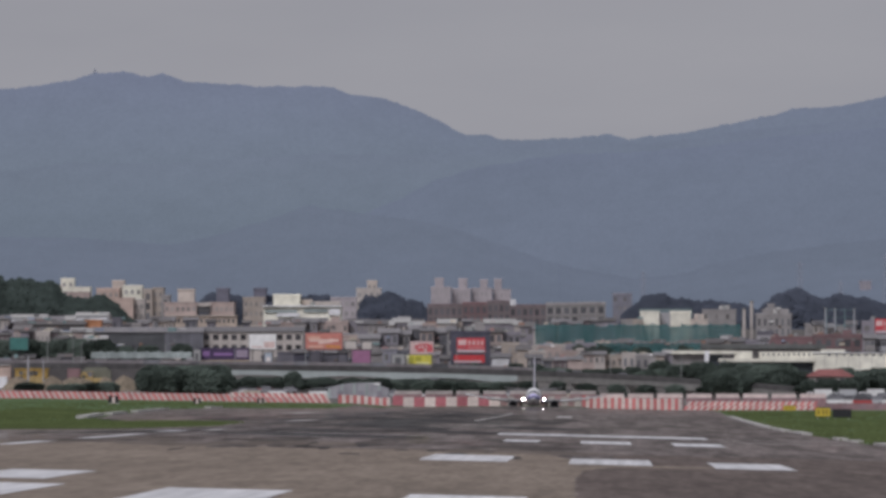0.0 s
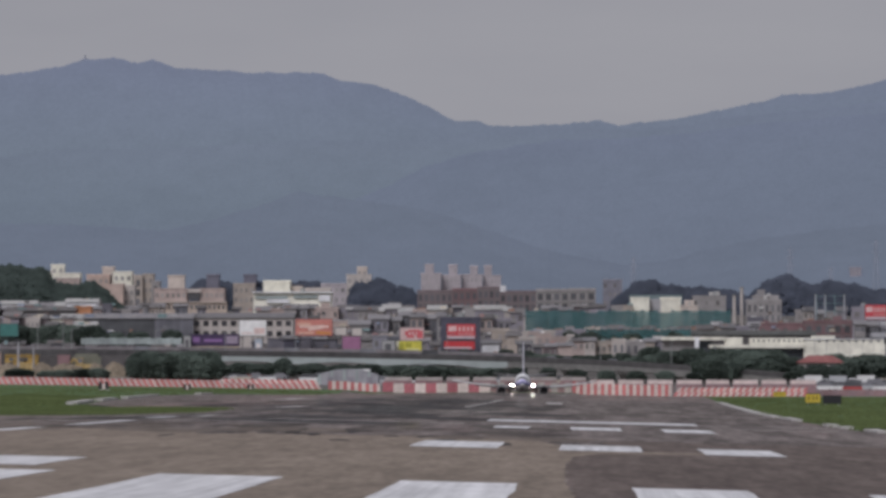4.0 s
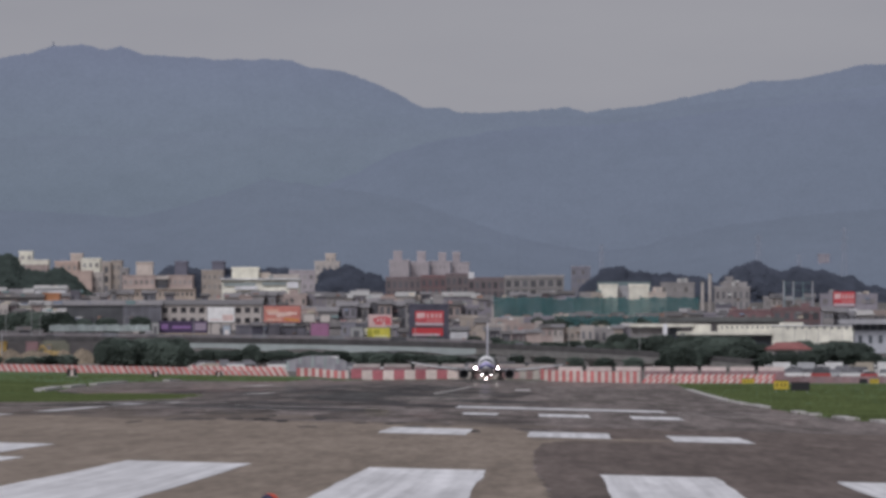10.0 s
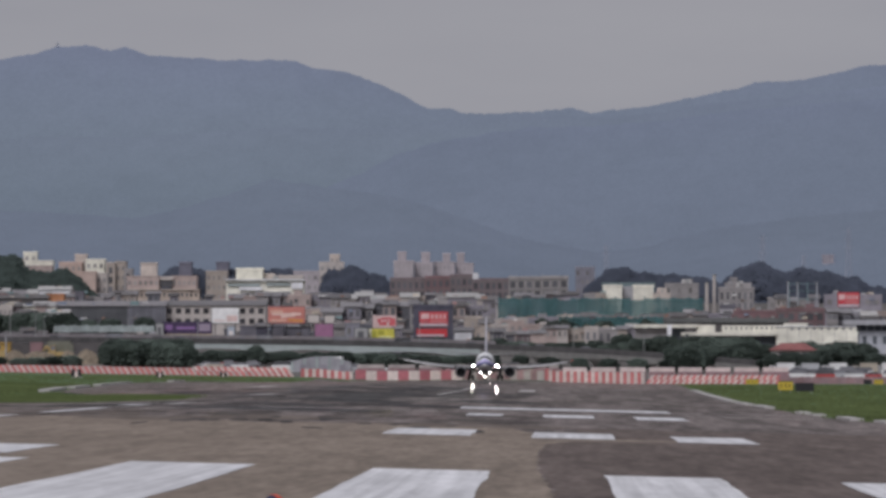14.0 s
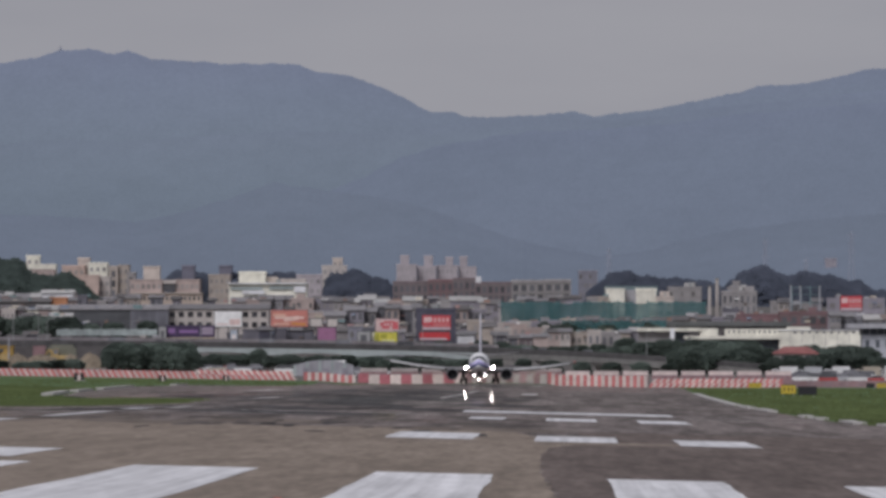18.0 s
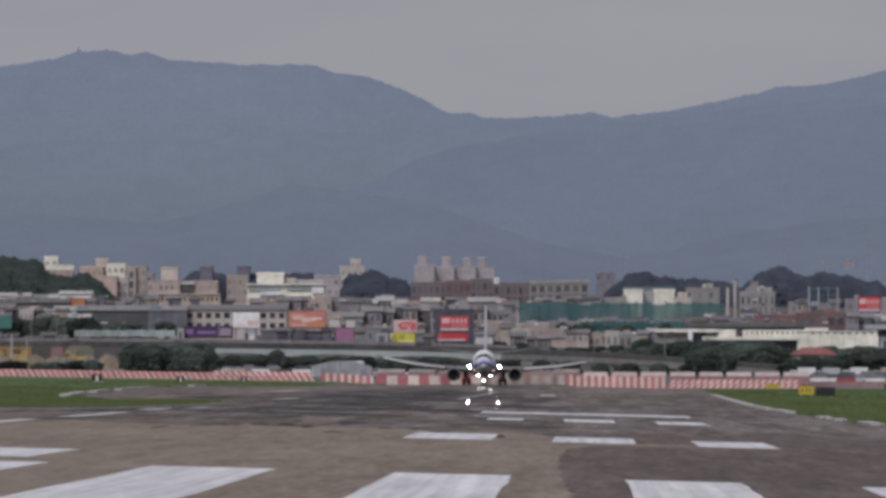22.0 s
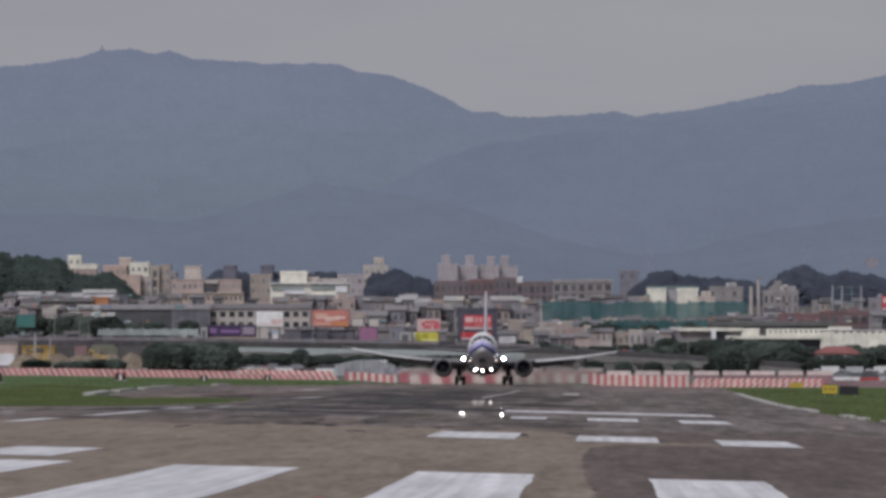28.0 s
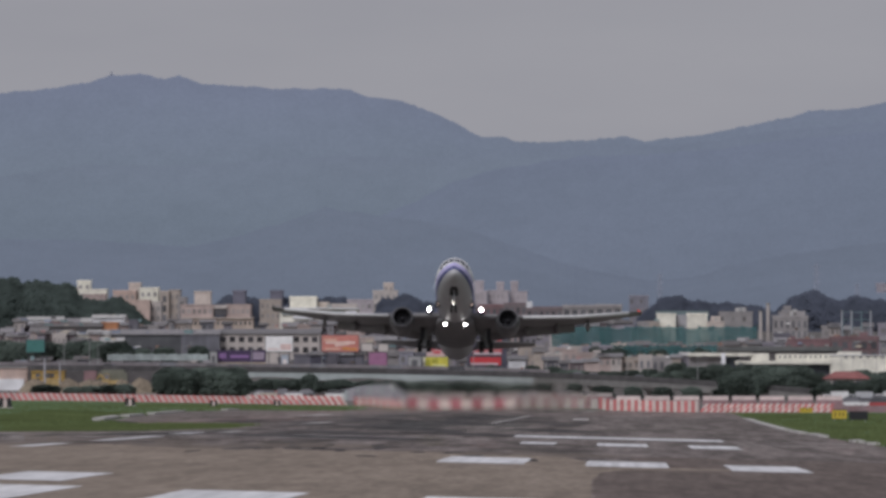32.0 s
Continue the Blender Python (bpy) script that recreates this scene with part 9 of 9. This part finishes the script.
# ---- hot air behind the engines ----
def hot_air():
    """Shimmering jet blast that trails low over the runway: clear banks of warm air whose uneven fronts blur what lies behind."""
    m = bpy.data.materials.new("hot_air")
    m.use_nodes = True
    n, l = m.node_tree.nodes, m.node_tree.links
    n.remove(n["Principled BSDF"])
    bend, clear, mx = n.new("ShaderNodeBsdfRefraction"), n.new("ShaderNodeBsdfTransparent"), n.new("ShaderNodeMixShader")
    bend.inputs["IOR"].default_value, bend.inputs["Roughness"].default_value = 1.01, 0.2
    bend.inputs["Color"].default_value = (0.985, 0.975, 0.965, 1)
    # the bank thins out towards its rim
    co, mp, ln, ns, ad, fade = n.new("ShaderNodeTexCoord"), n.new("ShaderNodeMapping"), n.new("ShaderNodeVectorMath"), n.new("ShaderNodeTexNoise"), n.new("ShaderNodeMath"), n.new("ShaderNodeMapRange")
    mp.inputs["Location"].default_value, mp.inputs["Scale"].default_value = (-1, 0, -0.7), (2, 0, 1.7)
    ln.operation, ad.operation = "LENGTH", "MULTIPLY_ADD"
    ns.inputs["Scale"].default_value, ns.inputs["Detail"].default_value = 4.0, 3.0
    ad.inputs[1].default_value = 0.5
    fade.inputs["From Min"].default_value, fade.inputs["From Max"].default_value, fade.inputs["To Min"].default_value, fade.inputs["To Max"].default_value = 1.25, 0.8, 0.0, 1.0
    l.new(co.outputs["Generated"], mp.inputs["Vector"])
    l.new(mp.outputs["Vector"], ln.inputs[0])
    l.new(co.outputs["Generated"], ns.inputs["Vector"])
    l.new(ns.outputs["Fac"], ad.inputs[0])
    l.new(ln.outputs["Value"], ad.inputs[2])
    l.new(ad.outputs["Value"], fade.inputs["Value"])
    l.new(fade.outputs["Result"], mx.inputs[0])
    l.new(clear.outputs["BSDF"], mx.inputs[1])
    l.new(bend.outputs["BSDF"], mx.inputs[2])
    l.new(mx.outputs["Shader"], n["Material Output"].inputs["Surface"])
    rim = bpy.data.materials.new("clear_air")
    rim.use_nodes = True
    n, l = rim.node_tree.nodes, rim.node_tree.links
    n.remove(n["Principled BSDF"])
    l.new(n.new("ShaderNodeBsdfTransparent").outputs["BSDF"], n["Material Output"].inputs["Surface"])
    t = thing("exhaust_haze", (0, 0, 0), "shimmering hot exhaust air trailing low behind the jet engines", "exhaust", kind="stuff")
    for x, y, w, h in ((-5, 40, 7.0, 2.6), (6, 44, 7.5, 2.8), (1, 76, 13.0, 2.8)):
        k, vs = 28, []
        for yy in (y - 4, y + 4):
            for q in range(k):
                a = 2 * math.pi * q / k
                c, d = math.cos(a), math.sin(a)
                r = 1 + 0.1 * noise.noise((3 * c + x, 3 * d, y))
                vs.append((x + w * r * math.copysign(abs(c) ** 0.7, c), yy, max(0.05, 1.0 + h * r * math.copysign(abs(d) ** 0.8, d))))
        fs = [tuple(range(k)), tuple(range(2 * k - 1, k - 1, -1))] + [(q, k + q, k + (q + 1) % k, (q + 1) % k) for q in range(k)]
        o = child("warm_air", mesh_of("warm_air", vs, fs, [m, rim], [0] + [1] * (k + 1)), t)
        o.visible_shadow = False
    return t


exhaust = hot_air()


def motions():
    rows, trail = [], []
    for s in range(0, 65):
        k = s / 2
        dist = 2503.5 - 11.533 * k - 1.2383 * k ** 2 + 0.003567 * k ** 3
        x = lerp(k, (0, 9, 14.5, 18, 21, 24.5, 26.5, 28, 30, 31, 32), (-15.3, -15.0, -15.1, -15.25, -15.5, -15.5, -15.15, -14.75, -14.27, -14.4, -14.8))
        up = lerp(k, (0, 26.3, 27.5, 28, 28.5, 29, 29.5, 30, 30.5, 31, 32), (0, 0, 2.1, 3.7, 5.2, 6.7, 8.1, 9.4, 10.8, 11.7, 13.9))
        lift = lerp(k, (0, 28.5, 29, 29.5, 30, 30.5, 31, 31.5, 32), (0, 0, 0.08, 0.2, 0.45, 1.0, 2.07, 3.5, 5.5))
        bank = lerp(k, (0, 30, 30.5, 31, 31.5, 32), (0, 0, -0.8, -0.7, -0.3, 1.0))
        z = land(x, dist + 6.5)
        rows.append((k, pose(x, dist + 7, z + 0.2 + lift, -up, bank, 0)))
        trail.append((k, pose(x, dist + 7, z, 0, 0, 0)))
    walk(airliner, rows)
    walk(exhaust, trail)
    flex = (((0, -0.9), (20, -0.6), (24, 0.8), (28, 0.9), (30, 1.2), (32, 0.9)), ((0, -2.9), (22, -2.9), (25, -2.4), (28, -0.8), (29, 0.3), (30, 1.6), (31, 2.0), (32, 1.6)))
    for s, wing, bends in zip((-1, 1), wings, flex):
        # the wings droop on the ground and bend up as they take the weight
        root = Matrix.Translation((s * 1.9, 0, 2.25))
        walk(wing, [(t, root @ pose(0, 0, 0, 0, -s * a, 0) @ root.inverted()) for t, a in bends])
    for s, lamp in zip((-1, 1), belly_lamps):
        walk(lamp, [(t, pose(s * 0.93, y, z)) for t, y, z in ((0, -3.0, 2.4), (8.2, -3.0, 2.4), (8.8, -5.1, 1.4), (32, -5.1, 1.4))])


motions()
